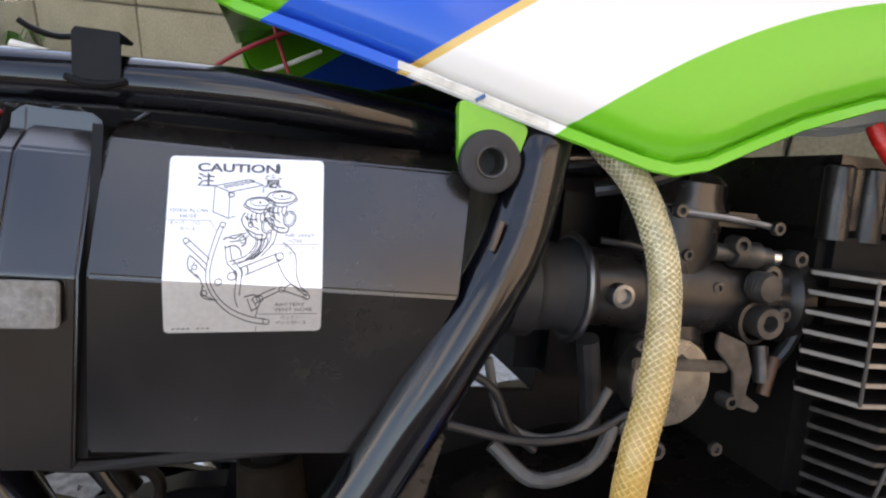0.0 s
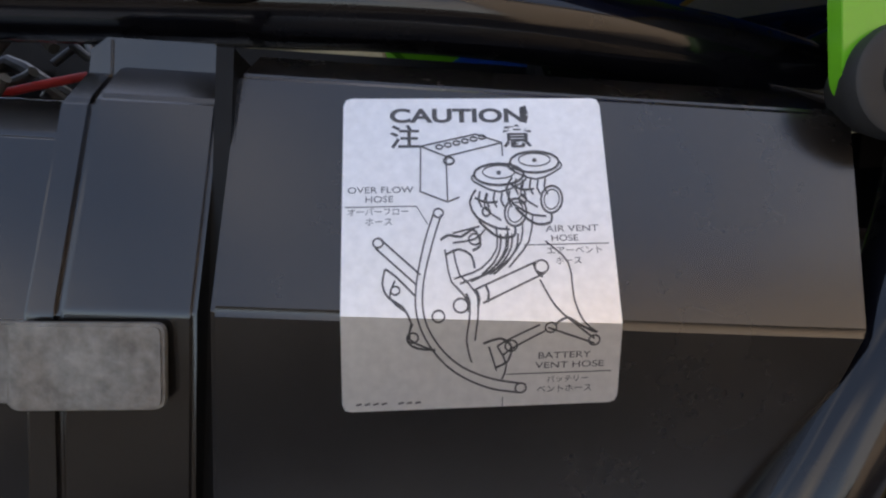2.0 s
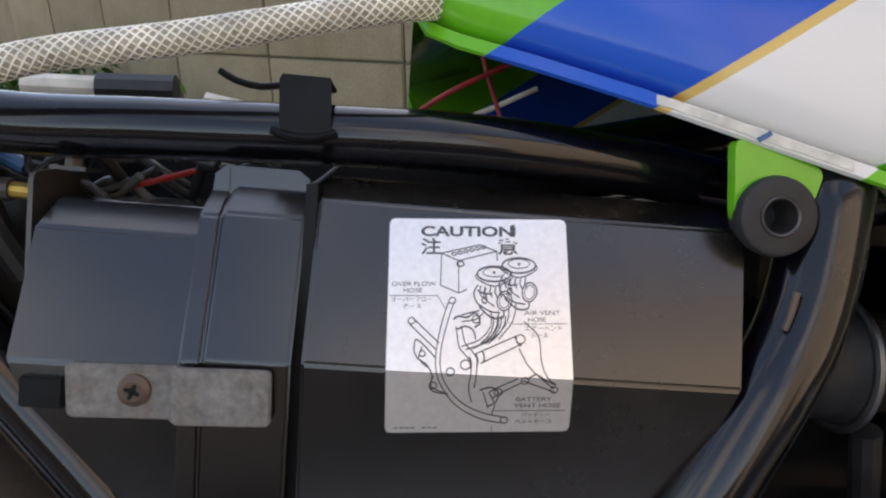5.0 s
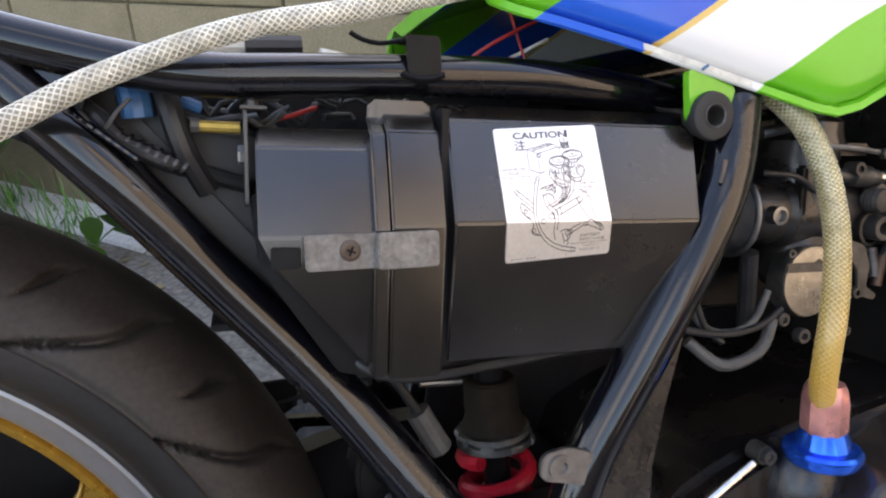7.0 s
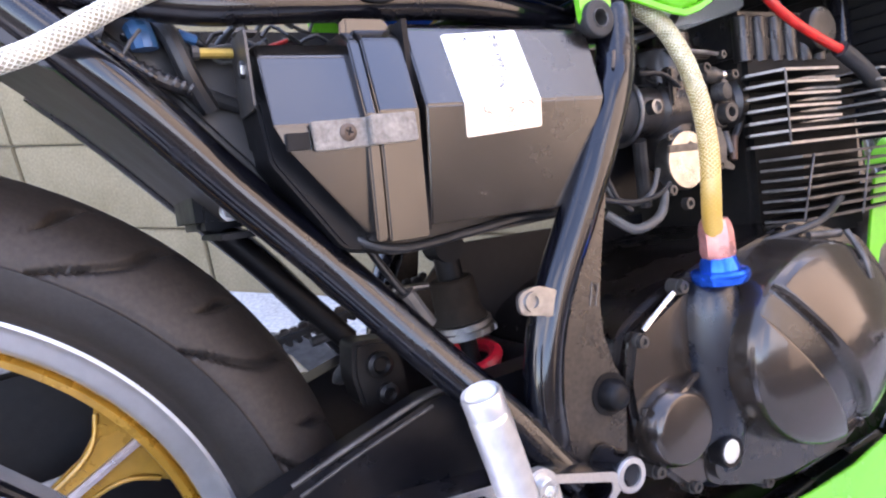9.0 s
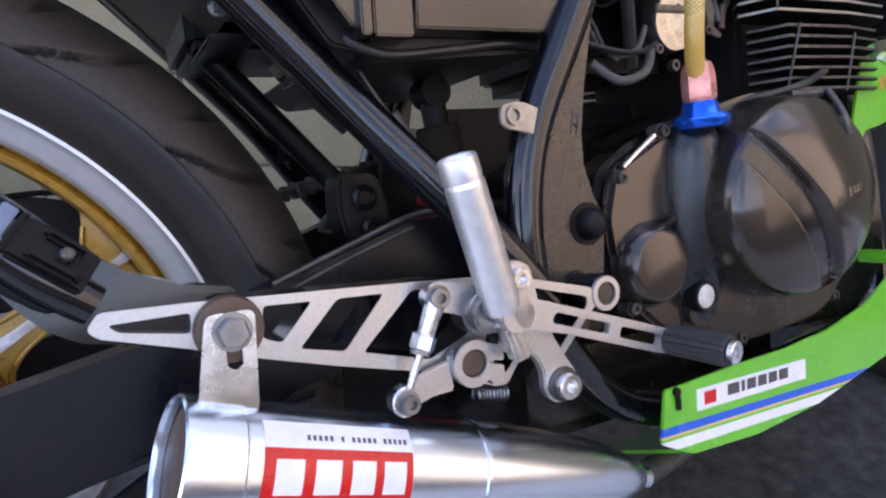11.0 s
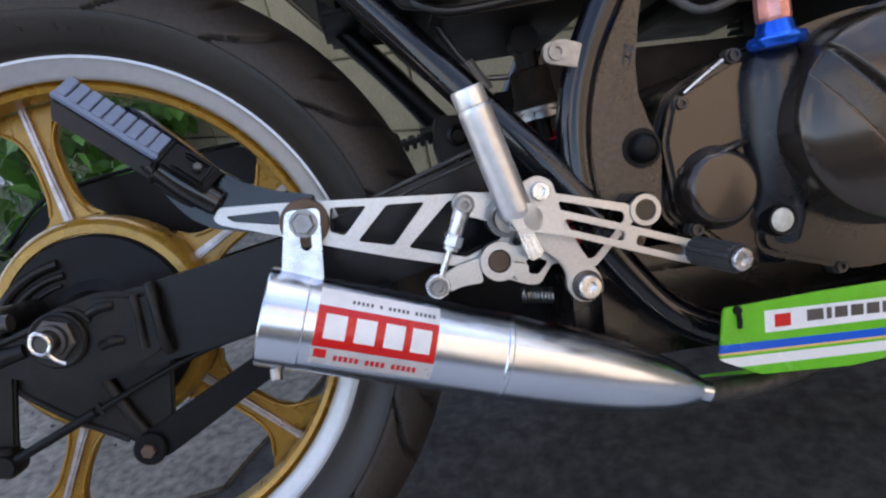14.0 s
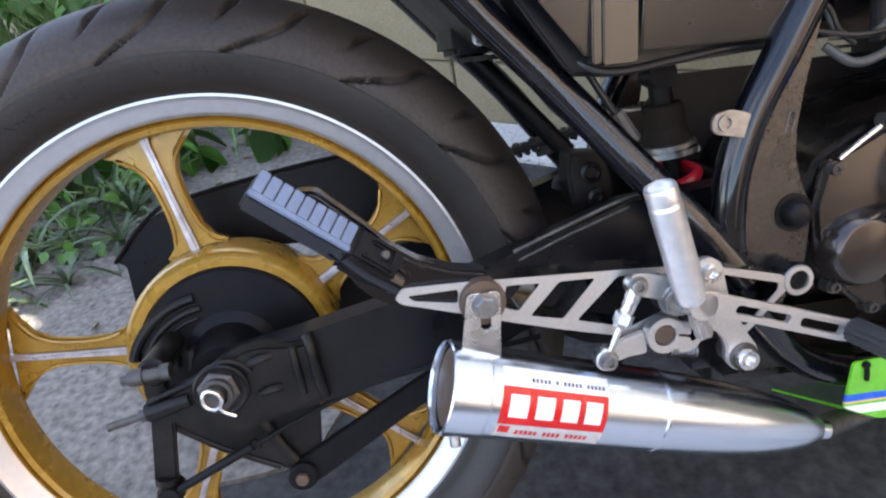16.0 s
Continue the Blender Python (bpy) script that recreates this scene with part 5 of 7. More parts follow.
    stay = tube(B(), [(0.318, 0.03, 0.468), (0.345, 0.03, 0.470), (0.352, 0.03, 0.452), (0.335, 0.03, 0.432), (0.372, 0.03, 0.435)], 0.0042, 10)
    part("chrome_stay", stay, old_alloy, arm)


def shock():
    axis = (0.12, 0, -1)
    bm = lathe(B(), [(0, 0.0165), (0.002, 0.0182), (0.020, 0.0192), (0.024, 0.0186), (0.033, 0.0222), (0.036, 0.0232), (0.038, 0.0200)], (0.4200, -0.036, 0.5085), axis, 32)
    body = part("shock_absorber", bm, shock_body, motorcycle, "grimy shock absorber with red spring")
    part("damper_rod", lathe(B(), [(0, 0.0105), (0.022, 0.0105), (0.026, 0.0085), (0.17, 0.0110)], (0.4175, -0.036, 0.5290), axis, 24), dull_black, body)
    eye = lathe(B(), [(-0.012, 0.013), (0.012, 0.013)], (0.4165, -0.036, 0.5350), RIGHT, 24)
    part("shock_eye", eye, dull_black, body)
    collar = lathe(B(), [(0, 0.0235), (0.001, 0.0255), (0.0045, 0.0255), (0.0050, 0.0232), (0.0062, 0.0232), (0.0067, 0.0268), (0.0115, 0.0268), (0.0122, 0.0245)], (0.4242, -0.036, 0.4735), axis, 40)
    for k in range(8):
        a = 2 * math.pi * (k + 0.3) / 8
        block(collar, (0.4252 + 0.0262 * math.cos(a), -0.036 + 0.0262 * math.sin(a), 0.4655), (0.009, 0.004, 0.0048), 0.0008, (0, 0, math.degrees(a) + 90))
    part("preload_collar", collar, zinc, body, "notched bare steel preload collar")
    part("spring", coil(B(), (0.4258, -0.036, 0.4560), (0.4390, -0.036, 0.346), 0.0232, 0.0058, 5.0), red_paint, body, "red coil spring")


fuel_tank()
hoses()
rear_wheel()
swingarm()
shock()


def rearset():
    """The foot rest hanger: a machined truss plate with peg, brake pedal and linkage."""
    outline = rounded([(0.1530, 0.4085), (0.1588, 0.4160), (0.1976, 0.4143), (0.2601, 0.4102), (0.3141, 0.4065), (0.3728, 0.4020), (0.3941, 0.3975), (0.4480, 0.3830), (0.4530, 0.3720), (0.4437, 0.3642), (0.4192, 0.3400),
                       (0.4080, 0.3430), (0.3870, 0.3470), (0.3765, 0.3330), (0.3680, 0.3335), (0.3240, 0.3522), (0.2703, 0.3672), (0.2290, 0.3802), (0.1946, 0.3922), (0.1575, 0.4040)], 0.003)
    slots = [rounded(q, 0.0025, 3) for q in ([(0.1616, 0.4096), (0.1985, 0.4093), (0.1975, 0.3990), (0.1663, 0.4052)], [(0.2332, 0.4068), (0.2588, 0.4050), (0.2411, 0.3859), (0.2310, 0.3902)],
                                           [(0.2729, 0.4041), (0.3000, 0.4026), (0.2743, 0.3747), (0.2496, 0.3809)], [(0.3168, 0.4014), (0.3494, 0.3996), (0.3600, 0.3830), (0.3505, 0.3690), (0.3248, 0.3596), (0.2845, 0.3719)],
                                           [(0.3673, 0.3590), (0.3840, 0.3485), (0.3755, 0.3400), (0.3688, 0.3420)], [(0.3960, 0.3915), (0.4440, 0.3775), (0.4440, 0.3720), (0.4180, 0.3465), (0.4020, 0.3490)])]
    bm = prism(B(), outline, -0.177, -0.152, slots)
    plate = part("rearset_plate", bm, frame_black, motorcycle, "black foot rest hanger with machined silver face")
    face = prism(B(), outline, -0.1785, -0.1772, slots, 0.0004)
    lathe(face, [(-0.010, 0.0122), (0.001, 0.0122), (0.0022, 0.0115), (0.0022, 0.0080), (-0.006, 0.0076)], (0.4602, -0.1775, 0.3770), RIGHT, 40)
    part("machined_face", face, cast_alloy, plate, "bare machined alloy face")
    part("boss", lathe(B(), [(0.0, 0.0135), (0.023, 0.0135), (0.026, 0.0120)], (0.4602, -0.152, 0.3770), RIGHT, 36), frame_black, plate)
    part("socket_bolt", bolt(B(), (0.4602, -0.1735, 0.3770), RIGHT, 0.0070, 0.004, kind="socket"), dull_black, plate)
    # hanger disc and the strap that carries the muffler
    part("rubber_washer", lathe(B(), [(-0.012, 0.0165), (0.002, 0.0172), (0.0045, 0.0162), (0.0050, 0.004)], (0.2150, -0.1800, 0.3985), RIGHT, 44), rusty, plate, "large dull steel washer")
    # linkage arms
    link = prism(B(), rounded([(0.3650, 0.4040), (0.3684, 0.4085), (0.3786, 0.4122), (0.3885, 0.4070), (0.3910, 0.3957), (0.3930, 0.3839), (0.3984, 0.3707), (0.4033, 0.3591), (0.4103, 0.3464), (0.4172, 0.3365), (0.4185, 0.3255), (0.4096, 0.3180), (0.3987, 0.3195),
                              (0.3918, 0.3289), (0.3928, 0.3399), (0.3880, 0.3505), (0.3791, 0.3580), (0.3646, 0.3710), (0.3516, 0.3785), (0.3487, 0.3891), (0.3615, 0.3991)], 0.0045), -0.1955, -0.1880, bevel=0.0012)
    carrier = part("pedal_carrier", link, cast_alloy, plate, "brushed alloy peg carrier")
    part("socket_bolt", bolt(B(), (0.3786, -0.1955, 0.4006), RIGHT, 0.0066, 0.0060, 0.0, "socket"), bright_alloy, carrier)
    part("spacer", lathe(B(), [(-0.020, 0.0110), (0.0012, 0.0110), (0.0018, 0.0102), (0.0018, 0.004)], (0.4060, -0.1955, 0.3303), RIGHT, 32), old_alloy, carrier)
    end = bolt(B(), (0.4060, -0.1970, 0.3303), RIGHT, 0.0082, 0.0075, 0.0, "socket")
    part("socket_bolt", end, bright_alloy, carrier, "polished socket bolt")
    rod = prism(B(), rounded([(0.3172, 0.3985), (0.3225, 0.4065), (0.3320, 0.4060), (0.3480, 0.4015), (0.3560, 0.3920), (0.3520, 0.3800), (0.3300, 0.3885), (0.3200, 0.3900)], 0.004), -0.1935, -0.1880, bevel=0.001)
    bell = part("bell_crank", rod, cast_alloy, plate)
    part("pivot_boss", lathe(B(), [(-0.012, 0.0140), (0.003, 0.0140), (0.0035, 0.0115), (0.006, 0.0115), (0.0065, 0.0125), (0.010, 0.0125), (0.012, 0.0100)], (0.3545, -0.1900, 0.3850), RIGHT, 36), zinc, bell, "stepped steel pivot boss")
    part("bolt", bolt(B(), (0.3254, -0.1935, 0.3976), RIGHT, 0.0058, 0.0045, 0.0076, "socket"), zinc, bell)
    push = tube(B(), [(0.3245, -0.192, 0.3950), (0.3150, -0.1918, 0.3740)], (0.0062, 0.0050), 18, curved=False)
    lathe(push, [(-0.001, 0.0052), (0.0, 0.0072), (0.0075, 0.0072), (0.0085, 0.0060), (0.0110, 0.0055)], (0.3165, -0.1918, 0.3775), (-0.42, 0, -0.95), 6)
    tube(push, [(0.3150, -0.1918, 0.3740), (0.3012, -0.1912, 0.3432)], 0.0024, 12, curved=False)
    lathe(push, [(-0.004, 0.0078), (0.004, 0.0078)], (0.3254, -0.190, 0.3976), RIGHT, 24)
    lathe(push, [(-0.0045, 0.0086), (0.0035, 0.0086), (0.0045, 0.0078)], (0.3012, -0.1890, 0.3432), RIGHT, 28)
    push_rod = part("push_rod", push, bright_alloy, plate, "short steel push rod with ball joints")
    part("bolt", bolt(B(), (0.3012, -0.1935, 0.3432), RIGHT, 0.0054, 0.0055, 0.0070, "socket"), zinc, push_rod)
    clamp = prism(B(), rounded([(0.3070, 0.3515), (0.3200, 0.3560), (0.3330, 0.3590), (0.3340, 0.3410), (0.3200, 0.3405), (0.3090, 0.3375)], 0.003), -0.1880, -0.1820, bevel=0.001)
    ring = [(0.3465 + 0.0140 * math.cos(a), 0.3550 + 0.0140 * math.sin(a)) for a in [radians(52 + 16 * k) for k in range(17)]]
    jaw = [(0.3575, 0.3400), (0.3658, 0.3395), (0.3662, 0.3505), (0.3560, 0.3530), (0.3560, 0.3552), (0.3662, 0.3530), (0.3664, 0.3635), (0.3610, 0.3640)]
    prism(clamp, ring + jaw, -0.1930, -0.1820, [ring2d(0.3462, 0.3552, 0.0084)], 0.0007)
    lever = part("brake_lever_clamp", clamp, cast_alloy, plate, "alloy clamp lever on a splined shaft")
    part("shaft", lathe(B(), [(-0.03, 0.0082), (0.0085, 0.0082), (0.0095, 0.0070)], (0.3462, -0.181, 0.3552), RIGHT, 28), rusty, lever)
    part("pinch_bolt", bolt(B(), (0.3625, -0.1875, 0.3645), (0, 0, 1), 0.0040, 0.0040, kind="socket"), dull_black, lever)
    # the foot peg, knurled
    base, tip = Vector((0.3620, -0.2060, 0.3775)), Vector((0.3325, -0.2165, 0.4735))
    way = (tip - base).normalized()
    peg = B()
    n = 72
    prof = [(0.004, 0.0060), (0.010, 0.0100), (0.012, 0.0110)] + [(0.014 + 0.00098 * k, 0.0108) for k in range(74)] + [(0.0870, 0.0104), (0.0880, 0.0100), (0.0886, 0.0110), (0.0985, 0.0111), (0.1005, 0.0104), (0.1000, 0.0085), (0.0960, 0.0080)]
    u = way.orthogonal().normalized()
    v = way.cross(u)
    loops = []
    for k, (along, r) in enumerate(prof):
        rough = 3 <= k < 77
        loops.append([base + way * along + (r + (0.00055 if rough and (i + k) % 2 else 0)) * (u * math.cos(2 * math.pi * i / n) + v * math.sin(2 * math.pi * i / n)) for i in range(n)])
    loft(peg, loops)
    foot = part("foot_peg", peg, peg_alloy, plate, "knurled bare alloy foot peg")
    lug = B()
    block(lug, base + way * -0.006, (0.0090, 0.0110, 0.034), 0.002, (0, -17, 0))
    lathe(lug, [(-0.012, 0.0068), (0.011, 0.0068), (0.0125, 0.0055)], base + Vector((0.004, 0, 0.0035)), (1, -0.2, -0.2), 20)
    block(lug, base + way * -0.010 + Vector((0.002, -0.004, 0)), (0.0070, 0.0060, 0.024), 0.002, (0, -24, 0))
    part("peg_mount", lug, bright_alloy, foot)
    part("peg_pin", lathe(B(), [(-0.006, 0.0046), (0.006, 0.0046), (0.008, 0.0030)], (0.3565, -0.2060, 0.3835), (-0.2, -1, 0.1), 20), zinc, foot)
    part("return_spring", coil(B(), (0.352, -0.1975, 0.3885), (0.352, -0.2060, 0.3860), 0.0108, 0.0014, 3, 6), zinc, foot)
    # the brake pedal
    arm = prism(B(), rounded([(0.3600, 0.3880), (0.3655, 0.3935), (0.3740, 0.3918), (0.3978, 0.3832), (0.4358, 0.3700), (0.4868, 0.3515), (0.4830, 0.3365), (0.4655, 0.3417), (0.4343, 0.3530), (0.3962, 0.3669), (0.3663, 0.3750), (0.3610, 0.3790)], 0.003), -0.2160, -0.2100,
                [rounded([(0.3895, 0.3810), (0.4297, 0.3670), (0.4279, 0.3605), (0.3865, 0.3750)], 0.0028, 3), rounded([(0.4384, 0.3638), (0.4713, 0.3520), (0.4690, 0.3450), (0.4361, 0.3570)], 0.0028, 3)], 0.0007)
    pedal = part("brake_pedal", arm, cast_alloy, motorcycle, "drilled alloy brake pedal with rubber toe peg")
    part("pedal_hub", lathe(B(), [(-0.010, 0.0105), (0.010, 0.0105)], (0.3640, -0.2060, 0.3840), RIGHT, 28), cast_alloy, pedal)
    toe = B()
    along = Vector((0.20, -1, -0.07)).normalized()
    u = along.orthogonal().normalized()
    v = along.cross(u)
    loft(toe, [[Vector((0.4790, -0.2130, 0.3475)) + along * s + (r - (0.0009 if k % 4 == 0 else 0)) * (u * math.cos(2 * math.pi * k / 56) + v * math.sin(2 * math.pi * k / 56)) for k in range(56)]
               for s, r in ((0, 0.0085), (0.0015, 0.0098), (0.040, 0.0098), (0.0415, 0.0085))])
    part("toe_peg", toe, rubber, pedal)
    part("toe_bolt", bolt(B(), (0.4875, -0.2545, 0.3445), (0.20, -1, -0.07), 0.0072, 0.0035, kind="socket"), bright_alloy, pedal)
    part("pedal_spring", coil(B(), (0.368, -0.150, 0.322), (0.392, -0.150, 0.318), 0.0055, 0.0011, 9, 6), zinc, plate)


def pillion_peg():
    """The folded passenger foot rest on its forked hinge and cast arm."""
    d = Vector((0.762, 0.068, -0.645)).normalized()
    w = Vector((0.58, 0.61, 0.54))
    w = (w - d * w.dot(d)).normalized()
    e = d.cross(w).normalized()
    if e.y > 0:
        e = -e
    turn = Matrix((d, w, e)).transposed()
    corner = Vector((0.0695, -0.1995, 0.4995))

    def at(a, b, c):
        return corner + d * a + w * b - e * c

    bm = B()
    block(bm, at(0.0372, 0.0102, 0.0142), (0.0745, 0.0205, 0.0265), 0.0022, turn)
    peg = part("pillion_peg", bm, peg_rubber, motorcycle, "folded black rubber passenger foot rest")
    # the worn tread: bars with narrow slits between them, joined along the near edge; sky sheen painted in their colour
    for k in range(9):
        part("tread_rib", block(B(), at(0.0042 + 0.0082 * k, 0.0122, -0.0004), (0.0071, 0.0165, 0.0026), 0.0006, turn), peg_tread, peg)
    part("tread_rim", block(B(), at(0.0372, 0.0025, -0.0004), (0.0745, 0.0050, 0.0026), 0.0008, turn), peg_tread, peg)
    part("end_plate", block(B(), at(0.0755, 0.0102, 0.0142), (0.0022, 0.0230, 0.0290), 0.0006, turn), dull_black, peg)
    # forked hinge: a core between two lips, with a stop above and the pin through it
    part("peg_hinge", block(B(), at(0.0905, 0.0115, 0.0150), (0.0290, 0.0170, 0.0175), 0.0020, turn), dull_black, peg)
    lip = B()
    block(lip, at(0.0940, 0.0108, 0.0030), (0.0350, 0.0225, 0.0050), 0.0016, turn)
    lip = part("hinge_lip", lip, dull_black, peg)
    for a, b, size in ((0.0960, 0.0040, (0.0240, 0.0060, 0.0060)), (0.0960, 0.0180, (0.0200, 0.0055, 0.0060)), (0.1050, 0.0108, (0.0060, 0.0190, 0.0060))):
        part("hinge_stop", block(B(), at(a, b, 0.0), size, 0.0020, turn), dull_black, peg)
    foot = B()
    block(foot, at(0.0925, 0.0108, 0.0262), (0.0350, 0.0225, 0.0052), 0.0016, turn)
    tube(foot, [at(0.0780, 0.0005, 0.0262), at(0.1060, 0.0005, 0.0262), at(0.1120, 0.0050, 0.0250)], 0.0030, 10)
    part("hinge_foot", foot, dull_black, peg)
    part("hinge_pin", lathe(B(), [(-0.018, 0.0032), (0.018, 0.0032), (0.019, 0.0024)], at(0.098, 0.0115, 0.0145), e, 14), old_alloy, peg)
    outline = rounded([(0.097, 0.4925), (0.110, 0.4915), (0.1237, 0.478), (0.1412, 0.4613), (0.1553, 0.4455), (0.1743, 0.4321), (0.1982, 0.4225), (0.222, 0.4180), (0.222, 0.3920), (0.1838, 0.3945),
                       (0.1508, 0.4020), (0.1371, 0.4103), (0.1276, 0.4211), (0.1120, 0.4450), (0.0900, 0.4750), (0.0850, 0.4870)], 0.004)
    arm = prism(B(), outline, -0.1735, -0.1500, bevel=0.0035)
    tube(arm, [(0.120, -0.1745, 0.4560), (0.140, -0.1765, 0.4340), (0.158, -0.1755, 0.4190)], (0.0125, 0.0095), 16)
    part("peg_arm", arm, frame_black, peg, "gloss black cast arm")


def exhaust():
    rear, joint, tip = Vector((0.1796, -0.1821, 0.3379)), Vector((0.3403, -0.1696, 0.2834)), Vector((0.4985, -0.1525, 0.2268))
    way = (joint - rear).normalized()
    length = (joint - rear).length
    bm = lathe(B(), [(0.004, 0.0290), (0.060, 0.0285), (0.060, 0.0295), (0.001, 0.0322), (-0.002, 0.0335), (-0.001, 0.0348), (0.002, 0.0350), (0.026, 0.0348), (0.0268, 0.0342), (0.028, 0.0341), (length - 0.002, 0.0325),
                     (length - 0.001, 0.0332), (length + 0.002, 0.0332), (length + 0.003, 0.0322)], rear, way, 72, caps=False)
    can = part("muffler", bm, steel, motorcycle, "short polished steel muffler with red sticker", 25)
    bm = lathe(B(), [(q.x, q.y) for q in spline([(0.0, 0.0323, 0), (0.02, 0.0320, 0), (0.06, 0.0303, 0), (0.105, 0.0266, 0), (0.138, 0.0212, 0), (0.156, 0.0165, 0), (0.169, 0.0115, 0)])] + [(0.1695, 0.0095), (0.18, 0.0090)], joint, (tip - joint), 56)
    part("muffler_cone", bm, steel, can, "tapered polished steel cone")
    part("inner_pipe", lathe(B(), [(0.004, 0.0298), (0.058, 0.029), (0.058, 0.001)], rear, way, 40), rusty, can, "sooty brown tail pipe")
    pipe = tube(B(), [tuple(tip - (tip - joint) * 0.05), (0.530, -0.135, 0.216), (0.60, -0.11, 0.212), (0.75, -0.05, 0.215), (0.95, 0.0, 0.23)], 0.0098, 18)
    part("exhaust_pipe", pipe, old_alloy, can, "dull heat-stained exhaust pipe")
    strap = prism(B(), rounded([(0.2030, 0.4080), (0.2270, 0.4080), (0.2235, 0.3560), (0.1945, 0.3600)], 0.005), -0.1890, -0.1862,
                  [[(0.2110, 0.3920), (0.2190, 0.3920), (0.2185, 0.3815), (0.2150, 0.3790), (0.2110, 0.3815)]], 0.0005)
    hanger = part("hanger_strap", strap, bright_alloy, can, "bare alloy hanger strap with slotted hole")
    part("bolt", bolt(B(), (0.2150, -0.1890, 0.3985), RIGHT, 0.0080, 0.0060, 0.0098), zinc, hanger)
    low = rear + way * 0.014
    part("clamp_screw", bolt(B(), low + Vector((-0.010, -0.010, -0.0318)), (0, -0.3, -1), 0.0042, 0.008, kind="socket"), zinc, can)
    # the sticker wraps the can: a red field with four white blocks above a pale strip
    side = Vector(RIGHT)
    upper = way.cross(side).normalized()
    if upper.z < 0:
        upper = -upper
    side = upper.cross(way).normalized() * (1 if upper.cross(way).y < 0 else -1)

    def on_can(s, h, out):
        """A place on the can: s along it, h round it upward from its side."""
        r = 0.0341 - 0.0016 * (s - 0.028) / (length - 0.03) + out
        a = h / 0.035
        return rear + way * s + r * (side * math.cos(a) + upper * math.sin(a))

    def patch(bm, s0, s1, h0, h1, out, n=10):
        rows = [[bm.verts.new(on_can(s, h0 + (h1 - h0) * k / n, out)) for k in range(n + 1)] for s in (s0, s1)]
        for k in range(n):
            bm.faces.new((rows[0][k], rows[0][k + 1], rows[1][k + 1], rows[1][k]))

    bm = B()
    patch(bm, 0.0342, 0.1170, -0.0075, 0.0212, 0.0003)
    sticker = part("sticker", bm, sticker_red, can, "red sticker with four white blocks")
    bm = B()
    patch(bm, 0.0335, 0.1175, -0.0220, -0.0077, 0.0003)
    part("lower_strip", bm, sticker_foil, sticker)
    bm = B()
    patch(bm, 0.0342, 0.1170, 0.0214, 0.0362, 0.0003)
    part("upper_strip", bm, sticker_white, sticker)
    bm = B()
    for k in range(19):
        if k not in (5, 7, 13):
            patch(bm, 0.0560 + 0.0031 * k, 0.0560 + 0.0031 * k + 0.0018, 0.0255, 0.0285, 0.0006, 3)
    part("small_print", bm, label_ink, sticker)["kind"] = "stuff"
    for near, far in ((0.0400, 0.0545), (0.0605, 0.0745), (0.0805, 0.0940), (0.0990, 0.1125)):
        bm = B()
        patch(bm, near, far, -0.0012, 0.0158, 0.0006)
        part("white_block", bm, sticker_white, sticker)
    bm = B()
    for k in range(16):
        if k not in (5, 10):
            patch(bm, 0.0496 + 0.0036 * k, 0.0496 + 0.0036 * k + 0.0024, -0.0170, -0.0126, 0.0006, 3)
    part("small_print", bm, sticker_red, sticker)["kind"] = "stuff"
    bm = B()
    patch(bm, 0.0360, 0.0445, -0.0160, -0.0090, 0.0006, 4)
    part("round_mark", bm, sticker_red, sticker)


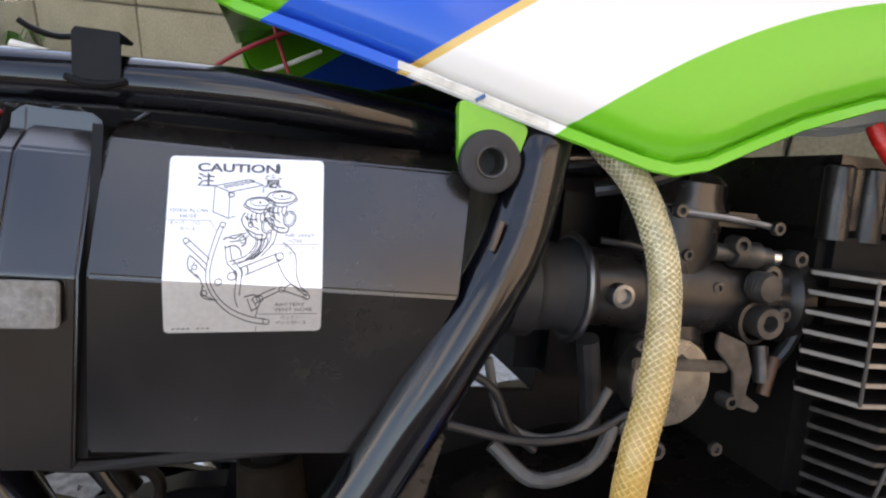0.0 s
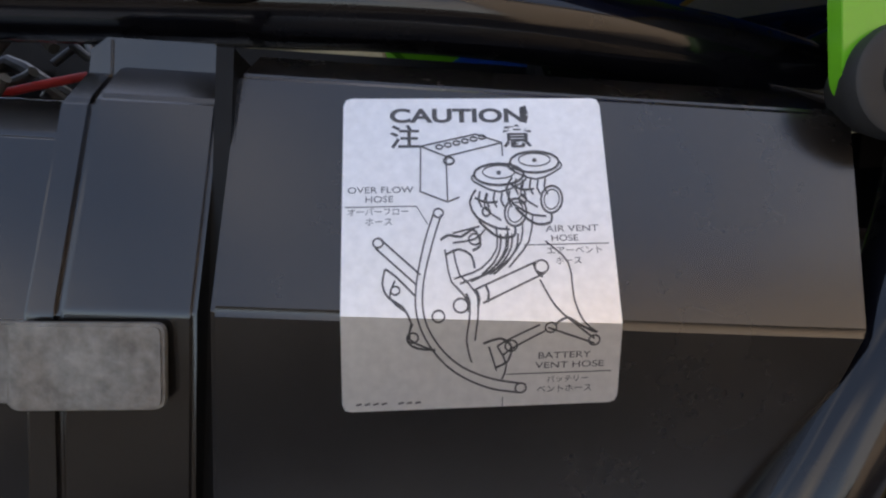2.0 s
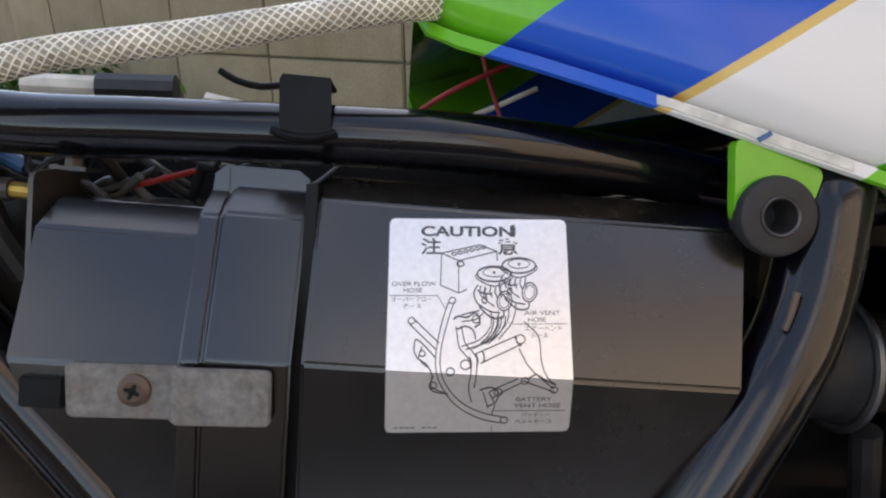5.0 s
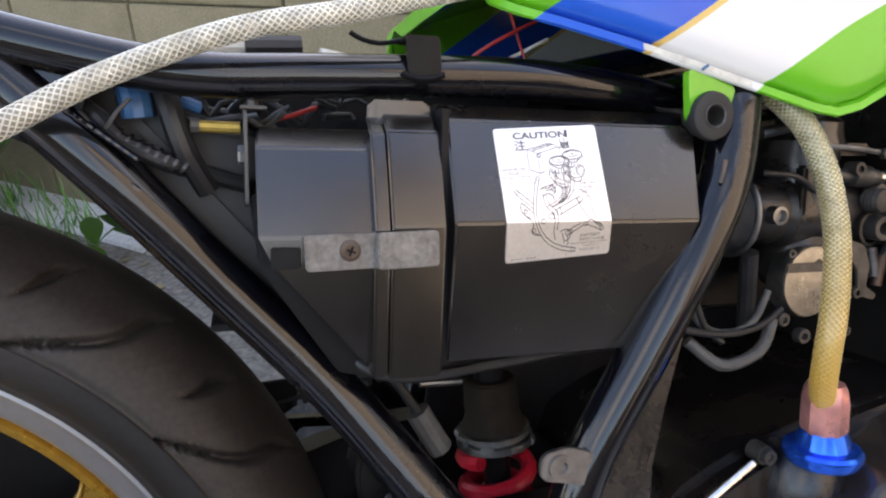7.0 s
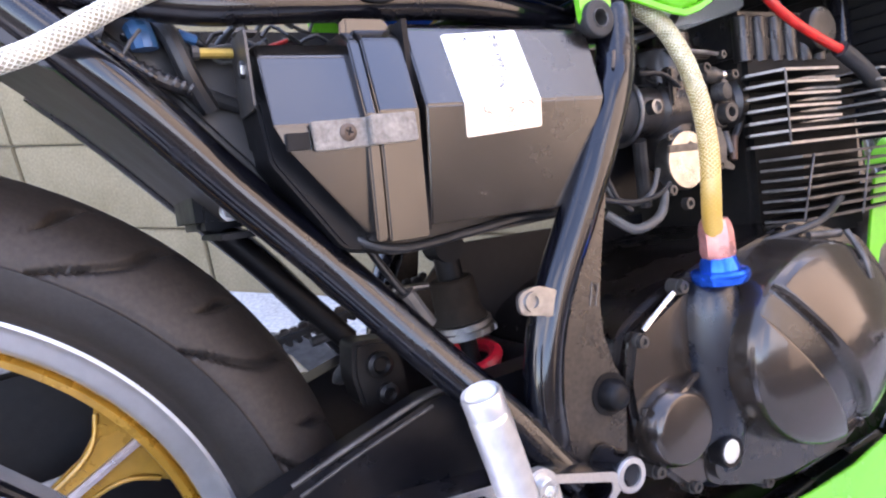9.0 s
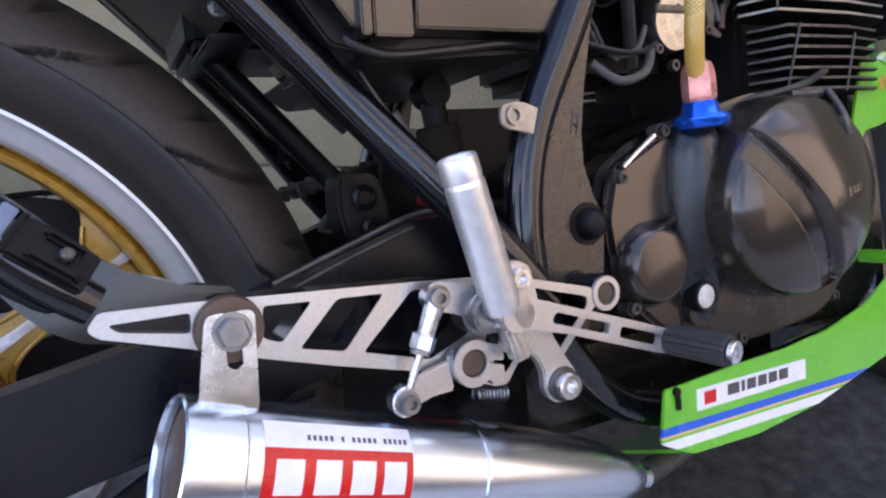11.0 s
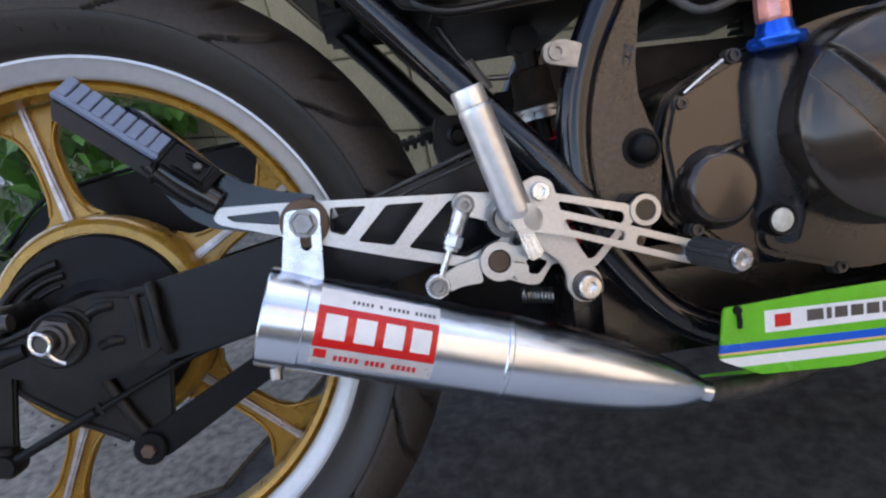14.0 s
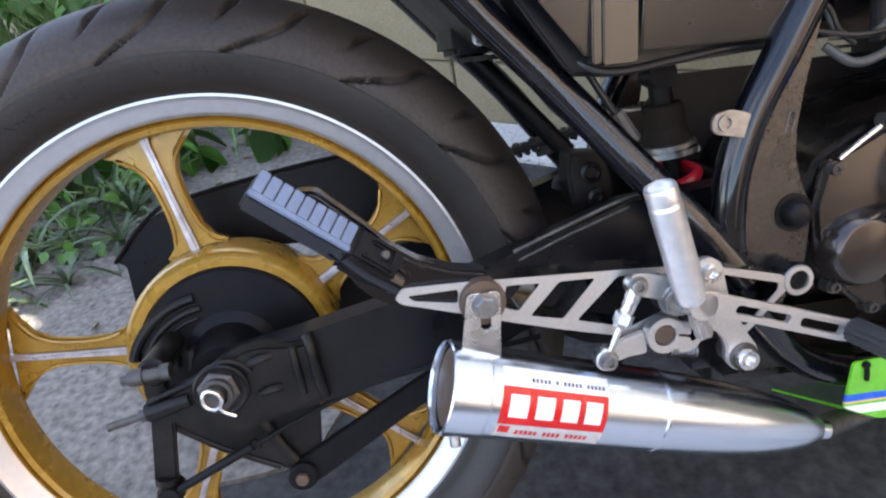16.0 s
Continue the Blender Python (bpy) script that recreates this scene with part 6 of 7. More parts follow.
def belly_pan():
    outline = rounded([(0.5185, 0.2935), (0.5350, 0.2935), (0.5950, 0.2960), (0.6590, 0.2970), (0.7200, 0.3020), (0.7770, 0.3150), (0.8200, 0.3380), (0.8600, 0.3700), (0.92, 0.385), (0.95, 0.33), (0.88, 0.285), (0.806, 0.2600),
                       (0.7010, 0.2390), (0.6200, 0.2330), (0.5450, 0.2370), (0.5120, 0.2530)], 0.004)
    bm = prism(B(), outline, -0.1695, -0.1665, [[(0.5285, 0.289), (0.5315, 0.289), (0.5320, 0.277), (0.5300, 0.2755), (0.5290, 0.277)]], 0.0006)
    pan = part("belly_pan", bm, pan_paint, motorcycle, "green belly fairing with blue, gold and white stripes")
    bm = B()
    loft(bm, [[(x, -0.1665, z), (x, -0.1645, z - 0.001), (x, -0.03, z - 0.045), (x, -0.03, z - 0.043), (x, -0.1665, z + 0.003)] for x, z in ((0.540, 0.2385), (0.62, 0.2345), (0.70, 0.240), (0.80, 0.259), (0.90, 0.29))])
    part("pan_floor", bm, green_paint, pan)
    bm = block(B(), (0.6170, -0.1699, 0.2765), (0.1330, 0.0006, 0.0170), 0, (0, 1.6, 0))
    st = part("sticker", bm, sticker_white, pan, "white sticker with black blocks and a red mark")
    widths = (0.0135, 0.004, 0.0105, 0.0105, 0.0105, 0.0115)
    for k, wd in enumerate(widths):
        x = 0.5850 + sum(widths[:k]) + 0.0028 * k + wd / 2
        part("black_block", block(B(), (x, -0.1703, 0.2778 - 0.028 * (x - 0.617)), (wd, 0.0004, 0.0088), 0, (0, 1.6, 0)), label_ink, st)
    bm = block(B(), (0.5650, -0.1703, 0.2780), (0.0130, 0.0004, 0.0100), 0, (0, 1.6, 0))
    part("red_mark", bm, sticker_red, st)
    wing = prism(B(), rounded([(0.850, 0.546), (0.873, 0.546), (0.900, 0.536), (0.917, 0.523), (0.919, 0.502), (0.906, 0.487), (0.880, 0.479), (0.850, 0.474), (0.838, 0.440), (0.832, 0.380), (0.836, 0.345), (0.820, 0.345), (0.822, 0.440), (0.836, 0.500)], 0.008), -0.1320, -0.1290, bevel=0.0006)
    block(wing, (0.827, -0.148, 0.352), (0.012, 0.038, 0.012), 0.002)
    wing = part("upright_wing", wing, green_paint, pan)
    part("gold_mark", prism(B(), [(0.876, 0.522), (0.890, 0.530), (0.904, 0.526), (0.890, 0.523), (0.884, 0.512)], -0.1326, -0.1322), brass, wing)
    tie = tube(B(), [(0.5290, -0.171, 0.2895), (0.5300, -0.1712, 0.2830), (0.5295, -0.1712, 0.2765)], 0.0019, 8)
    lathe(tie, [(0, 0.0035), (0.003, 0.003)], (0.5290, -0.1695, 0.2905), RIGHT, 12)
    part("pan_clip", tie, dull_black, pan)


def engine():
    case = rounded([(0.492, 0.362), (0.486, 0.425), (0.500, 0.462), (0.535, 0.480), (0.556, 0.487), (0.62, 0.505), (0.72, 0.515), (0.81, 0.49), (0.865, 0.43), (0.87, 0.34), (0.81, 0.295), (0.71, 0.300), (0.56, 0.322)], 0.012)
    crank = part("crankcase", prism(B(), case, -0.138, 0.138, bevel=0.004), engine_black, motorcycle, "black painted crankcase, oily and scuffed")
    cover = B()
    prism(cover, rounded([(0.4985, 0.3690), (0.4915, 0.4240), (0.5015, 0.4580), (0.5530, 0.4830), (0.5720, 0.4830), (0.5880, 0.470), (0.5880, 0.355), (0.5700, 0.330), (0.5450, 0.3270)], 0.008), -0.1500, -0.1385, bevel=0.004)
    prism(cover, rounded([(0.5550, 0.330), (0.5750, 0.4000), (0.5700, 0.470), (0.60, 0.500), (0.66, 0.513), (0.73, 0.508), (0.79, 0.470), (0.80, 0.37), (0.74, 0.312), (0.64, 0.305)], 0.02), -0.1560, -0.1385, bevel=0.005)
    for f in cover.faces:
        f.material_index = 1 if all(-0.1505 < v.co.y < -0.1490 and v.co.x < 0.589 for v in f.verts) else 0
    lid = part("side_cover", cover, (engine_black, dark_alloy), crank, "black engine side cover with worn edges")
    edge = tube(B(), [(0.5105, -0.1500, 0.4600), (0.525, -0.1502, 0.4700), (0.5440, -0.1500, 0.4820)], 0.0022, 8)
    part("worn_edge", edge, bright_alloy, lid)
    # the clutch cover: a dome with a slanting channel across it
    dome = B()
    centre = Vector((0.6660, -0.148, 0.4240))
    n, prof = 300, [(0.0, 0.0905), (0.012, 0.0890), (0.026, 0.0870), (0.037, 0.0850), (0.0420, 0.0835), (0.0452, 0.0812), (0.0475, 0.0780), (0.0500, 0.0730), (0.0535, 0.0650), (0.0565, 0.0570), (0.0592, 0.0490), (0.0615, 0.0410), (0.0633, 0.0340),
                    (0.0648, 0.0270), (0.0660, 0.0190), (0.0668, 0.0110), (0.0672, 0.0020)]
    prof = [(h0 + (h1 - h0) * i / 4, r0 + (r1 - r0) * i / 4) for (h0, r0), (h1, r1) in zip(prof, prof[1:]) for i in range(4)] + prof[-1:]
    across = Vector((0.79, 0.61))
    rows, sunk = [], {}
    for h, r in prof:
        row = []
        for k in range(n):
            a = 2 * math.pi * k / n
            x, z = r * 1.07 * math.cos(a), r * 0.94 * math.sin(a)
            off = x * across.x + z * across.y
            drop = 0.0
            if h > 0.041:
                side = abs(off + 0.0270)
                fade = min(1, (h - 0.041) / 0.004)
                edge = min(1, max(0, (0.0140 - side) / 0.0030))
                drop = fade * 0.0090 * edge * edge * (3 - 2 * edge)
            row.append(dome.verts.new(centre + Vector((x, -h + drop, z))))
            sunk[row[-1]] = drop
        rows.append(row)
    for a, b in zip(rows, rows[1:]):
        for k in range(n):
            f = dome.faces.new((a[k], a[(k + 1) % n], b[(k + 1) % n], b[k]))
            f.material_index = 1 if min(sunk[v] for v in f.verts) > 0.0035 else 0
    dome.faces.new(rows[-1]), dome.faces.new(rows[0])
    clutch = part("clutch_cover", dome, (dark_alloy, engine_black), crank, "black domed clutch cover with a slanting channel", 85)
    name = B()
    for k in range(8):
        block(name, (0.682 + 0.0062 * k, -0.2140 + 0.00035 * k * k, 0.4250 + 0.0010 * k), (0.0040, 0.0012, 0.0085 if k == 0 else 0.0060), 0.0003, (0, -8, 0))
    part("raised_mark", name, engine_black, clutch)["kind"] = "stuff"
    cap = lathe(B(), [(-0.012, 0.0350), (0.002, 0.0330), (0.010, 0.0290), (0.0135, 0.0265), (0.0145, 0.0240), (0.0150, 0.002)], (0.5310, -0.1500, 0.3850), RIGHT, 56)
    part("round_cover", cap, dark_alloy, lid, "round worn cover plate with brownish sheen")
    rim = tube(B(), [(0.512, -0.160, 0.3950), (0.520, -0.161, 0.4060), (0.534, -0.160, 0.4120), (0.556, -0.154, 0.4180)], 0.0028, 8)
    part("worn_edge", rim, dark_alloy, lid)
    glass = lathe(B(), [(-0.004, 0.0135), (0.006, 0.0130), (0.008, 0.0118), (0.0075, 0.0095), (0.005, 0.0090)], (0.5755, -0.1560, 0.3545), RIGHT, 32)
    plug = part("oil_sight_rim", glass, dull_black, lid)
    part("oil_sight", lathe(B(), [(0, 0.0098), (0.0015, 0.0092), (0.0035, 0.0050), (0.0038, 0.001)], (0.5755, -0.1615, 0.3545), RIGHT, 28), pale_plastic, plug, "cloudy round oil sight glass")
    boss = lathe(B(), [(-0.175, 0.010), (-0.155, 0.024), (-0.11, 0.0290), (-0.06, 0.0295), (-0.030, 0.0280), (-0.016, 0.0245), (-0.010, 0.0205), (-0.006, 0.0190)], (0.5835, -0.148, 0.4930), (0.0, -0.09, 1), 48)
    part("filler_boss", boss, boss_black, lid)
    for x, z in ((0.5081, 0.4527), (0.5535, 0.4850), (0.5060, 0.4000), (0.5120, 0.3540), (0.5478, 0.3312), (0.6300, 0.3090), (0.7600, 0.3250), (0.7000, 0.5080), (0.7600, 0.4850)):
        screw = lathe(B(), [(-0.012, 0.0062), (-0.002, 0.0060), (-0.002, 0.0048), (0.002, 0.0046), (0.002, 0.0025), (0.0, 0.0022)], (x, -0.1510, z), RIGHT, 18)
        part("cover_screw", screw, old_alloy, lid)
    arm = tube(B(), [(0.676, -0.172, 0.507), (0.692, -0.178, 0.506), (0.702, -0.182, 0.506)], 0.0034, 12)
    tube(arm, [(0.700, -0.188, 0.508), (0.700, -0.200, 0.488), (0.701, -0.204, 0.470)], 0.0026, 10)
    lathe(arm, [(-0.005, 0.0060), (0.005, 0.0060)], (0.700, -0.196, 0.480), (1, 0, 0), 16)
    part("clutch_release", arm, old_alloy, crank, "clutch release lever and cable end")
    # cylinder and head
    bm = B()
    block(bm, (0.795, 0, 0.58), (0.172, 0.204, 0.18), 0.006)
    barrel = part("cylinder", bm, fin_black, motorcycle, "finned air-cooled cylinder, black with bare fin edges")

    def fin_shape(near):
        """A fin's outline from its near side, mirrored to the other."""
        near = [*near, *[(x, -y) for x, y in near[::-1]]]
        bm = B()
        prism(bm, near, -0.0012, 0.0012, bevel=0.0004)
        bmesh.ops.transform(bm, matrix=Matrix(((1, 0, 0, 0), (0, 0, 1, 0), (0, 1, 0, 0), (0, 0, 0, 1))), verts=bm.verts)
        bm.normal_update()
        for f in bm.faces:
            f.material_index = 0 if abs(f.normal.z) > 0.9 else 1
        return bm

    full = [(0.722, -0.103), (0.698, -0.106), (0.687, -0.119), (0.7005, -0.1475), (0.80, -0.149), (0.870, -0.142), (0.900, -0.120)]
    notched = [(0.722, -0.103), (0.698, -0.106), (0.687, -0.119), (0.7005, -0.1475), (0.774, -0.149), (0.776, -0.105), (0.842, -0.105), (0.846, -0.145), (0.870, -0.142), (0.900, -0.120)]
    lower = [(0.735, -0.103), (0.714, -0.106), (0.703, -0.114), (0.7165, -0.146), (0.80, -0.149), (0.862, -0.140), (0.885, -0.118)]
    for outline, heights in ((notched, [0.6035 + 0.0104 * k for k in range(5)]), (full, [0.583, 0.5935]), (lower, [0.5705 - 0.0092 * k for k in range(7)])):
        fin = None
        for z in heights:
            if fin is None:
                fin = part("fin", fin_shape(outline), (fin_black, old_alloy if outline is lower else fin_edge), barrel, "black cooling fin with bare edge")
                fin.matrix_basis = pose(0, 0, z)
            else:
                again(fin, barrel, pose(0, 0, z))["label"] = "black cooling fin with bare edge"
    for p, q in (((0.7005, -0.1475, 0.583), (0.7005, -0.1475, 0.645)), ((0.731, -0.1475, 0.572), (0.712, -0.146, 0.514)), ((0.812, -0.148, 0.565), (0.794, -0.149, 0.512))):
        part("fin_rib", tube(B(), [p, q], 0.0010, 8), old_alloy, barrel)
    head = B()
    block(head, (0.775, 0, 0.685), (0.125, 0.20, 0.05), 0.008)
    for k in range(6):
        part("head_stud", lathe(B(), [(-0.02, 0.008), (0.02, 0.008), (0.0215, 0.006)], (0.715 + 0.022 * k, -0.098, 0.682), (0, 0, 1), 16), carb_alloy, barrel)
    lathe(head, [(0, 0.022), (0.012, 0.021), (0.016, 0.015)], (0.815, -0.100, 0.690), RIGHT, 24)
    part("cylinder_head", head, carb_alloy, barrel, "oily black cylinder head")
    wire = tube(B(), [(0.705, -0.125, 0.722), (0.712, -0.130, 0.708), (0.735, -0.134, 0.690), (0.770, -0.136, 0.674), (0.800, -0.138, 0.662)], 0.0042, 14)
    lead = part("plug_lead", wire, red_rubber, barrel, "bright red spark plug lead")
    boot = tube(B(), [(0.796, -0.138, 0.664), (0.835, -0.136, 0.645), (0.870, -0.130, 0.625)], 0.0078, 14)
    part("plug_cap", boot, rubber, lead)
    down = tube(B(), [(0.86, -0.06, 0.56), (0.90, -0.08, 0.50), (0.915, -0.085, 0.40), (0.90, -0.07, 0.26)], 0.02, 18)
    part("header_pipe", down, old_alloy, motorcycle)


def carburettor():
    boot = lathe(B(), [(0, 0.026), (0.012, 0.0265), (0.016, 0.0235), (0.030, 0.0230), (0.034, 0.0255), (0.040, 0.0255), (0.044, 0.022)], (0.530, -0.088, 0.624), (1, 0.0, 0.02), 40)
    rub = part("intake_boot", boot, rubber, motorcycle, "black rubber intake boot")
    clip = tube(B(), [(0.567 + 0.0 * a, -0.088 + 0.0268 * math.sin(a), 0.6245 + 0.0268 * math.cos(a)) for a in [radians(20 * k) for k in range(19)]], 0.0022, 8)
    lathe(clip, [(-0.004, 0.006), (0.006, 0.006), (0.0065, 0.004), (0.003, 0.0035)], (0.5850, -0.108, 0.6250), RIGHT, 20)
    part("hose_clamp", clip, zinc, rub)
    body = lathe(B(), [(0, 0.0205), (0.030, 0.0215), (0.034, 0.0255), (0.070, 0.0250), (0.090, 0.0200), (0.118, 0.0210), (0.122, 0.026), (0.130, 0.026)], (0.570, -0.086, 0.6255), (1, 0, 0.01), 36)
    lathe(body, [(0, 0.024), (0.020, 0.026), (0.036, 0.0265), (0.040, 0.022), (0.046, 0.012)], (0.622, -0.084, 0.636), (0.05, 0, 1), 32)
    lathe(body, [(0, 0.022), (0.02, 0.024), (0.034, 0.020), (0.040, 0.010)], (0.626, -0.084, 0.610), (0, 0, -1), 32)
    block(body, (0.607, -0.108, 0.640), (0.008, 0.010, 0.034), 0.002)
    block(body, (0.640, -0.098, 0.668), (0.046, 0.018, 0.008), 0.002)
    carb = part("carburettor", body, carb_alloy, motorcycle, "grimy black carburettor")
    cap = lathe(B(), [(-0.012, 0.0240), (0.0, 0.0240), (0.0025, 0.0225), (0.003, 0.001)], (0.6225, -0.1040, 0.5800), (0, -1, -0.05), 40)
    for v in cap.verts:
        v.co.z = 0.580 + (v.co.z - 0.580) * 1.06
    cover = part("side_cap", cap, cap_alloy, carb, "bright round cover with a cross bar")
    bar = block(B(), (0.6250, -0.1085, 0.5900), (0.056, 0.003, 0.0062), 0.001)
    part("retaining_bar", bar, old_alloy, cover)
    for at, axis, r, h in (((0.672, -0.098, 0.640), RIGHT, 0.006, 0.012), ((0.668, -0.104, 0.616), RIGHT, 0.0088, 0.014), ((0.650, -0.102, 0.655), RIGHT, 0.005, 0.010), ((0.678, -0.100, 0.600), (0, -0.3, -1), 0.0045, 0.020),
                          ((0.618, -0.103, 0.5430), RIGHT, 0.0052, 0.006), ((0.655, -0.104, 0.572), RIGHT, 0.004, 0.010), ((0.690, -0.096, 0.650), RIGHT, 0.0045, 0.012)):
        part("adjuster_screw", bolt(B(), at, axis, r, h, kind="socket"), old_alloy, carb, "worn steel adjuster")
    
    part("carburettor_bank", block(B(), (0.625, 0.04, 0.62), (0.13, 0.18, 0.14), 0.015), dull_black, carb)


def carburettor_fittings():
    """Caps, rods, adjusters and small hoses round the carburettor."""
    top = lathe(B(), [(0, 0.0245), (0.004, 0.0250), (0.010, 0.0225), (0.018, 0.0215), (0.022, 0.0170), (0.024, 0.006)], (0.626, -0.088, 0.668), (0.02, -0.05, 1), 36)
    crown = part("slide_cover", top, engine_black, motorcycle, "gloss black cap on top of the carburettor")
    part("link_rod", tube(B(), [(0.606, -0.112, 0.6700), (0.640, -0.1125, 0.6685), (0.667, -0.112, 0.6660)], 0.0018, 8), zinc, crown)
    for x, z in ((0.667, 0.6655), (0.610, 0.6700)):
        part("screw", bolt(B(), (x, -0.112, z), RIGHT, 0.0036, 0.0040, kind="socket"), old_alloy, crown)
    barrel = lathe(B(), [(0, 0.0045), (0.010, 0.0045), (0.011, 0.0072), (0.026, 0.0072), (0.027, 0.0050), (0.033, 0.0050), (0.034, 0.0038)], (0.6380, -0.104, 0.6505), (1, -0.05, -0.02), 18)
    part("throttle_stop", barrel, old_alloy, motorcycle, "worn steel throttle stop")
    part("stop_tip", lathe(B(), [(0, 0.0042), (0.004, 0.0042), (0.005, 0.003)], (0.6715, -0.106, 0.6495), (1, -0.05, -0.02), 14), bright_alloy, motorcycle)
    mouth = lathe(B(), [(-0.020, 0.0100), (0.0, 0.0105), (0.002, 0.0115), (0.004, 0.0115), (0.0045, 0.0095), (-0.006, 0.0090), (-0.007, 0.001)], (0.6645, -0.1060, 0.6145), (0.15, -1, 0.05), 28)
    part("mixture_bowl", mouth, carb_alloy, motorcycle, "dull round boss with a raised rim")
    knurl = lathe(B(), [(0, 0.0075)] + [(0.001 + 0.0012 * k, 0.0078 + 0.0006 * (k % 2)) for k in range(9)] + [(0.0125, 0.0070), (0.0130, 0.002)], (0.6655, -0.104, 0.6342), (0.1, -1, 0), 24)
    part("idle_knob", knurl, old_alloy, motorcycle)
    lever = prism(B(), rounded([(0.6430, 0.6095), (0.6600, 0.6040), (0.6660, 0.5900), (0.6640, 0.5760), (0.6740, 0.5700), (0.6720, 0.5660), (0.6570, 0.5700), (0.6545, 0.5880), (0.6420, 0.6010)], 0.002), -0.1120, -0.1095, bevel=0.0005)
    part("choke_lever", lever, old_alloy, motorcycle, "dull steel choke lever")
    part("fuel_stub", tube(B(), [(0.6830, -0.106, 0.5960), (0.6785, -0.107, 0.5750)], 0.0036, 12, curved=False), copper_brown, motorcycle, "brown oxidised fuel stub")
    for name, pts, r, m in (("vacuum_hose", [(0.690, -0.096, 0.640), (0.700, -0.100, 0.625), (0.698, -0.100, 0.606), (0.690, -0.098, 0.590)], 0.0040, cable_black),
                            ("float_vent", [(0.528, -0.104, 0.545), (0.5476, -0.112, 0.530), (0.5689, -0.112, 0.5325), (0.5830, -0.110, 0.5400), (0.5920, -0.106, 0.5560)], 0.0040, cable_grey),
                            ("choke_cable", [(0.570, -0.112, 0.652), (0.592, -0.116, 0.650), (0.612, -0.114, 0.640)], 0.0018, cable_black)):
        part(name, tube(B(), pts, r, 10), m, motorcycle)
    for x, z, r in ((0.598, 0.5560, 0.0045), (0.652, 0.545, 0.0036), (0.600, 0.600, 0.0030), (0.640, 0.632, 0.0032), (0.682, 0.620, 0.0040), (0.620, 0.648, 0.0030)):
        part("screw", bolt(B(), (x, -0.108, z), RIGHT, r, 0.003, kind="socket"), old_alloy, crown)


def cable(name, pts, r, mat, label=""):
    return part(name, tube(B(), pts, r, 10), mat, motorcycle, label)


def wiring():
    cable("wiring_loom", [(0.172, -0.088, 0.690), (0.1964, -0.105, 0.6741), (0.2036, -0.106, 0.6645), (0.2138, -0.106, 0.6589), (0.2228, -0.105, 0.6546), (0.2304, -0.103, 0.6522), (0.250, -0.095, 0.646), (0.270, -0.088, 0.640)], 0.0044, cable_black, "taped black wiring loom")
    tape = B()
    for k in range(9):
        u = k / 8
        tube(tape, [(0.1990 + 0.033 * u, -0.1052, 0.6705 - 0.0185 * u ** 0.7), (0.2003 + 0.033 * u, -0.1052, 0.6695 - 0.0185 * u ** 0.7)], 0.0049, 12, curved=False)
    part("tape_wrap", tape, tape_black, motorcycle)["kind"] = "stuff"
    cable("wiring_loom", [(0.215, -0.080, 0.702), (0.2248, -0.100, 0.6852), (0.2284, -0.105, 0.6736), (0.2321, -0.105, 0.6618), (0.2352, -0.103, 0.6548), (0.243, -0.098, 0.640)], 0.0058, cable_black)
    cable("brass_tube", [(0.2386, -0.105, 0.6715), (0.2587, -0.105, 0.6711)], 0.0030, brass, "brass cable end")
    cable("cable_stop", [(0.2360, -0.105, 0.6716), (0.2400, -0.105, 0.6715)], 0.0042, dusty_steel)
    cable("blue_connector", [(0.2098, -0.098, 0.6886), (0.2118, -0.100, 0.6815), (0.2126, -0.100, 0.6747)], 0.0075, cable_blue, "blue plastic connector")
    cable("blue_connector", [(0.2315, -0.098, 0.6840), (0.2410, -0.098, 0.6802)], 0.0030, cable_blue)
    cable("wire", [(0.200, -0.110, 0.6690), (0.2045, -0.111, 0.6760), (0.2105, -0.110, 0.6830)], 0.0010, cable_grey)
    cable("wire", [(0.2420, -0.100, 0.6840), (0.2450, -0.102, 0.6770), (0.2500, -0.100, 0.6830), (0.2560, -0.098, 0.6850)], 0.0013, cable_black)
    cable("red_wire", [(0.275, -0.09, 0.676), (0.285, -0.09, 0.679), (0.298, -0.085, 0.684)], 0.0013, cable_red, "thin red wire")
    cable("red_wire", [(0.372, -0.085, 0.705), (0.395, -0.092, 0.722), (0.425, -0.095, 0.738), (0.45, -0.09, 0.75)], 0.0011, cable_red)
    cable("yellow_wire", [(0.372, -0.085, 0.705), (0.402, -0.088, 0.713), (0.43, -0.09, 0.727)], 0.0011, pale_plastic)
    cable("red_wire", [(0.405, -0.09, 0.745), (0.410, -0.09, 0.730), (0.416, -0.09, 0.715)], 0.0009, cable_red)
    cable("wire_sleeve", [(0.235, -0.09, 0.711), (0.262, -0.09, 0.712)], 0.0050, pale_plastic, "pale plastic wire sleeve")
    cable("wire_sleeve", [(0.262, -0.09, 0.712), (0.290, -0.088, 0.714)], 0.0062, cable_black)
    cable("wire_sleeve", [(0.300, -0.085, 0.711), (0.318, -0.083, 0.7085)], 0.0042, pale_plastic)
    cable("drain_hose", [(0.300, -0.10, 0.575), (0.312, -0.125, 0.555), (0.340, -0.128, 0.545), (0.390, -0.128, 0.549), (0.430, -0.128, 0.553), (0.47, -0.12, 0.552)], 0.0032, cable_black, "thin black drain hose")
    cable("drain_hose", [(0.306, -0.100, 0.572), (0.3162, -0.092, 0.5605), (0.3293, -0.090, 0.5496), (0.3389, -0.090, 0.5343), (0.3487, -0.090, 0.5186), (0.3560, -0.090, 0.5090)], 0.0030, cable_black)
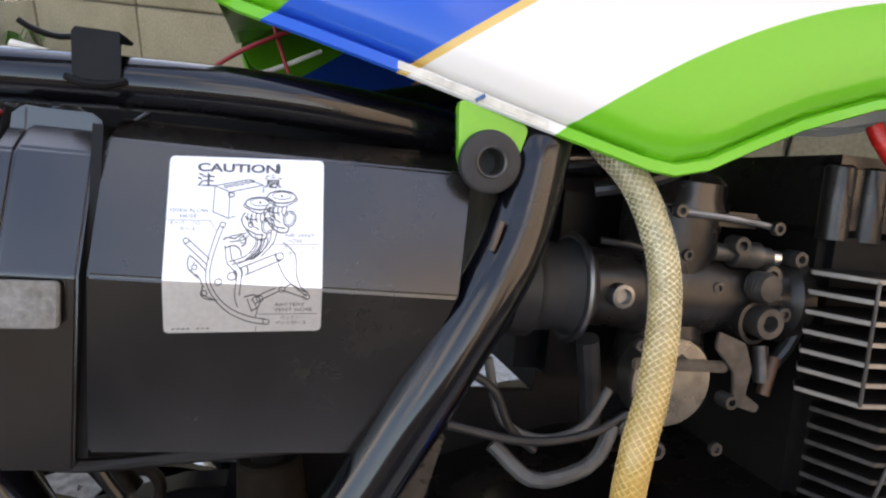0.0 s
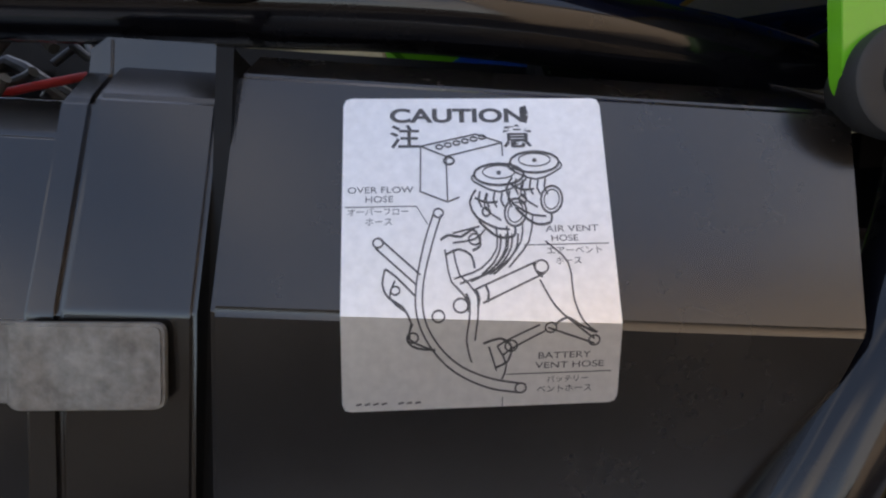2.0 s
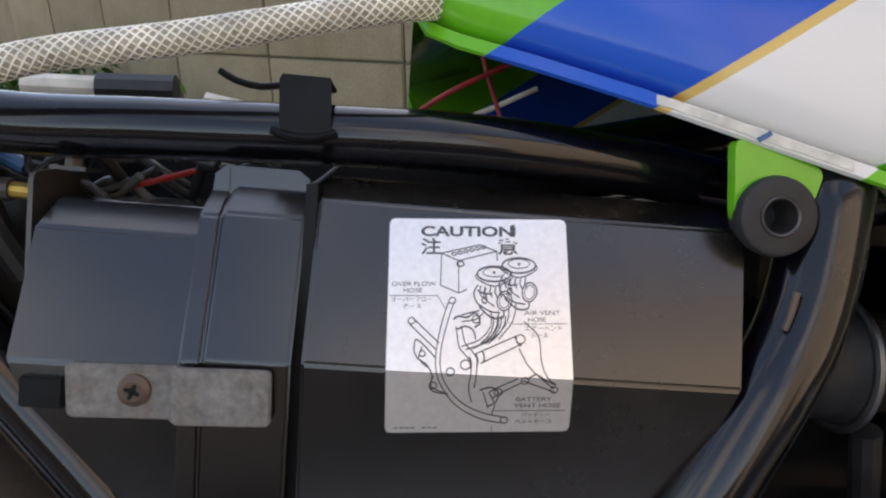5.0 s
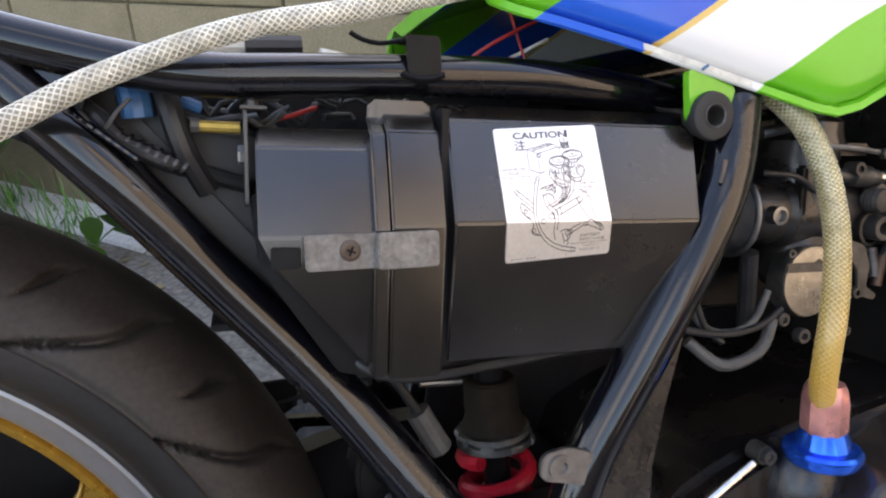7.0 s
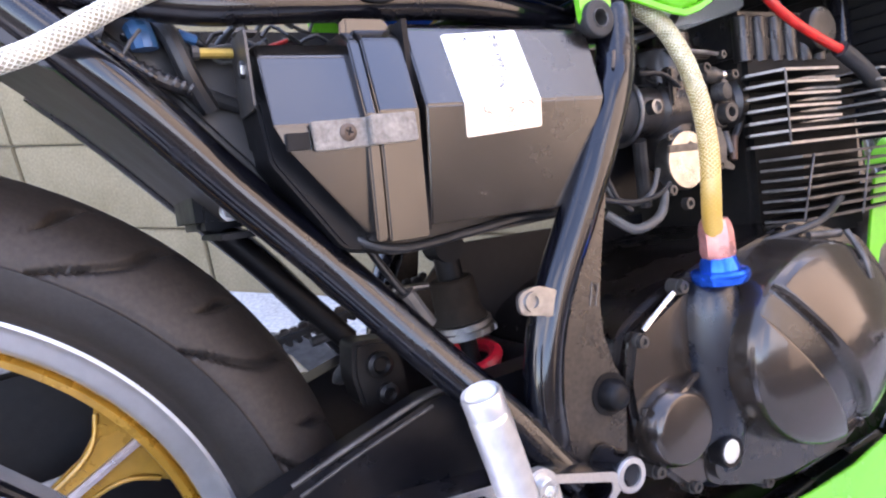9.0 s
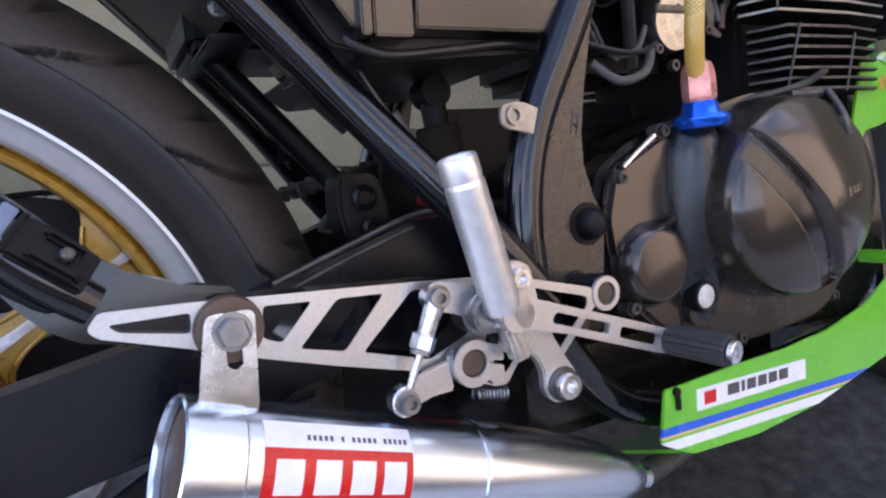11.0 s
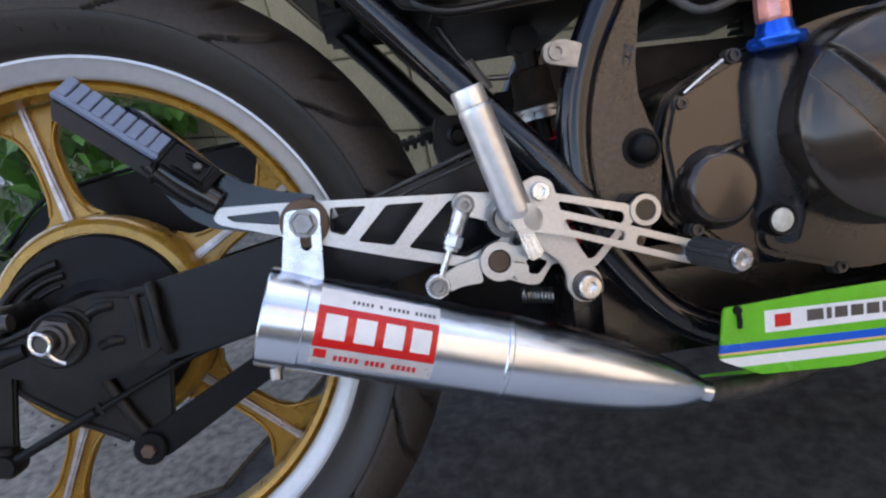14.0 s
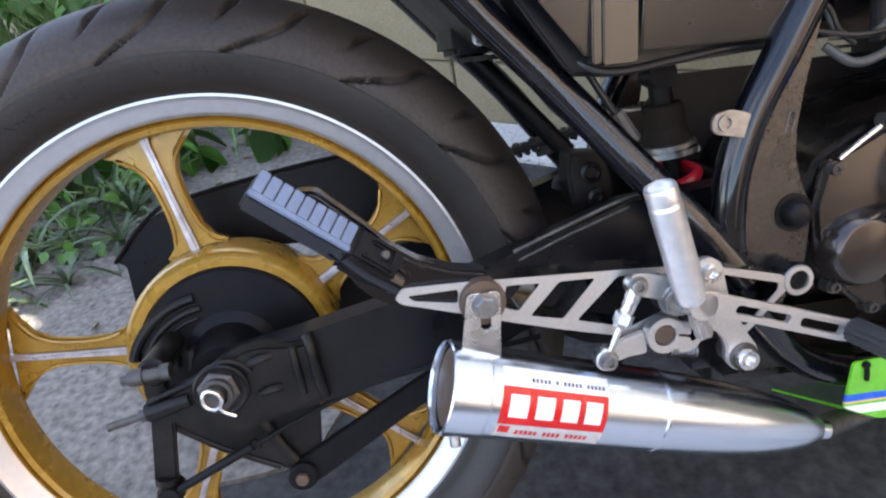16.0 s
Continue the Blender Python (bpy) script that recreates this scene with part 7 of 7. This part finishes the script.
    cable("rubber_boot", [(0.3540, -0.090, 0.5110), (0.3610, -0.090, 0.4990), (0.3690, -0.090, 0.4860)], 0.0074, cable_grey, "grey rubber cable boot")
    rod = tube(B(), [(0.372, -0.03, 0.5060), (0.402, -0.03, 0.5050)], 0.0026, 12, curved=False)
    for k in range(12):
        lathe(rod, [(0, 0.0030), (0.0011, 0.0030)], (0.3735 + 0.0024 * k, -0.03, 0.5060 - 0.00008 * k), (1, 0, -0.03), 10)
    part("threaded_rod", rod, zinc, motorcycle, "bright threaded rod")
    cable("vent_hose", [(0.500, -0.118, 0.560), (0.540, -0.118, 0.552), (0.575, -0.112, 0.553), (0.600, -0.105, 0.562)], 0.0022, cable_black)
    cable("overflow_hose", [(0.520, -0.108, 0.590), (0.530, -0.110, 0.560), (0.552, -0.110, 0.550), (0.575, -0.108, 0.556), (0.588, -0.105, 0.575)], 0.0024, cable_grey, "grey overflow hose")
    cable("vent_hose", [(0.508, -0.112, 0.585), (0.524, -0.112, 0.575), (0.534, -0.112, 0.556), (0.548, -0.112, 0.545)], 0.0022, cable_black)
    cable("vent_hose", [(0.575, -0.10, 0.60), (0.585, -0.09, 0.57), (0.590, -0.085, 0.545)], 0.006, cable_black)
    cable("clutch_cable", [(0.650, -0.15, 0.505), (0.700, -0.165, 0.515), (0.760, -0.15, 0.53)], 0.0032, cable_black)
    cable("clutch_cable", [(0.62, -0.11, 0.700), (0.60, -0.12, 0.688), (0.575, -0.125, 0.680), (0.56, -0.12, 0.676)], 0.0035, cable_black)
    cable("throttle_cable", [(0.76, -0.10, 0.735), (0.755, -0.11, 0.71), (0.78, -0.11, 0.695)], 0.0026, cable_black)
    shield = prism(B(), [(0.385, 0.40), (0.70, 0.40), (0.70, 0.530), (0.60, 0.530), (0.46, 0.530), (0.430, 0.500), (0.398, 0.500)], 0.030, 0.036, bevel=0.001)
    part("splash_shield", shield, dull_black, motorcycle)
    base = prism(B(), rounded([(0.312, 0.557), (0.478, 0.557), (0.468, 0.549), (0.41, 0.546), (0.335, 0.541)], 0.004), -0.122, 0.10, bevel=0.002)
    part("airbox_base", base, fender_plastic, motorcycle, "dusty underside of the airbox")
    box = block(B(), (0.3575, 0.03, 0.633), (0.245, 0.12, 0.125), 0.006)
    part("battery_box", box, dull_black, motorcycle)
    part("battery_tray", block(B(), (0.350, 0.055, 0.690), (0.31, 0.05, 0.066), 0.006), dull_black, motorcycle)
    part("fuse_box", block(B(), (0.235, 0.02, 0.668), (0.06, 0.10, 0.056), 0.006), dull_black, motorcycle)
    for k in range(14):
        x, z = random.uniform(0.20, 0.315), random.uniform(0.672, 0.690)
        y = random.uniform(-0.098, -0.07)
        pts = [(x, y, z)]
        for j in range(3):
            pts.append((pts[-1][0] + random.uniform(0.004, 0.018), y + random.uniform(-0.008, 0.008), z + random.uniform(-0.008, 0.009)))
        cable("wire", pts, random.uniform(0.0012, 0.0026), cable_grey if k % 5 == 0 else cable_black)
    part("rear_light_stay", tube(B(), [(0.02, -0.10, 0.742), (-0.08, -0.07, 0.765), (-0.14, 0.0, 0.78), (-0.08, 0.07, 0.765), (0.02, 0.10, 0.742)], 0.0108, 12), frame_black, motorcycle)


def far_side():
    """Parts of the other side, mostly unseen: hanger plate, foot peg and side stand, added to shade the ground."""
    outline = rounded([(0.1525, 0.4135), (0.159, 0.4215), (0.346, 0.4105), (0.4515, 0.3885), (0.4535, 0.3705), (0.417, 0.3400), (0.372, 0.3325), (0.275, 0.3700), (0.161, 0.4050)], 0.003)
    slots = [rounded(q, 0.003, 3) for q in ([(0.2335, 0.4085), (0.2990, 0.4045), (0.2715, 0.3765), (0.2335, 0.3860)], [(0.3090, 0.4030), (0.3430, 0.4010), (0.3300, 0.3610), (0.2830, 0.3735)])]
    plate = part("far_hanger", prism(B(), outline, 0.165, 0.177, slots, 0.0006), frame_black, motorcycle, "black foot rest hanger on the other side")
    part("foot_peg", lathe(B(), [(0, 0.008), (0.012, 0.0112), (0.098, 0.0112), (0.1, 0.009)], (0.362, 0.185, 0.3775), (-0.1, 1, 0.25), 20), cast_alloy, plate)
    part("shift_pedal", prism(B(), rounded([(0.36, 0.385), (0.483, 0.352), (0.483, 0.340), (0.364, 0.372)], 0.003), 0.200, 0.207, bevel=0.0008), cast_alloy, plate)
    stand = tube(B(), [(0.50, 0.125, 0.275), (0.47, 0.19, 0.17), (0.445, 0.245, 0.075)], 0.0105, 14, curved=False)
    block(stand, (0.443, 0.252, 0.067), (0.05, 0.04, 0.006), 0.002, (16, 0, 0))
    # far pan and the dark pieces below are added to cover bright ground
    far_pan = rounded([(0.5185, 0.2935), (0.6590, 0.2970), (0.7770, 0.3170), (0.8600, 0.4050), (0.92, 0.42), (0.95, 0.33), (0.88, 0.285), (0.806, 0.2600), (0.6200, 0.2330), (0.5120, 0.2530)], 0.004)
    part("far_belly_pan", prism(B(), far_pan, 0.1665, 0.1695, bevel=0.0006), green_paint, motorcycle, "green belly fairing on the other side")
    part("linkage_plate", prism(B(), rounded([(0.295, 0.345), (0.300, 0.285), (0.36, 0.252), (0.48, 0.230), (0.52, 0.27), (0.50, 0.34), (0.44, 0.37)], 0.01), 0.030, 0.060, bevel=0.002), dull_black, motorcycle, "greasy black suspension linkage")
    part("oil_pan", block(B(), (0.60, 0.0, 0.285), (0.34, 0.18, 0.10), 0.02), engine_black, motorcycle, "black oil pan under the engine")
    part("side_stand", stand, frame_black, motorcycle, "black side stand")


def oil_cooler():
    # added block that hides the bright wall and keeps the gap dark
    dark_mass = part("oil_cooler", block(B(), (0.985, 0, 0.71), (0.036, 0.23, 0.26), 0.004), fin_black, motorcycle, "black finned block added in front of the engine to darken the gap")
    for k in range(18):
        part("core_fin", block(B(), (0.985, 0, 0.595 + 0.0135 * k), (0.042, 0.20, 0.003), 0.0006), dull_black, dark_mass)


def front_end():
    """The front wheel, fender, forks and frame tubes beyond the engine."""
    wheel = part("front_tyre", lathe(B(), [(-0.045, 0.235), (-0.052, 0.262), (-0.042, 0.288), (-0.02, 0.302), (0, 0.305), (0.02, 0.302), (0.042, 0.288), (0.052, 0.262), (0.045, 0.235)], (1.38, 0, 0.305), RIGHT, 72), tyre_rubber, motorcycle, "black front tyre")
    part("rim", lathe(B(), [(-0.035, 0.236), (-0.035, 0.215), (0.035, 0.215), (0.035, 0.236)], (1.38, 0, 0.305), RIGHT, 60), rim_silver, wheel)
    part("hub", lathe(B(), [(-0.05, 0.02), (-0.05, 0.05), (0.05, 0.05), (0.05, 0.02)], (1.38, 0, 0.305), RIGHT, 30), gold_paint, wheel)
    for k in range(5):
        a = radians(90 + 72 * k)
        d = Vector((math.cos(a), 0, math.sin(a)))
        part("spoke", tube(B(), [Vector((1.38, 0, 0.305)) + d * 0.045, Vector((1.38, 0, 0.305)) + d * 0.218], 0.016, 10), gold_paint, wheel)
    fender = B()
    loft(fender, [[(1.38 + r * math.cos(a), y, 0.305 + r * math.sin(a)) for y, r in ((-0.064, 0.300), (-0.062, 0.318), (-0.045, 0.333), (0, 0.340), (0.045, 0.333), (0.062, 0.318), (0.064, 0.300), (0.060, 0.300), (0.058, 0.316), (0.043, 0.330), (0, 0.337), (-0.043, 0.330), (-0.058, 0.316), (-0.060, 0.300))]
                  for a in [radians(30 + 4 * k) for k in range(27)]])
    part("front_fender", fender, green_paint, motorcycle, "green front fender")
    for s in (-1, 1):
        part("fork_leg", tube(B(), [(1.38, s * 0.092, 0.305), (1.30, s * 0.092, 0.50)], 0.026, 18), old_alloy, motorcycle)
        part("fork_tube", tube(B(), [(1.30, s * 0.092, 0.50), (1.12, s * 0.092, 0.94)], 0.018, 16), bright_alloy, motorcycle)
        part("front_down_tube", tube(B(), [(0.98, s * 0.03, 0.80), (0.935, s * 0.06, 0.55), (0.915, s * 0.10, 0.33), (0.86, s * 0.11, 0.275)], 0.0138, 14), frame_black, motorcycle)


rearset()
oil_cooler()
front_end()
far_side()
pillion_peg()
exhaust()
belly_pan()
engine()
carburettor()
carburettor_fittings()
wiring()


# ---- weeds along the wall ----
def leaf_mesh():
    bm = B()
    n = 8
    rows = []
    for i in range(n + 1):
        u = i / n
        w = 0.42 * math.sin(math.pi * u ** 0.75) ** 0.85 * (1 - 0.25 * u) + 0.004
        droop = -0.22 * u * u
        rows.append([bm.verts.new((s * w, u, droop + 0.16 * abs(s) * w)) for s in (-1, -0.5, 0, 0.5, 1)])
    for a, b in zip(rows, rows[1:]):
        for k in range(4):
            bm.faces.new((a[k], a[k + 1], b[k + 1], b[k]))
    bmesh.ops.solidify(bm, geom=bm.faces[:], thickness=0.006)
    return bm


LEAF = None


def weed(at, height, leaves, size, spread):
    global LEAF
    plant = new("weed")
    plant.matrix_basis = pose(*at)
    tagged(plant, "broad-leaved green weed growing at the foot of the wall", "weed", "weeds along the wall")
    stems = B()
    spots = []
    for k in range(leaves):
        a = random.uniform(0, 2 * math.pi)
        r, h = spread * math.sqrt(random.random()), height * random.uniform(0.35, 1.0)
        tip = Vector((r * math.cos(a), r * math.sin(a), h))
        tube(stems, [(0, 0, 0), (tip.x * 0.35, tip.y * 0.35, h * 0.6), tuple(tip)], 0.0022, 5, 0.03)
        spots.append((tip, a))
    part("stem", stems, stem_green, plant)["kind"] = "stuff"
    for tip, a in spots:
        s = size * random.uniform(0.6, 1.25)
        m = Matrix.Translation(tip) @ Euler((radians(random.uniform(-80, -15)), radians(random.uniform(-30, 30)), a - math.pi / 2 + random.uniform(-0.9, 0.9))).to_matrix().to_4x4() @ Matrix.Diagonal((s, s, s, 1))
        if LEAF is None:
            LEAF = part("leaf", leaf_mesh(), leaf_green, plant)
            LEAF.matrix_basis = m
        else:
            again(LEAF, plant, m, "leaf")


def on_wall(s, out):
    """A place on the ground, s along the wall and out from its face."""
    q = WALL @ Vector((s, -out, 0))
    return (q.x, q.y, GROUND + 0.006)


for s, out, h, n, size, spread in ((-1.66, 0.20, 0.54, 80, 0.075, 0.20), (-1.98, 0.26, 0.58, 95, 0.075, 0.24), (-2.34, 0.30, 0.58, 95, 0.08, 0.26), (-2.75, 0.30, 0.60, 80, 0.08, 0.28)):
    weed(on_wall(s, out), h, n, size, spread)
for s, out, h, n, size, spread in ((-1.36, 0.50, 0.15, 16, 0.125, 0.11), (-1.55, 0.46, 0.22, 20, 0.13, 0.13), (-1.50, 0.66, 0.16, 18, 0.12, 0.13), (-1.10, 0.26, 0.14, 8, 0.11, 0.07), (-1.80, 0.56, 0.26, 24, 0.11, 0.20), (-2.20, 0.64, 0.28, 24, 0.10, 0.24),
                                   (-1.24, 0.54, 0.13, 14, 0.11, 0.10), (-1.24, 0.70, 0.10, 26, 0.045, 0.12), (-1.16, 0.88, 0.06, 26, 0.035, 0.13), (-1.30, 0.80, 0.06, 22, 0.035, 0.12), (-1.42, 0.92, 0.07, 22, 0.04, 0.14), (-1.75, 0.80, 0.12, 20, 0.06, 0.18)):
    weed(on_wall(s, out), h, n, size, spread)


def blade_mesh():
    """One long strap leaf of unit length that rises and arches over, folded along its midrib."""
    bm = B()
    rows = []
    for i in range(9):
        u = i / 8
        w = 0.030 * (1 - u ** 3) * min(1.0, 0.5 + 2 * u) + 0.001
        rows.append([bm.verts.new((k * w, 0.85 * u ** 1.1, 0.75 * u - 0.80 * u * u + 0.25 * abs(k) * w)) for k in (-1, 0, 1)])
    for a, b in zip(rows, rows[1:]):
        for k in range(2):
            bm.faces.new((a[k], a[k + 1], b[k + 1], b[k]))
    bmesh.ops.solidify(bm, geom=bm.faces[:], thickness=0.003)
    return bm


BLADE = None
for s, out, count, size in ((-1.15, 0.72, 20, 0.22), (-1.20, 0.96, 20, 0.24), (-1.00, 0.98, 14, 0.18), (-1.04, 0.82, 16, 0.20), (-1.08, 1.12, 16, 0.22), (-1.26, 1.12, 18, 0.24), (-1.32, 0.68, 20, 0.25), (-1.50, 0.76, 22, 0.28), (-1.40, 0.98, 16, 0.24), (-1.22, 0.88, 10, 0.17), (-1.75, 0.68, 20, 0.30), (-1.68, 0.96, 18, 0.26), (-2.05, 0.84, 18, 0.30)):
    clump = new("strap_leaf_plant")
    clump.matrix_basis = pose(*on_wall(s, out))
    tagged(clump, "low clump of long narrow green strap leaves on the concrete", "plant", "strap-leaved plants by the wall")
    for k in range(count):
        size_k = size * random.uniform(0.6, 1.2)
        m = Euler((radians(random.uniform(-8, 22)), 0, 2 * math.pi * k / count + random.uniform(-0.3, 0.3))).to_matrix().to_4x4() @ Matrix.Diagonal((size_k, size_k, size_k, 1))
        if BLADE is None:
            BLADE = part("leaf", blade_mesh(), strap_green, clump)
            BLADE.matrix_basis = m
        else:
            again(BLADE, clump, m, "leaf")


def grass():
    bm = B()
    for k in range(700):
        s, out = random.uniform(-3.2, -1.15), abs(random.gauss(0.0, 0.30)) + 0.05
        q = Vector(on_wall(s, out))
        a, h, w = random.uniform(0, 6.28), random.uniform(0.03, 0.16), random.uniform(0.0015, 0.004)
        d = Vector((math.cos(a), math.sin(a), 0))
        e = Vector((-d.y, d.x, 0)) * w
        lean = d * h * random.uniform(0.2, 0.9)
        v = [bm.verts.new(p) for p in (q - e, q + e, q + lean * 0.5 + Vector((0, 0, h * 0.6)) + e * 0.7, q + lean * 0.5 + Vector((0, 0, h * 0.6)) - e * 0.7, q + lean + Vector((0, 0, h)))]
        bm.faces.new((v[0], v[1], v[2], v[3])), bm.faces.new((v[3], v[2], v[4]))
    tagged(part("grass", bm, leaf_green, None), "scattered grass blades in the corner of the wall", "grass", kind="stuff")
    bm = B()
    for k in range(160):
        s, out = random.uniform(-2.2, -0.7), random.uniform(0.05, 1.3)
        q = Vector(on_wall(s, out)) + Vector((0, 0, 0.006))
        block(bm, q, (random.uniform(0.01, 0.035), random.uniform(0.006, 0.018), 0.002), 0, (random.uniform(-25, 25), random.uniform(-25, 25), random.uniform(0, 180)))
    tagged(part("leaf_litter", bm, dry_leaf, None), "dry fallen leaves and scraps on the concrete", "litter", kind="stuff")
    bm = B()
    for k in range(900):
        s, out = random.uniform(-3.0, -0.2), random.uniform(0.08, 1.25)
        q = Vector(on_wall(s, out)) + Vector((0, 0, 0.001))
        r = random.uniform(0.0015, 0.004) if random.random() < 0.9 else random.uniform(0.005, 0.010)
        v = [bm.verts.new(q + Vector((x * r * random.uniform(0.6, 1.3), y * r * random.uniform(0.6, 1.3), z * r * random.uniform(0.4, 0.8)))) for x, y, z in ((1, 0, 0), (0, 1, 0), (-1, 0, 0), (0, -1, 0), (0, 0, 1))]
        for i in range(4):
            bm.faces.new((v[i], v[(i + 1) % 4], v[4]))
    tagged(part("gravel", bm, grit, None), "small grey stones and grit scattered on the concrete yard", "gravel", kind="stuff")


grass()
